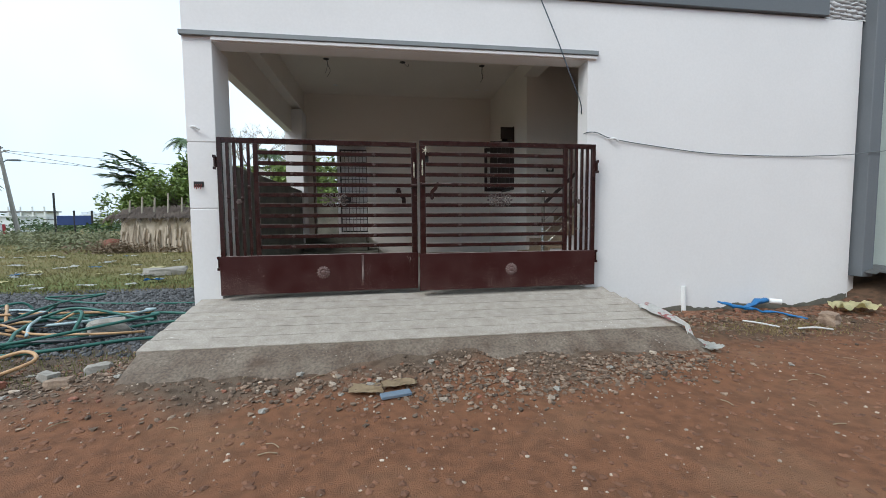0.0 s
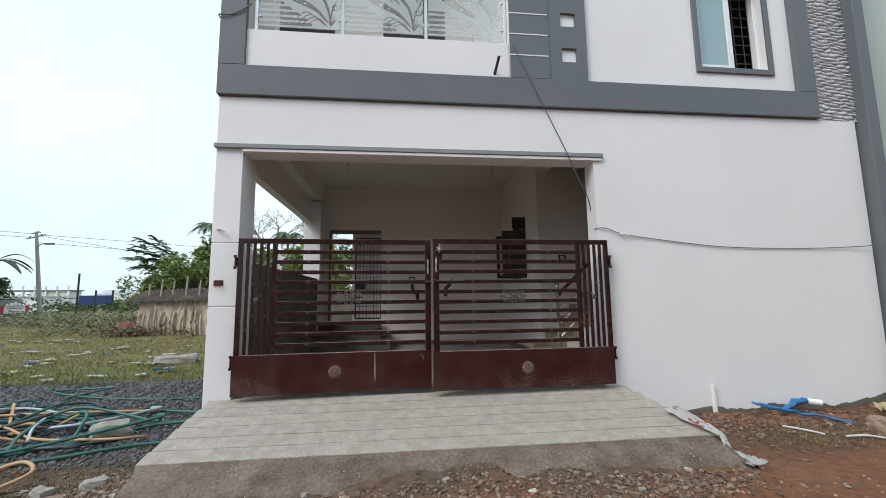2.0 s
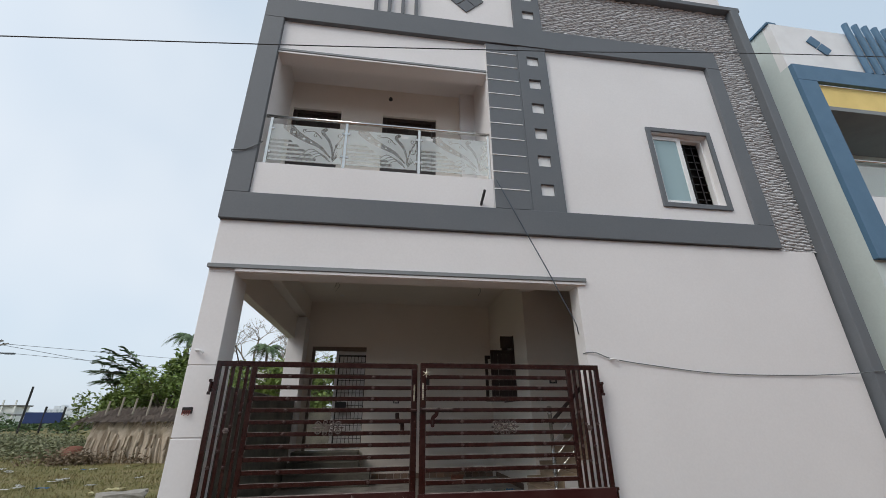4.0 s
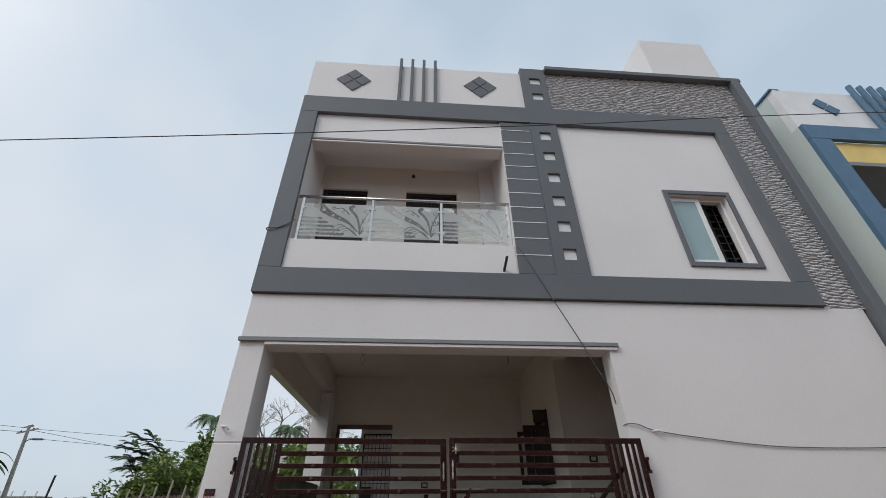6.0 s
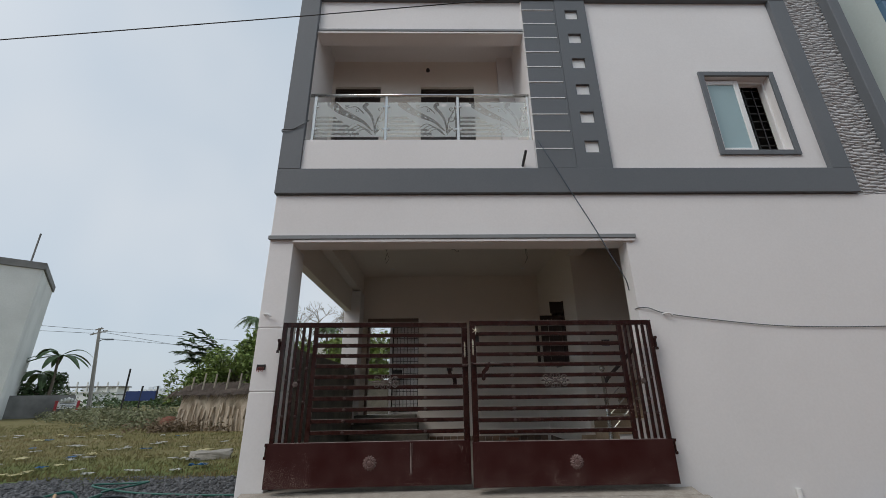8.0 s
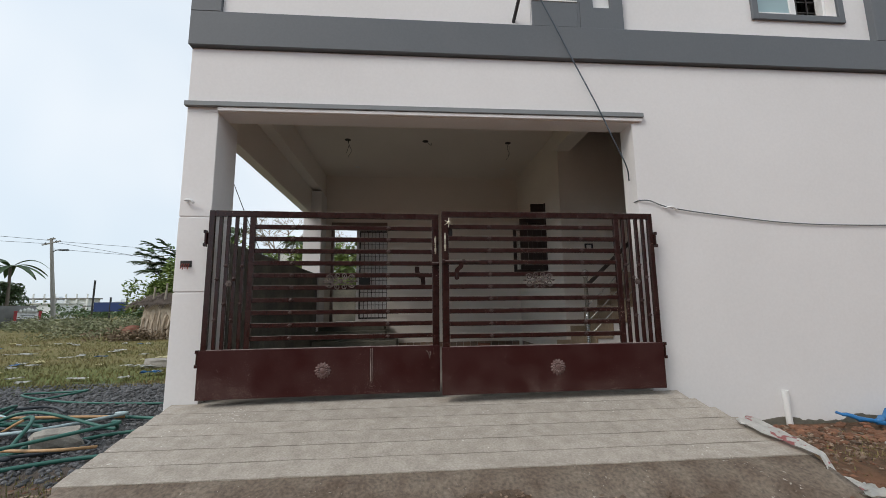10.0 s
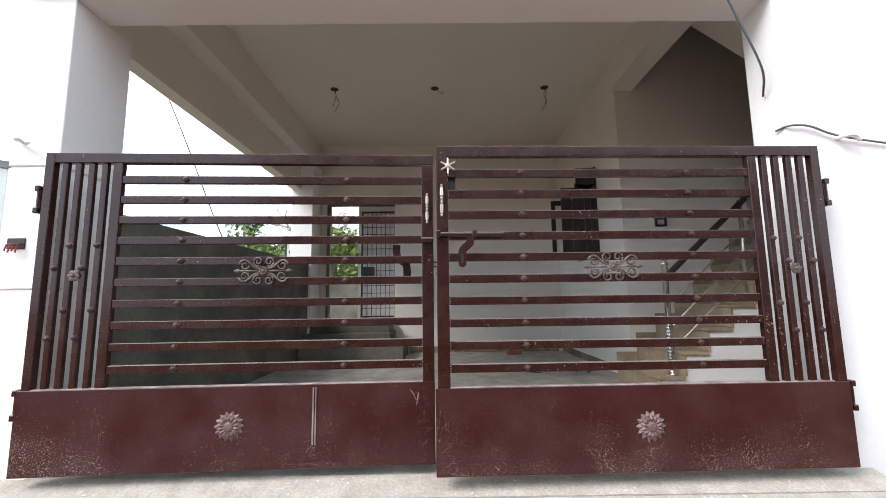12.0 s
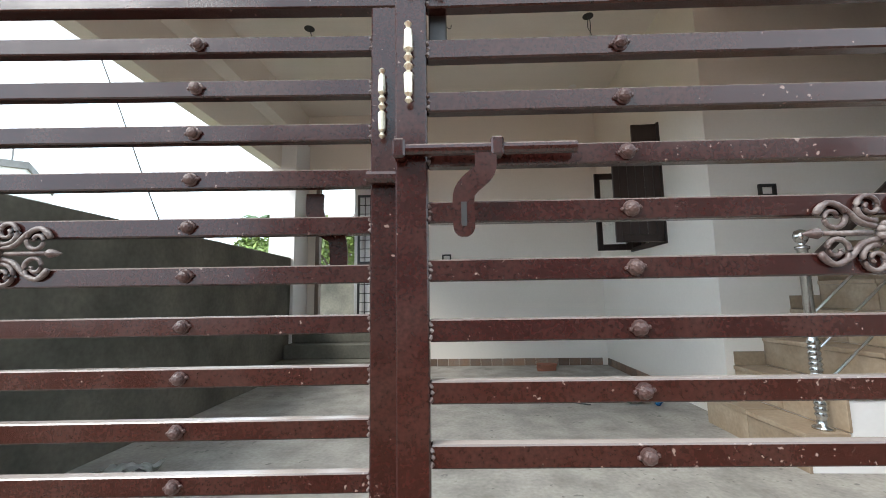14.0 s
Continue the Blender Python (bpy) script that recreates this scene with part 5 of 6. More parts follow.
stuff_of("pebbles", PEBBLE, "pale pebbles and crumbs scattered on the red earth", "pebbles", [lump(0.012, 0.6, 1, 0.4, k + 30) for k in range(5)], pl)
# reddish clods of the road
pl = []
CLOD = material("red_earth_clods", (0.195, 0.092, 0.053), 0.95, vary=0.2, scale=14, grain=80, bump=0.3, second=(0.10, 0.055, 0.036), amount=0.7, per=0.25)
for _ in range(9000):
    x, y = rnd.uniform(-4.5, 7.0), rnd.uniform(0.2, 3.9)
    if -2.1 < x < 2.85 and y > 3.0:
        continue
    pl.append((x, y, ground_height(x, y) - 0.002, rnd.choice((0.3, 0.4, 0.5, 0.7, 1.2, 1.7)), rnd.uniform(0, 6.3), rnd.randrange(5)))
for _ in range(420):
    x, y = rnd.uniform(2.9, 6.3), min(4.36, rnd.gauss(4.12, 0.14))
    pl.append((x, y, ground_height(x, y) + 0.005, rnd.uniform(1.0, 3.2), rnd.uniform(0, 6.3), rnd.randrange(5)))
stuff_of("earth_clods", CLOD, "crumbly red earth clods on the road", "earth", [lump(0.016, 0.5, 1, 0.5, k + 50) for k in range(5)], pl)

# larger stones one by one
STONES = [mesh_of("stone", lump(0.055, 0.5, 2, 1.0, k + 70), m) for k, m in enumerate((RUBBLE, RUBBLE, BRICK, CONC, RUBBLE, PEBBLE))]
for _ in range(150):
    cx, cy, sx, sy = rnd.choice(((1.5, 2.65, 0.7, 0.15), (-0.8, 2.75, 0.5, 0.12), (-2.75, 3.25, 0.5, 0.2), (-2.75, 3.2, 0.5, 0.2), (4.8, 3.85, 0.8, 0.25), (0.3, 2.7, 0.7, 0.2)))
    x, y = rnd.gauss(cx, sx), min(4.25, rnd.gauss(cy, sy))
    if -2.05 < x < 2.8 and y > 3.05:
        y = 3.0 - rnd.random() * 0.3
    me = rnd.choice(STONES)
    s = rnd.choice((0.2, 0.28, 0.36, 0.55))
    ob = new("brick_fragment" if me.materials[0] == BRICK else "stone", me)
    ob.matrix_basis = pose(x, y, ground_height(x, y) + 0.012 * s, 0, 0, rnd.uniform(0, 360)) @ Matrix.Scale(s, 4)
    tagged(ob, "broken red brick fragment lying in the rubble" if me.materials[0] == BRICK else "small angular grey-brown stone lying in the rubble", "stone", "rubble stones")


def chunk(at, size, rz, mat, name, label, category):
    bm = bmesh.new()
    bmesh.ops.create_cube(bm, size=1)
    bmesh.ops.subdivide_edges(bm, edges=bm.edges[:], cuts=3, use_grid_fill=True)
    for v in bm.verts:
        q = Vector((at[0] * 3, at[1], 0))
        k = (1 - 0.16 * max(0, v.co.length - 0.62) / 0.25) * (1 + 0.30 * noise.noise(v.co * 1.7 + q) + 0.12 * noise.noise(v.co * 4.5 + q))
        v.co = Vector((v.co.x * size[0], v.co.y * size[1], v.co.z * size[2])) * k
    ob = solid(name, bm, mat, label, category)
    ob.matrix_basis = pose(*at, 0, 0, rz)
    return ob


def gz(x, y, dz=0.0):
    return (x, y, ground_height(x, y) + dz)


chunk(gz(5.05, 3.72, 0.06), (0.23, 0.17, 0.14), 25, RUBBLE, "concrete_chunk", "grey broken concrete chunk beside the wall", "rubble")
chunk(gz(-3.0, 4.55, 0.08), (0.32, 0.25, 0.20), 40, CONC, "concrete_chunk", "grey broken concrete chunk on the gravel", "rubble")
chunk(gz(-5.2, 10.1, 0.08), (0.80, 0.42, 0.20), 28, CONC, "concrete_slab", "pale concrete slab lying in the grass", "slab")
for x, y, rz in ((-2.35, 3.35, 20), (-2.75, 3.4, -30), (-3.05, 3.25, 60), (-2.5, 3.15, 10), (-3.4, 3.2, 5)):
    chunk(gz(x, y, 0.025), (0.17, 0.10, 0.07), rz, rnd.choice((BRICK, CONC, RUBBLE)), "brick_fragment", "broken brick lying on the dirt bank", "brick", )


def sheet(name, at, size, rz, mat, label, category, crumple=0.03, seed=0, nx=12, ny=8, tilt=0.0):
    """A crumpled sheet with thickness, lying on the ground."""
    bm = bmesh.new()
    top = []
    for j in range(ny + 1):
        row = []
        for i in range(nx + 1):
            u, v = i / nx - 0.5, j / ny - 0.5
            e = 1 + 0.25 * noise.noise((u * 3 + seed, v * 3, seed))
            z = crumple * (0.8 + noise.noise((u * 4 + seed * 3, v * 4, 1)) + 0.5 * noise.noise((u * 9, v * 9, seed)))
            row.append(bm.verts.new((u * size[0] * e, v * size[1] * e, max(0.001, z))))
        top.append(row)
    for j in range(ny):
        for i in range(nx):
            bm.faces.new((top[j][i], top[j][i + 1], top[j + 1][i + 1], top[j + 1][i]))
    bmesh.ops.solidify(bm, geom=bm.faces[:], thickness=0.004)
    ob = solid(name, bm, mat, label, category, soft=True)
    ob.matrix_basis = pose(*at, tilt, 0, rz)
    return ob


CARD = material("tan_cardboard", (0.48, 0.37, 0.24), 0.85, vary=0.08, scale=6, grain=40, second=(0.36, 0.26, 0.16), amount=0.5)
BLUEPLANK = material("worn_blue_board", (0.13, 0.19, 0.26), 0.7, vary=0.15, scale=8, second=(0.22, 0.24, 0.26), amount=0.6)
PALEYELLOW = material("pale_yellow_cloth", (0.70, 0.65, 0.40), 0.85, vary=0.08, scale=9, second=(0.56, 0.49, 0.27), amount=0.5)
BRIGHTBLUE = material("bright_blue_plastic", (0.02, 0.16, 0.40), 0.4, vary=0.1, scale=8)
sheet("cardboard_piece", gz(-0.17, 2.70, 0.012), (0.24, 0.16), -8, CARD, "torn tan cardboard lying on the dirt", "cardboard", 0.012, 1)
sheet("cardboard_piece", gz(0.06, 2.74, 0.018), (0.26, 0.14), 6, CARD, "torn tan cardboard lying on the dirt", "cardboard", 0.012, 2)
bm = boxes((-0.11, -0.035, 0, 0.11, 0.035, 0.022), bevel=0.003)
ob = solid("blue_board", bm, BLUEPLANK, "short worn blue wooden board on the dirt", "board")
ob.matrix_basis = pose(*gz(0.04, 2.60, 0.01), 4, 0, 14)

# plastic sack with red print draped over the ramp's edge
bm = bmesh.new()
rows = []
for j in range(15):
    t = j / 14
    cx, cy = 2.72 + 0.16 * t, 3.76 - 0.74 * t
    zc = max(ground_height(cx, cy) + 0.03, 0.428 - (4.40 - cy) * 0.1946 + 0.035 if cy > 3.2 else 0.13 - (3.2 - cy) * 0.25)
    rows.append([bm.verts.new((cx + (i / 6 - 0.5) * (0.15 + 0.06 * math.sin(t * 7)), cy + 0.05 * (i / 6 - 0.5), zc + 0.03 * noise.noise((i * 0.7, j * 0.6, 2)))) for i in range(7)])
for ra, rb in zip(rows, rows[1:]):
    for i in range(6):
        bm.faces.new((ra[i], ra[i + 1], rb[i + 1], rb[i]))
bmesh.ops.solidify(bm, geom=bm.faces[:], thickness=0.006)
sack = thing("plastic_sack", (0, 0, 0), "white plastic sack with red print draped on the ramp edge", "sack")
part("film", bm, material("printed_sack_film", (0.80, 0.79, 0.76), 0.4, vary=0.08, grain=50, speck=(14, 0.78, (0.45, 0.04, 0.05))), sack, soft=True)
RED = material("red_print", (0.42, 0.04, 0.05), 0.5, bump=0)
sheet("clear_plastic_bag", gz(2.90, 3.02, 0.015), (0.22, 0.15), 10, PALEPLASTIC, "clear crumpled plastic bag by the ramp", "bag", 0.03, 5)

# blue sheet and pipe by the wall
cl = thing("blue_plastic_strip", (0, 0, 0), "bright blue twisted plastic strip by the wall", "plastic strip")
bm = bmesh.new()
P1 = [gz(4.15, 4.32, 0.12), gz(4.40, 4.22, 0.07), gz(4.70, 4.10, 0.05), gz(4.95, 3.88, 0.02)]
P2 = [gz(4.42, 4.20, 0.07), gz(4.62, 4.28, 0.10), gz(4.85, 4.33, 0.14)]
add_tube(bm, smooth_path(P1, 6), 0.020, 6, taper=0.5)
add_tube(bm, smooth_path(P2, 6), 0.024, 6, taper=1.6)
for v in bm.verts:
    v.co += Vector((0.02 * noise.noise(v.co * 9), 0.03 * noise.noise(v.co * 11 + Vector((5, 0, 0))), 0.028 * noise.noise(v.co * 14)))
part("strip", bm, BRIGHTBLUE, cl, soft=True)
stub("pipe_offcut", gz(4.86, 4.30, 0.13), gz(4.98, 4.24, 0.12), 0.034, UPVC, "short white pipe offcut by the wall", "pipe")
for a, b in (((4.05, 3.85), (4.35, 3.68)), ((4.50, 3.60), (4.85, 3.52))):
    bm = bmesh.new()
    add_tube(bm, smooth_path([gz(*a, 0.03), gz((a[0] + b[0]) / 2, (a[1] + b[1]) / 2, 0.04), gz(*b, 0.02)], 5), 0.010, 6)
    solid("plastic_strip", bm, PALEPLASTIC, "thin white plastic strip on the dirt", "strip", "plastic strips")
sheet("yellow_cloth", gz(5.75, 3.98, 0.03), (0.50, 0.26), -10, PALEYELLOW, "pale yellow crumpled cloth on the dirt heap", "cloth", 0.10, 3, 18, 12)
sheet("grey_tarpaulin", gz(6.8, 4.35, 0.02), (1.1, 0.7), 10, material("grey_tarpaulin_film", (0.20, 0.20, 0.20), 0.6, vary=0.1, scale=4), "dark grey tarpaulin over the dirt heap", "tarpaulin", 0.09, 8, 22, 16)

# sticks
STICK = material("dry_twig", (0.30, 0.23, 0.15), 0.9, vary=0.2, scale=10)
for _ in range(34):
    x, y = rnd.uniform(-3.4, 5.5), rnd.triangular(0.9, 3.6, 2.8)
    if -2.0 < x < 2.8 and y > 3.0:
        y = 2.9
    a, ln = rnd.uniform(0, 3.14), rnd.uniform(0.04, 0.12)
    bm = bmesh.new()
    add_tube(bm, smooth_path([(-ln / 2, 0, 0.006), (0, rnd.uniform(-0.01, 0.01), 0.012), (ln / 2, 0, 0.005)], 3), rnd.uniform(0.002, 0.004), 5)
    ob = solid("twig", bm, STICK, "dry brown twig lying on the dirt", "twig", "twigs")
    ob.matrix_basis = pose(*gz(x, y, 0.004), 0, 0, math.degrees(a))

# tangled hoses on the gravel
HOSES = {"green": material("teal_green_hose", (0.025, 0.125, 0.10), 0.5, vary=0.1, scale=6, bump=0), "black": material("dark_hose", (0.04, 0.05, 0.06), 0.45, bump=0),
         "orange": material("orange_hose", (0.50, 0.30, 0.15), 0.45, vary=0.1, bump=0), "pale": material("pale_blue_pipe", (0.40, 0.52, 0.55), 0.4, bump=0)}


def hose(kind, pts, r, label):
    bm = bmesh.new()
    r *= 0.78
    add_tube(bm, smooth_path([gz(x, y, r + 1.5 * z + 0.012) for x, y, z in pts], 8), r, 8)
    solid("hose", bm, HOSES[kind], label, "hose", "tangled hoses", soft=True)


hose("green", [(-2.05, 5.15, 0.05), (-2.6, 5.35, 0.02), (-3.2, 5.45, 0.02), (-3.9, 5.0, 0.05), (-3.75, 4.4, 0.06), (-3.6, 4.0, 0.02), (-4.1, 3.75, 0.0), (-5.2, 3.8, 0.0)], 0.022, "teal green garden hose lying in loops")
hose("green", [(-2.0, 4.75, 0.08), (-2.3, 4.95, 0.03), (-2.8, 4.9, 0.0), (-3.2, 4.5, 0.0), (-3.7, 4.05, 0.0), (-4.4, 3.9, 0.0), (-5.6, 4.3, 0.0)], 0.022, "teal green garden hose lying in loops")
hose("green", [(-2.1, 4.4, 0.02), (-2.6, 4.25, 0.0), (-3.1, 4.0, 0.0), (-3.6, 3.85, 0.0), (-4.4, 3.65, 0.0), (-5.4, 3.55, 0.0)], 0.022, "teal green garden hose lying in loops")
hose("green", [(-2.2, 6.55, 0.0), (-3.0, 6.35, 0.0), (-4.2, 6.4, 0.0), (-5.0, 6.7, 0.02), (-5.4, 7.0, 0.02), (-4.9, 7.15, 0.02), (-4.5, 6.9, 0.04), (-4.9, 6.5, 0.02)], 0.018, "dark green garden hose lying in a loop")
hose("black", [(-2.9, 5.0, 0.02), (-3.5, 4.85, 0.04), (-4.1, 4.55, 0.06), (-4.8, 4.4, 0.05), (-5.8, 4.6, 0.0), (-7.0, 4.9, 0.0)], 0.018, "black cable hose in the tangle")
hose("black", [(-3.2, 5.6, 0.02), (-3.8, 5.3, 0.05), (-4.5, 5.2, 0.06), (-4.6, 4.7, 0.05), (-5.2, 4.3, 0.05), (-6.4, 4.4, 0.0)], 0.016, "black cable hose in the tangle")
hose("black", [(-3.9, 5.8, 0.02), (-4.2, 5.9, 0.05), (-4.6, 5.5, 0.06), (-4.9, 5.0, 0.06), (-5.6, 4.9, 0.02)], 0.020, "grey looped pipe in the tangle")
hose("orange", [(-3.0, 5.4, 0.03), (-3.6, 5.25, 0.06), (-4.3, 5.05, 0.08), (-5.2, 4.95, 0.07), (-6.4, 5.2, 0.0)], 0.020, "orange hose in the tangle")
hose("orange", [(-2.6, 4.45, 0.02), (-2.75, 4.25, 0.05), (-3.1, 4.25, 0.05), (-3.6, 4.35, 0.05), (-4.2, 4.7, 0.07), (-4.8, 4.75, 0.07), (-4.9, 4.3, 0.04), (-4.3, 4.0, 0.04), (-3.9, 3.7, 0.0)], 0.017, "orange hose in the tangle")
hose("orange", [(-3.45, 3.6, 0.02), (-3.2, 3.75, 0.06), (-3.0, 3.6, 0.05), (-3.2, 3.4, 0.0)], 0.020, "yellow hose end in the tangle")
hose("pale", [(-3.6, 4.3, 0.04), (-3.8, 4.6, 0.06), (-4.0, 5.0, 0.06), (-4.3, 5.4, 0.02)], 0.020, "pale blue pipe in the tangle")
hose("pale", [(-5.4, 5.6, 0.04), (-4.6, 5.5, 0.07), (-4.0, 5.3, 0.04), (-3.5, 4.9, 0.02)], 0.018, "pale blue pipe in the tangle")
for k in range(13):
    kind = ("green", "black", "green", "pale", "orange", "black")[k % 6]
    cx, cy, a = rnd.uniform(-5.2, -3.2), rnd.uniform(4.3, 5.4), rnd.uniform(0, 6.3)
    ra, rb = rnd.uniform(0.5, 1.2), rnd.uniform(0.45, 0.95)
    pts = []
    for i in range(8):
        q = a + i * rnd.uniform(0.6, 0.95)
        x, y = cx + ra * math.cos(q) * (1 - 0.05 * i), cy + rb * math.sin(q) * (1 - 0.04 * i) + rnd.uniform(-0.08, 0.08)
        pts.append((min(-2.3, x), max(3.6, y), rnd.choice((0.0, 0.02, 0.05, 0.12))))
    hose(kind, pts, rnd.choice((0.018, 0.020, 0.022)), {"green": "teal green garden hose curled in the tangle", "black": "black cable curled in the tangle", "pale": "pale blue pipe curled in the tangle", "orange": "orange hose curled in the tangle"}[kind])
sheet("blue_white_sheet", gz(-4.2, 3.95, 0.03), (0.5, 0.3), 20, material("pale_blue_film", (0.55, 0.70, 0.78), 0.4, vary=0.06), "pale blue plastic sheet under the hoses", "plastic sheet", 0.04, 9)
sheet("white_bag", gz(-3.35, 3.4, 0.02), (0.35, 0.2), 30, PALEPLASTIC, "white crumpled plastic bag on the bank", "bag", 0.05, 12)

# litter in the field
LITTER = [("paper_scrap", PALEPLASTIC, "pale crumpled litter in the grass"), ("yellow_wrapper", PALEYELLOW, "yellow crumpled wrapper in the grass"), ("blue_wrapper", BRIGHTBLUE, "blue crumpled wrapper in the grass")]
for k in range(64):
    kind = LITTER[(0, 0, 1, 0, 1, 0, 0, 2)[k % 8]]
    y = rnd.uniform(7.8, 17)
    x = -rnd.uniform(0.38, 0.95) * y - 1.2
    big = 1.6 if kind[1] is PALEYELLOW and k % 3 == 0 else 1.0
    sheet(kind[0], gz(x, y, 0.03), (rnd.uniform(0.12, 0.34) * big, rnd.uniform(0.09, 0.2) * big), rnd.uniform(0, 180), kind[1], kind[2], "litter", rnd.uniform(0.02, 0.05), k, 6, 5)

# grass
GRASS = material("field_grass", (0.150, 0.155, 0.052), 0.85, vary=0.2, scale=0.45, grain=20, bump=0, second=(0.27, 0.195, 0.095), amount=1.0, per=0.35)
vs, fs = [], []
for _ in range(26000):
    y = 7.6 + 17 * rnd.random() ** 1.5
    x = -2.3 - (0.9 * y + 2.5) * rnd.random()
    if noise.noise((x * 0.5, y * 0.5, 1)) < -0.25 and rnd.random() < 0.8:
        continue
    z, h, a = ground_height(x, y), rnd.uniform(0.03, 0.085), rnd.uniform(0, 6.3)
    wv, le = 0.006 + 0.0006 * y, rnd.uniform(-0.04, 0.04)
    i = len(vs)
    dx, dy = math.cos(a) * wv, math.sin(a) * wv
    vs += [(x - dx, y - dy, z - 0.01), (x + dx, y + dy, z - 0.01), (x + le, y + le * 0.6, z + h)]
    fs.append((i, i + 1, i + 2))
for _ in range(900):
    x, y = rnd.uniform(-3.6, -2.2), rnd.uniform(3.2, 4.0)
    z, h, a = ground_height(x, y), rnd.uniform(0.02, 0.05), rnd.uniform(0, 6.3)
    i = len(vs)
    vs += [(x - 0.004 * math.cos(a), y - 0.004 * math.sin(a), z), (x + 0.004 * math.cos(a), y + 0.004 * math.sin(a), z), (x + rnd.uniform(-0.02, 0.02), y, z + h)]
    fs.append((i, i + 1, i + 2))
for _ in range(1300):
    x, y = rnd.gauss(4.4, 0.45), rnd.gauss(3.72, 0.14)
    z, h, a = ground_height(x, y), rnd.uniform(0.015, 0.045), rnd.uniform(0, 6.3)
    i = len(vs)
    vs += [(x - 0.004 * math.cos(a), y - 0.004 * math.sin(a), z), (x + 0.004 * math.cos(a), y + 0.004 * math.sin(a), z), (x + rnd.uniform(-0.03, 0.03), y + rnd.uniform(-0.02, 0.02), z + h)]
    fs.append((i, i + 1, i + 2))
me = bpy.data.meshes.new("grass")
me.from_pydata(vs, [], fs)
me.materials.append(GRASS)
tagged(new("grass", me), "sparse yellowish green grass of the empty plot", "grass", kind="stuff")


# ---- plants ----
LEAF = material("tree_leaves", (0.12, 0.185, 0.038), 0.6, vary=0.2, scale=1.5, grain=12, bump=0, second=(0.20, 0.24, 0.06), amount=0.7, per=0.4)
LEAFD = material("dark_leaves", (0.070, 0.118, 0.046), 0.6, vary=0.2, scale=1.5, grain=12, bump=0, second=(0.09, 0.14, 0.06), amount=0.7, per=0.4)
SCRUB = material("dry_scrub_leaves", (0.17, 0.19, 0.10), 0.8, vary=0.2, scale=1.2, grain=10, bump=0, second=(0.26, 0.24, 0.15), amount=0.8, per=0.4)
BARK = material("grey_brown_bark", (0.17, 0.14, 0.11), 0.9, vary=0.2, scale=8, grain=40, bump=0.3)


def leaves(bm_v, bm_f, c, n, r, size, flat=0.8, droop=0.0):
    for _ in range(n):
        d = Vector((rnd.gauss(0, 1), rnd.gauss(0, 1), rnd.gauss(0, 1) * flat))
        d = d.normalized() * r * rnd.random() ** 0.45
        p = c + d
        a = Vector((rnd.gauss(0, 1), rnd.gauss(0, 1), rnd.gauss(0, 0.6) - droop)).normalized()
        b = a.cross(Vector((rnd.gauss(0, 1), rnd.gauss(0, 1), rnd.gauss(0, 1)))).normalized()
        s = size * rnd.uniform(0.6, 1.3)
        i = len(bm_v)
        bm_v += [tuple(p - a * s), tuple(p + b * s * 0.42), tuple(p + a * s), tuple(p - b * s * 0.42)]
        bm_f += [(i, i + 1, i + 2), (i, i + 2, i + 3)]


def tree(name, at, h, spread, clumps, leaf_n, size, mat, label, lean=0.0, low=0.4):
    """A tapered trunk, limbs and clumps of leaves with gaps between them."""
    t = thing(name, at, label, "tree")
    bm = bmesh.new()
    top = Vector((lean * h, 0, h * 0.62))
    add_tube(bm, smooth_path([(0, 0, -0.1), (0.05 * h * lean, 0.02 * h, h * 0.3), tuple(top)], 5), 0.035 * h, 8, taper=0.4)
    vs, fs = [], []
    for k in range(clumps):
        a = 2 * math.pi * k / clumps + rnd.uniform(-0.4, 0.4)
        q = spread * rnd.uniform(0.25, 1.0)
        c = Vector((top.x * 0.6 + q * math.cos(a), q * math.sin(a) * 0.8, h * rnd.uniform(low, 1.0) - 0.15 * q))
        add_tube(bm, smooth_path([(top.x * 0.5, 0, h * 0.4), tuple((c + Vector((top.x * 0.5, 0, h * 0.4))) / 2 + Vector((0, 0, 0.08 * h))), tuple(c)], 4), 0.012 * h, 5, taper=0.3)
        leaves(vs, fs, c, leaf_n, spread * rnd.uniform(0.22, 0.42), size)
    part("trunk", bm, BARK, t, soft=True)
    me = bpy.data.meshes.new("crown")
    me.from_pydata(vs, [], fs)
    me.materials.append(mat)
    cr = new("crown", me)
    cr.parent = t
    return t


tree("leafy_tree", (-11.4, 26, 0), 4.9, 1.5, 22, 130, 0.16, LEAF, "green leafy tree behind the thatched hut")
tree("leafy_tree", (-9.8, 25, 0), 4.9, 2.3, 26, 130, 0.16, LEAF, "green leafy tree behind the thatched hut")
tree("leafy_tree", (-6.2, 25, 0), 4.4, 2.4, 22, 130, 0.16, LEAF, "green leafy tree behind the plot")
tree("leafy_tree", (-2.7, 14.2, 0), 3.5, 1.5, 22, 130, 0.12, LEAF, "bright green tree behind the rear door")
tree("leafy_tree", (-4.2, 22, 0), 4.1, 2.0, 20, 120, 0.14, LEAF, "green leafy tree behind the plot")

tree("leafy_bush", (-12.3, 22.3, 0), 2.9, 1.5, 24, 150, 0.11, LEAF, "bright green creeper bush behind the hut roof", low=0.55)
tree("leafy_bush", (-10.2, 22.3, 0), 3.8, 1.9, 26, 150, 0.11, LEAF, "bright green creeper bush behind the hut roof", low=0.55)
tree("leafy_bush", (-7.6, 22.0, 0), 3.4, 2.0, 24, 150, 0.11, LEAF, "bright green creeper bush behind the hut roof", low=0.55)
# pinnate-leaved tree with long feathery branches
pt = thing("feathery_tree", (-12.0, 25.0, 0.0), "open tree with long feathery branches behind the hut", "tree")
bm = bmesh.new()
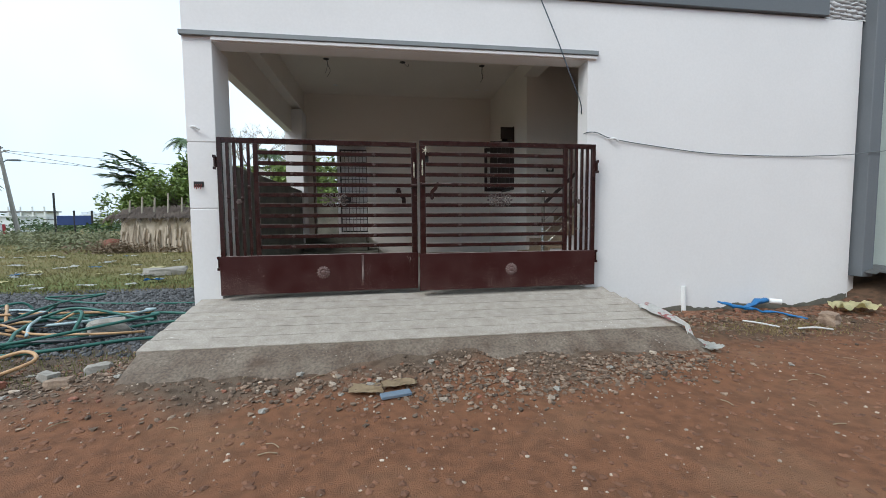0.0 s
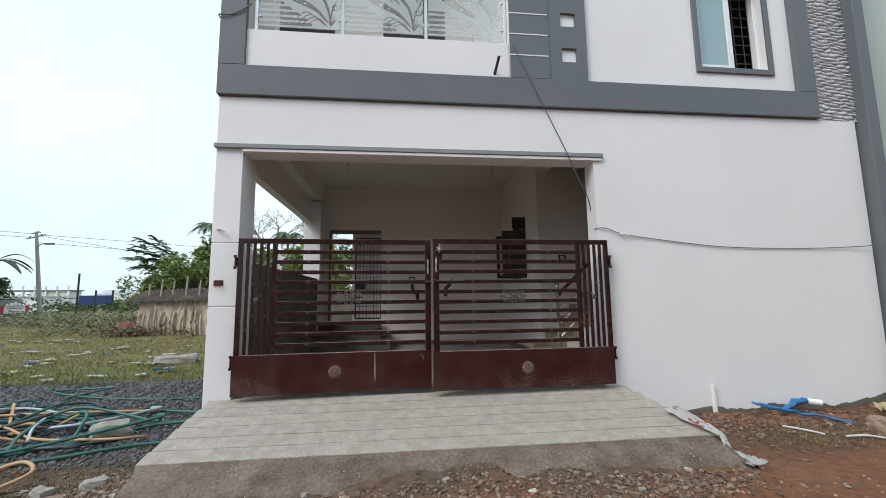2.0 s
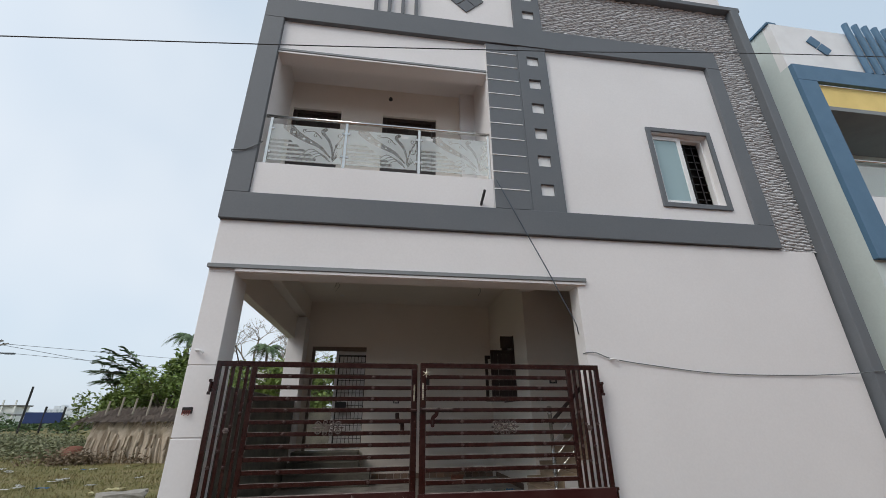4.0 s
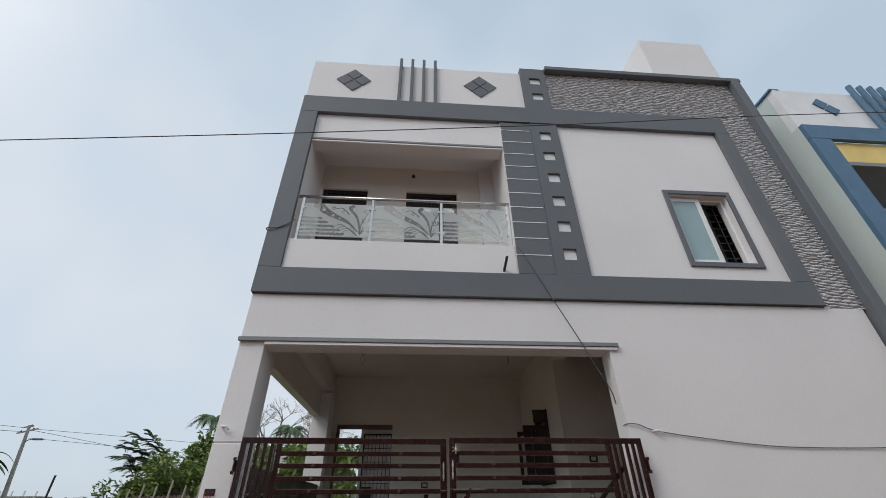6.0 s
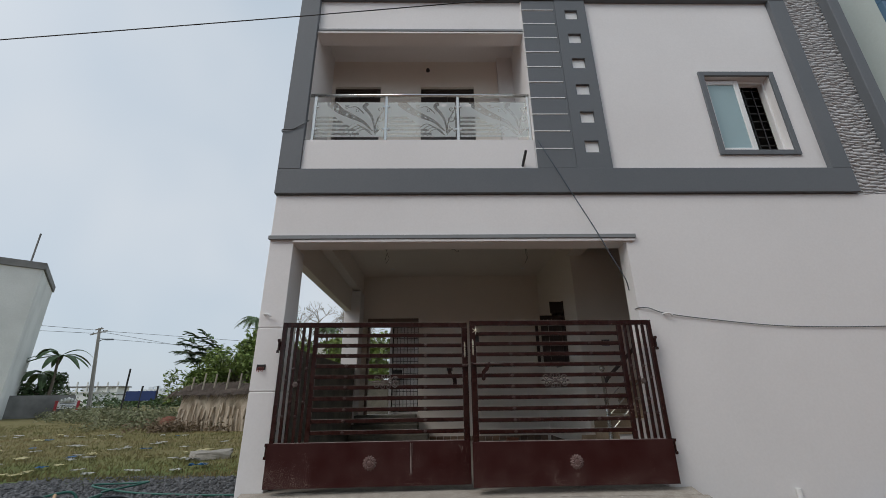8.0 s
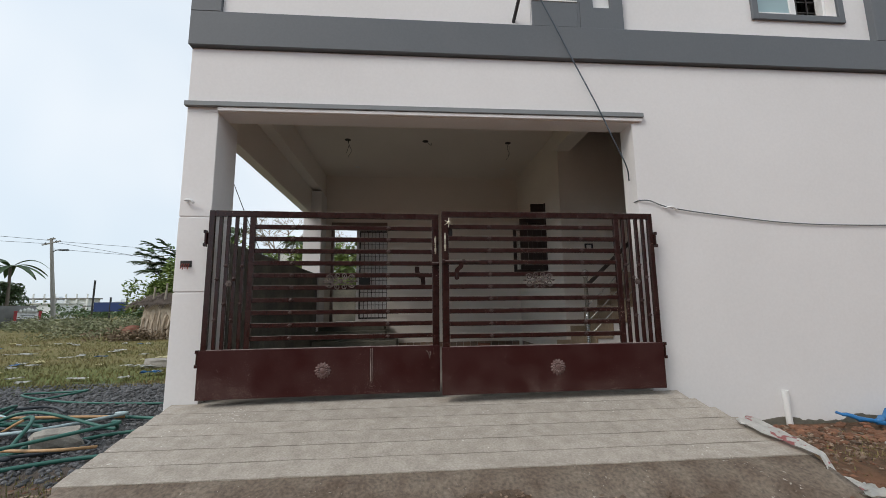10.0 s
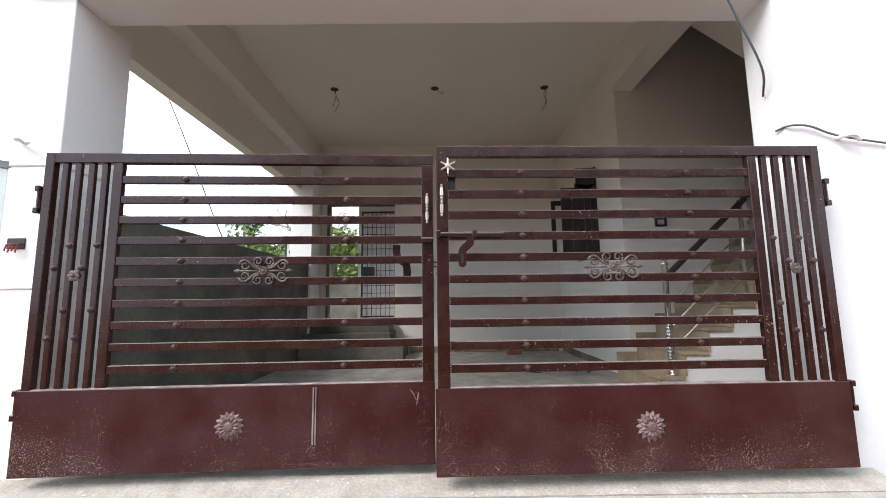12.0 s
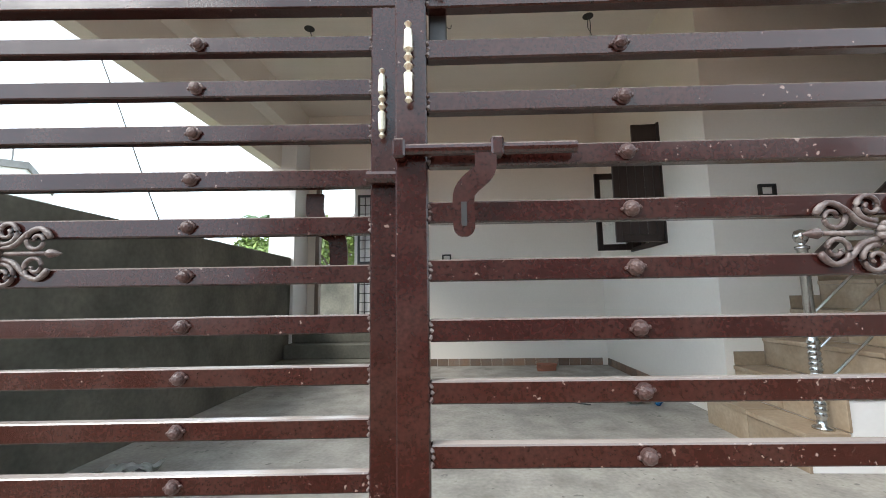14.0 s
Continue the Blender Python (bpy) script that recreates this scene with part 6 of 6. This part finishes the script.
add_tube(bm, smooth_path([(0, 0, -0.1), (0.1, 0, 1.6), (0.0, 0, 3.2)], 5), 0.10, 7, taper=0.6)
vs, fs = [], []


def pinnate(p, d, ln):
    """One compound leaf: a rib with paired oval leaflets that droop towards the tip."""
    s0 = d.cross(Vector((0, 0, 1))).normalized()
    for i in range(9):
        t = (i + 1) / 9
        c = p + d * (ln * t) + Vector((0, 0, -0.30 * ln * t * t))
        for sg in (-1, 1):
            a = (s0 * sg * 0.85 + d * 0.55 + Vector((0, 0, -0.18))).normalized() * (0.34 * ln * (1.1 - 0.5 * t))
            w = d * (0.075 * ln + 0.045)
            i0 = len(vs)
            vs.extend([tuple(c), tuple(c + a * 0.55 + w), tuple(c + a), tuple(c + a * 0.55 - w)])
            fs.append((i0, i0 + 1, i0 + 2, i0 + 3))


for k in range(12):
    side = 1 if k % 5 == 4 else -1
    reach = rnd.uniform(1.6, 3.3) if side < 0 else rnd.uniform(1.2, 2.2)
    z0 = 2.5 + 0.05 * k
    end = Vector((side * reach, rnd.uniform(-1.2, 1.0), 3.3 + 2.2 * (k % 5) / 4 + rnd.uniform(-0.2, 0.3)))
    path = smooth_path([(0.05, 0, z0), tuple(Vector((0.05, 0, z0)).lerp(end, 0.5) + Vector((0, 0, 0.25))), tuple(end)], 8)
    add_tube(bm, path, 0.036, 5, taper=0.3)
    for i in range(5, len(path)):
        d = (path[i] - path[i - 1]).normalized()
        for sg in (-1, 1):
            out = (d * rnd.uniform(0.2, 0.8) + Vector((rnd.uniform(-0.3, 0.3), sg * rnd.uniform(0.5, 1.0), rnd.uniform(-0.25, 0.35)))).normalized()
            pinnate(path[i], out, rnd.uniform(0.4, 0.65))
    pinnate(path[-1], d, 0.6)
part("trunk", bm, BARK, pt, soft=True)
me = bpy.data.meshes.new("crown")
me.from_pydata(vs, [], fs)
me.materials.append(LEAFD)
new("crown", me).parent = pt


def frond_crown(n, length, wide, droop, leaflet, mat, solid_leaf=False):
    """Arching fronds: leaflets on both sides of a rib, or one broad blade."""
    vs, fs = [], []
    for k in range(n):
        a = 2 * math.pi * k / n + rnd.uniform(-0.25, 0.25)
        up = rnd.uniform(0.2, 1.1)
        d = Vector((math.cos(a), math.sin(a), 0))
        s = Vector((-math.sin(a), math.cos(a), 0))
        pts = [d * (length * t) * (1 - 0.15 * up) + Vector((0, 0, length * (up * t - (droop + 0.5 * up) * t * t))) for t in [i / 14 for i in range(15)]]
        for i in range(14):
            p, q = pts[i], pts[i + 1]
            t = (i + 0.5) / 14
            if solid_leaf:
                w0, w1 = [wide * math.sin(math.pi * min(1, 0.06 + 0.94 * u)) ** 0.7 if u > 0.12 else 0.03 for u in (i / 14, (i + 1) / 14)]
                for sg in (-1, 1):
                    i0 = len(vs)
                    sag = Vector((0, 0, -0.25))
                    vs += [tuple(p), tuple(p + sg * s * w0 + sag * w0), tuple(q + sg * s * w1 + sag * w1), tuple(q)]
                    fs.append((i0, i0 + 1, i0 + 2, i0 + 3))
            elif t > 0.12:
                for sg in (-1, 1):
                    for u in (0, 0.5):
                        c = p.lerp(q, u)
                        L0 = leaflet * math.sin(math.pi * min(1, 0.2 + 0.75 * t))
                        e = c + (sg * s * 0.8 + d * 0.5 + Vector((0, 0, -0.55))).normalized() * L0
                        w = (q - p).normalized() * 0.035
                        i0 = len(vs)
                        vs += [tuple(c - w), tuple(c + w), tuple(e)]
                        fs.append((i0, i0 + 1, i0 + 2))
    me = bpy.data.meshes.new("crown")
    me.from_pydata(vs, [], fs)
    me.materials.append(mat)
    return me


def palm(name, at, h, me, mat_label, tr):
    t = thing(name, at, mat_label, "tree")
    bm = bmesh.new()
    add_tube(bm, smooth_path([(0, 0, -0.1), (0.12, 0, h * 0.5), (0, 0, h)], 6), tr, 9, taper=0.6)
    part("trunk", bm, BARK, t, soft=True)
    cr = new("crown", me)
    cr.parent = t
    cr.matrix_basis = pose(0, 0, h)
    return t


palm("coconut_palm", (-13.5, 30.5, 0), 6.9, frond_crown(20, 1.7, 0, 0.7, 0.5, LEAFD), "coconut palm with arching fronds behind the trees", 0.15)
palm("coconut_palm", (-8.2, 30.5, 0), 6.2, frond_crown(18, 1.6, 0, 0.7, 0.5, LEAFD), "coconut palm with arching fronds behind the trees", 0.15)
palm("banana_plant", (-33.8, 37.6, 0), 5.0, frond_crown(12, 3.0, 0.28, 0.55, 0, LEAFD, True), "banana plant with broad drooping leaves behind the wall", 0.15)
tree("leafy_bush", (-35.0, 38.2, 0), 3.5, 2.1, 20, 120, 0.16, LEAFD, "dark green bush at the foot of the banana plants", low=0.3)
palm("banana_plant", (-35.6, 38.4, 0), 3.6, frond_crown(9, 2.3, 0.32, 0.8, 0, LEAFD, True), "smaller banana plant behind the wall", 0.2)

# bare tree
bt = thing("bare_tree", (-11.0, 40, 0), "leafless grey tree with fine spreading twigs", "tree")
bm = bmesh.new()


def limb(p, d, r, n):
    q = p + d
    add_tube(bm, [tuple(p), tuple((p + q) / 2 + Vector((rnd.uniform(-1, 1), rnd.uniform(-1, 1), 0)) * d.length * 0.06), tuple(q)], r, 4, taper=0.65)
    if n:
        for _ in range(3):
            e = Vector((rnd.gauss(0, 0.55), rnd.gauss(0, 0.55), rnd.gauss(0.04, 0.30)))
            limb(q, (d.normalized() + e).normalized() * d.length * rnd.uniform(0.66, 0.80), r * 0.60, n - 1)


limb(Vector((0, 0, -0.1)), Vector((0.1, 0, 3.3)), 0.26, 6)
tips = [v.co.copy() for v in bm.verts if v.co.z > 5.5]
part("trunk", bm, material("pale_twigs", (0.26, 0.22, 0.18), 0.9, vary=0.15), bt)
vs, fs = [], []
for p in rnd.sample(tips, 520):
    leaves(vs, fs, p, 3, 0.22, 0.06)
me = bpy.data.meshes.new("sparse_leaves")
me.from_pydata(vs, [], fs)
me.materials.append(SCRUB)
new("sparse_leaves", me).parent = bt

# scrub in front of the hut and along the far edge of the field
pl_v, pl_f = [], []
for _ in range(190):
    t = rnd.random()
    x, y = -13.5 - 19 * t + rnd.uniform(-2, 2), 23 + 15 * t + rnd.uniform(-3, 4)
    r = rnd.uniform(0.3, 0.85)
    leaves(pl_v, pl_f, Vector((x, y, ground_height(x, y) + r * 0.45)), 110, r, 0.085, 0.45)
for _ in range(40):
    x, y = rnd.uniform(-16, -9), rnd.uniform(18.6, 22.5)
    if x > -12.2 and y > 19.3:
        continue
    r = rnd.uniform(0.2, 0.5)
    leaves(pl_v, pl_f, Vector((x, y, ground_height(x, y) + r * 0.4)), 60, r, 0.06, 0.5)
me = bpy.data.meshes.new("scrub")
me.from_pydata(pl_v, [], pl_f)
me.materials.append(SCRUB)
tagged(new("scrub", me), "low dry green scrub along the edge of the plot", "scrub", kind="stuff")
pl_v, pl_f = [], []
for _ in range(170):
    x, y = rnd.uniform(-95, 12), rnd.uniform(55, 95)
    r = rnd.uniform(1.0, 2.2)
    leaves(pl_v, pl_f, Vector((x, y, r * 0.5)), 90, r, 0.35, 0.6)
me = bpy.data.meshes.new("far_trees")
me.from_pydata(pl_v, [], pl_f)
me.materials.append(LEAFD)
tagged(new("far_trees", me), "distant dark green bushes and trees", "trees", kind="stuff")

# ---- thatched mud hut ----
MUD = material("cracked_mud_wall", (0.50, 0.42, 0.33), 0.95, vary=0.15, scale=3, grain=25, bump=0.4, second=(0.33, 0.26, 0.19), amount=0.7)
THATCH = material("old_dark_thatch", (0.075, 0.055, 0.045), 0.95, vary=0.3, scale=5, grain=30, bump=0.5, second=(0.16, 0.125, 0.095), amount=0.6)
WOODP = material("weathered_post", (0.36, 0.32, 0.26), 0.9, vary=0.2, scale=6)
hut = thing("mud_hut", (-11.7, 19.4, 0), "low mud-walled hut with dark thatched roof", "hut", rz=-14)
bm = bmesh.new()
nx, nz = 90, 16
rows = []
for j in range(nz + 1):
    row = []
    for i in range(nx + 1):
        x, z = 0.3 + 6.0 * i / nx, -0.1 + 1.65 * j / nz
        rib = 0.17 * abs(math.sin(x * 6.4 + 1.6 * noise.noise((x, z * 0.9, 1)))) ** 0.6 if z < 1.15 + 0.2 * noise.noise((x * 1.3, 0, 9)) else 0.10 + 0.05 * noise.noise((x * 3, z * 4, 2))
        row.append(bm.verts.new((x, -rib + 0.06 * noise.noise((x * 2, z * 2, 4)), z + 0.05 * noise.noise((x * 1.5, 0, 2)) * (j / nz))))
    rows.append(row)
for ra, rb in zip(rows, rows[1:]):
    for i in range(nx):
        bm.faces.new((ra[i], ra[i + 1], rb[i + 1], rb[i]))
add_box(bm, 0.3, 0.1, -0.1, 6.3, 2.6, 1.5)
part("wall", bm, MUD, hut, "cracked ribbed mud wall", soft=True)
for k in range(24):
    x = 0.45 + 0.245 * k + rnd.uniform(-0.07, 0.07)
    top = 1.05 + 0.22 * noise.noise((x * 1.3, 0, 9)) + rnd.uniform(-0.12, 0.12)
    bm = bmesh.new()
    add_tube(bm, smooth_path([(x + rnd.uniform(-0.06, 0.06), -0.17, -0.08), (x + rnd.uniform(-0.05, 0.05), -0.24, top * 0.5), (x + rnd.uniform(-0.06, 0.06), -0.19, top)], 4), rnd.uniform(0.035, 0.07), 6, taper=0.8)
    part("stick", bm, MUD, hut, soft=True)
bm = bmesh.new()
for _ in range(1500):
    x, t = rnd.uniform(-0.35, 6.5), rnd.random()
    y0, z0 = -0.30 + 1.5 * t, 1.55 + 0.52 * t + 0.06 * noise.noise((x * 2, t * 3, 0))
    ln = rnd.uniform(0.25, 0.5)
    p = Vector((x, y0, z0 + rnd.uniform(-0.03, 0.06)))
    q = p + Vector((rnd.uniform(-0.22, 0.22), -ln * 0.7, -ln * rnd.uniform(0.2, 0.9)))
    w0 = Vector((rnd.uniform(0.012, 0.04), 0, 0.004))
    bm.faces.new([bm.verts.new(v) for v in (p - w0, p + w0, q + w0 * 0.4, q - w0 * 0.4)])
v = [bm.verts.new(c) for c in ((-0.3, -0.30, 1.50), (6.5, -0.30, 1.50), (6.5, 1.2, 2.0), (-0.1, 1.2, 2.0), (6.5, 2.9, 1.46), (-0.3, 2.9, 1.46))]
for f in ((0, 1, 2, 3), (3, 2, 4, 5), (0, 3, 5), (1, 4, 2)):
    bm.faces.new([v[i] for i in f])
part("thatch", bm, THATCH, hut, "ragged dark thatch")
for k, (x, h) in enumerate(((0.1, 1.75), (0.35, 2.3), (0.95, 2.45), (1.55, 2.4), (2.2, 2.6), (2.85, 2.4), (3.5, 2.65), (4.2, 2.5), (5.0, 2.6))):
    bm = bmesh.new()
    add_rod(bm, (x, -0.12 if k == 0 else 0.3, -0.05 if k == 0 else 1.7), (x + 0.05, 0.3, h), 0.045, 0.035, 7)
    part("post", bm, WOODP, hut, "weathered wooden post")
ob = solid("clay_mound", lump(0.45, 0.8, 3, 0.25, 91), material("rusty_red_clay", (0.20, 0.080, 0.052), 0.85, vary=0.15, scale=3), "rounded rusty red clay mound beside the hut", "mound", soft=True)
ob.matrix_basis = pose(-12.25, 20.0, 0.28)
# dry brushwood before the hut
DRY = material("dry_brown_brush", (0.20, 0.145, 0.095), 0.9, vary=0.2, scale=4, bump=0, per=0.3)
vs, fs = [], []
for k in range(26):
    x, y = rnd.gauss(-10.9, 0.9), rnd.gauss(18.5, 0.35)
    leaves(vs, fs, Vector((x, y, ground_height(x, y) + 0.18)), 60, rnd.uniform(0.25, 0.5), 0.07, 0.5)
me = bpy.data.meshes.new("brushwood")
me.from_pydata(vs, [], fs)
me.materials.append(DRY)
tagged(new("brushwood", me), "dry brown brushwood heaped before the mud hut", "brushwood", kind="stuff")

# ---- far side of the field ----
CONCP = material("concrete_pole", (0.36, 0.34, 0.31), 0.9, vary=0.1, scale=3)
pole = thing("utility_pole", (-33.0, 40.3, 0), "tall concrete utility pole with crossarm and street lamp", "utility pole")
bm = bmesh.new()
add_box(bm, 0.84, -0.13, -0.1, 1.16, 0.13, 0.1)
add_tube(bm, [(1.0, 0, 0), (0.45, 0, 4.0), (-0.1, 0, 8.0)], 0.19, 6, taper=0.6)
part("shaft", bm, CONCP, pole)
part("crossarm", add_box(bmesh.new(), -0.8, -0.05, -0.05, 0.8, 0.05, 0.05, m=pose(-0.06, 0, 7.55, 0, -14, 0)), CONCP, pole)
part("crossarm", add_box(bmesh.new(), -0.35, -0.05, -0.05, 0.35, 0.05, 0.05, m=pose(-0.1, 0, 7.9, 0, -10, 0)), CONCP, pole)
bm = bmesh.new()
add_tube(bm, smooth_path([(0.05, 0, 6.6), (0.4, 0, 6.85), (0.8, 0, 6.9)], 4), 0.04, 6)
add_box(bm, 0.7, -0.12, 6.82, 1.5, 0.12, 6.96, 0.02)
part("street_lamp", bm, GREY, pole, "grey street lamp head on an arm")
for k, (x, z) in enumerate(((-0.75, 8.0), (0.75, 8.2), (0.3, 8.48))):
    bm = bmesh.new()
    lathe(bm, [(0.04, 0), (0.07, 0.06), (0.04, 0.14)], pose(-0.1 + x * 0.6, 0, z - 0.55), 8)
    part("insulator", bm, BLACKIRON, pole)
for k, (a, b) in enumerate((((-32.7, 40.3, 7.6), (-18, 60, 7.0)), ((-32.6, 40.3, 7.7), (8, 70, 9.0)), ((-33.3, 40.3, 7.8), (-60, 30, 11)), ((-33.6, 40.3, 7.5), (-62, 32, 10)), ((-32.9, 40.3, 7.0), (6, 72, 7.4)))):
    m = [(a[i] + b[i]) / 2 for i in range(3)]
    m[2] -= 0.7
    cable("overhead_line", [a, m, b], 0.018, RUBBER, "thin dark power line from the pole", 10)
WALLG = material("stained_grey_wall", (0.25, 0.25, 0.245), 0.9, vary=0.1, scale=0.8, second=(0.13, 0.13, 0.13), amount=0.8)
bm = bmesh.new()
add_box(bm, 0, -0.1, -0.2, 22, 0.1, 1.75, 0.02)
ob = solid("compound_wall", bm, WALLG, "stained grey compound wall along the lane", "wall")
ob.matrix_basis = pose(-30.4, 36.5, 0, 0, 0, 222)
sg = thing("sign_board", (-30.2, 35.6, 0), "white notice board on red and white posts", "sign board", rz=40)
for x in (-1.1, 1.1):
    part("post", boxes((x - 0.14, -0.12, -0.1, x + 0.14, 0.12, 0.95), bevel=0.01), UPVC, sg, "white lower post")
    part("post_top", boxes((x - 0.145, -0.125, 0.95, x + 0.145, 0.125, 2.15), bevel=0.01), RED, sg, "red upper post")
part("board", boxes((-0.96, -0.05, 1.15, 0.96, 0.05, 1.95), bevel=0.01), UPVC, sg)
for k in range(3):
    part("lettering", boxes((-0.75 + 0.1 * k, -0.056, 1.75 - 0.2 * k, 0.75 - 0.12 * k, -0.051, 1.82 - 0.2 * k)), GREY, sg, "unreadable dark lettering")
bm = bmesh.new()
for i in range(5):
    lathe(bm, [(0.22 - 0.03 * abs(i - 2), 0), (0.2 - 0.03 * abs(i - 2), 0.25 + 0.1 * (2 - abs(i - 2))), (0.05, 0.4 + 0.12 * (2 - abs(i - 2)))], pose(-0.7 + 0.35 * i, 0, 1.95), 10)
part("crest", bm, PALEPLASTIC, sg, "pale rounded crest", soft=True)
sg.matrix_basis = sg.matrix_basis @ Matrix.Scale(0.62, 4)

AGED = material("aged_white_building", (0.74, 0.76, 0.74), 0.85, vary=0.04, scale=0.4, grain=12, second=(0.58, 0.60, 0.58), amount=0.7)
wb = thing("white_building", (-30.8, 30.6, 0), "aged white two-storey building with stained parapet", "building", rz=38)
part("wall", boxes((-12, 0, -0.2, 0, 9, 11.0)), AGED, wb)
part("parapet", boxes((-12.1, -0.12, 11.0, 0.12, 9.1, 11.55), bevel=0.03), WALLG, wb, "dark stained parapet")
part("mast", add_rod(bmesh.new(), (-0.9, 0.5, 11.5), (-0.9, 0.5, 14.0), 0.06), WALLG, wb)

# distance haze is mixed into these pale bluish colours
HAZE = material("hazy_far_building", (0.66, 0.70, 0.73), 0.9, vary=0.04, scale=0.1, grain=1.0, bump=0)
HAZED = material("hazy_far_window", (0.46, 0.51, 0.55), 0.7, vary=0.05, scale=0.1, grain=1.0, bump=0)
for k in range(26):
    x = -330 + 12 * k + rnd.uniform(-5, 5)
    y, wd, h = rnd.uniform(280, 360), rnd.uniform(8, 20), rnd.choice((4, 5, 7, 9, 11))
    fb = thing("far_building", (x, y, 0), "pale hazy building on the horizon", "building", "horizon buildings")
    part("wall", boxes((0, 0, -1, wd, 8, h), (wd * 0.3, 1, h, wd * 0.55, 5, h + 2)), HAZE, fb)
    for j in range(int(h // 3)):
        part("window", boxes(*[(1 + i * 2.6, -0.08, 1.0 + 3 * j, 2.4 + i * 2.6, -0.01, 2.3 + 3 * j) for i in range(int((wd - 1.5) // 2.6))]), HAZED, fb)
shed = thing("white_shed", (-68, 78, 0), "white low shed with a flat roof", "shed")
part("wall", boxes((0.5, 0, -0.2, 5.5, 6, 2.6), bevel=0.02), UPVC, shed)
part("roof", boxes((0.2, -0.3, 2.6, 5.8, 6.3, 2.8), bevel=0.02), PALEPLASTIC, shed)
fr = thing("unfinished_building", (-160, 182, 0), "unfinished concrete frame building with open storeys", "building")
for z in (3.2, 6.4):
    part("slab", boxes((0, 0, z, 26, 8, z + 0.5)), WALLG, fr)
for k in range(7):
    part("column", boxes((k * 4.2, 0, -0.2, k * 4.2 + 0.6, 0.6, 3.2), (k * 4.2, 0, 3.7, k * 4.2 + 0.6, 0.6, 6.4)), AGED, fr)
    part("column_stub", boxes((k * 4.2, 0, 6.9, k * 4.2 + 0.4, 0.4, 8.6)), AGED, fr)
part("infill", boxes((12, 0.7, -0.2, 26, 7.9, 3.19), (17, 0.7, 3.71, 25, 7.9, 6.39)), AGED, fr)
tp = thing("blue_tarpaulin_fence", (-44.5, 62, 0), "dark blue tarpaulin screen between poles", "tarpaulin", rz=12)
part("tarpaulin", boxes((0, -0.04, 1.2, 3.8, 0.04, 2.5), bevel=0.01), material("navy_tarpaulin", (0.02, 0.045, 0.16), 0.6, vary=0.1, scale=1.0), tp)
for x in (-0.2, 1.9, 3.9):
    part("pole", add_rod(bmesh.new(), (x, 0.06, -0.1), (x, 0.06, 5.6 if x < 0 else 3.2), 0.12), BLACKIRON, tp)
nb2 = thing("notice_board", (-4.1, 14.5, 0), "pale board in a dark frame beyond the side wall", "board")
part("board", boxes((-0.22, 0, 2.5, 0.25, 0.04, 3.1)), PALEPLASTIC, nb2)
part("frame", boxes((-0.27, -0.02, 0.0, -0.22, 0.06, 3.3), (0.25, -0.02, 0.0, 0.30, 0.06, 3.15), (-0.22, -0.02, 3.1, 0.25, 0.06, 3.16)), DARKWOOD, nb2)
# scraps on the porch floor
sheet("plastic_packing", (1.72, 7.3, 0.43), (0.30, 0.10), 8, PALEPLASTIC, "crumpled plastic packing lying on the porch floor", "packing", 0.03, 21, 16, 9)
for x0, y0, rz, ln in ((1.62, 7.42, 15, 0.34), (1.95, 7.36, -20, 0.22), (1.50, 7.22, -35, 0.2)):
    bm = bmesh.new()
    add_rod(bm, (-ln / 2, 0, 0.432), (ln / 2, 0, 0.434), 0.009, 0.005, 6)
    solid("stick", bm, RUBBER, "dark offcut stick lying on the porch floor", "stick").matrix_basis = pose(x0, y0, 0, 0, 0, rz)
sheet("teal_wrapper", (1.98, 7.2, 0.43), (0.2, 0.07), 10, HOSES["green"], "teal plastic wrapper on the porch floor", "wrapper", 0.03, 25)
sheet("blue_wrapper", (2.14, 7.14, 0.43), (0.14, 0.09), 40, BRIGHTBLUE, "blue plastic wrapper on the porch floor", "wrapper", 0.05, 22)
sheet("plastic_packing", (-1.35, 5.75, 0.43), (0.28, 0.16), 10, PALEPLASTIC, "grey crumpled plastic beside the low wall", "packing", 0.05, 23)
chunk((1.55, 8.85, 0.46), (0.24, 0.12, 0.10), 10, BRICK, "brick_fragment", "red brick lying on the porch floor", "brick")
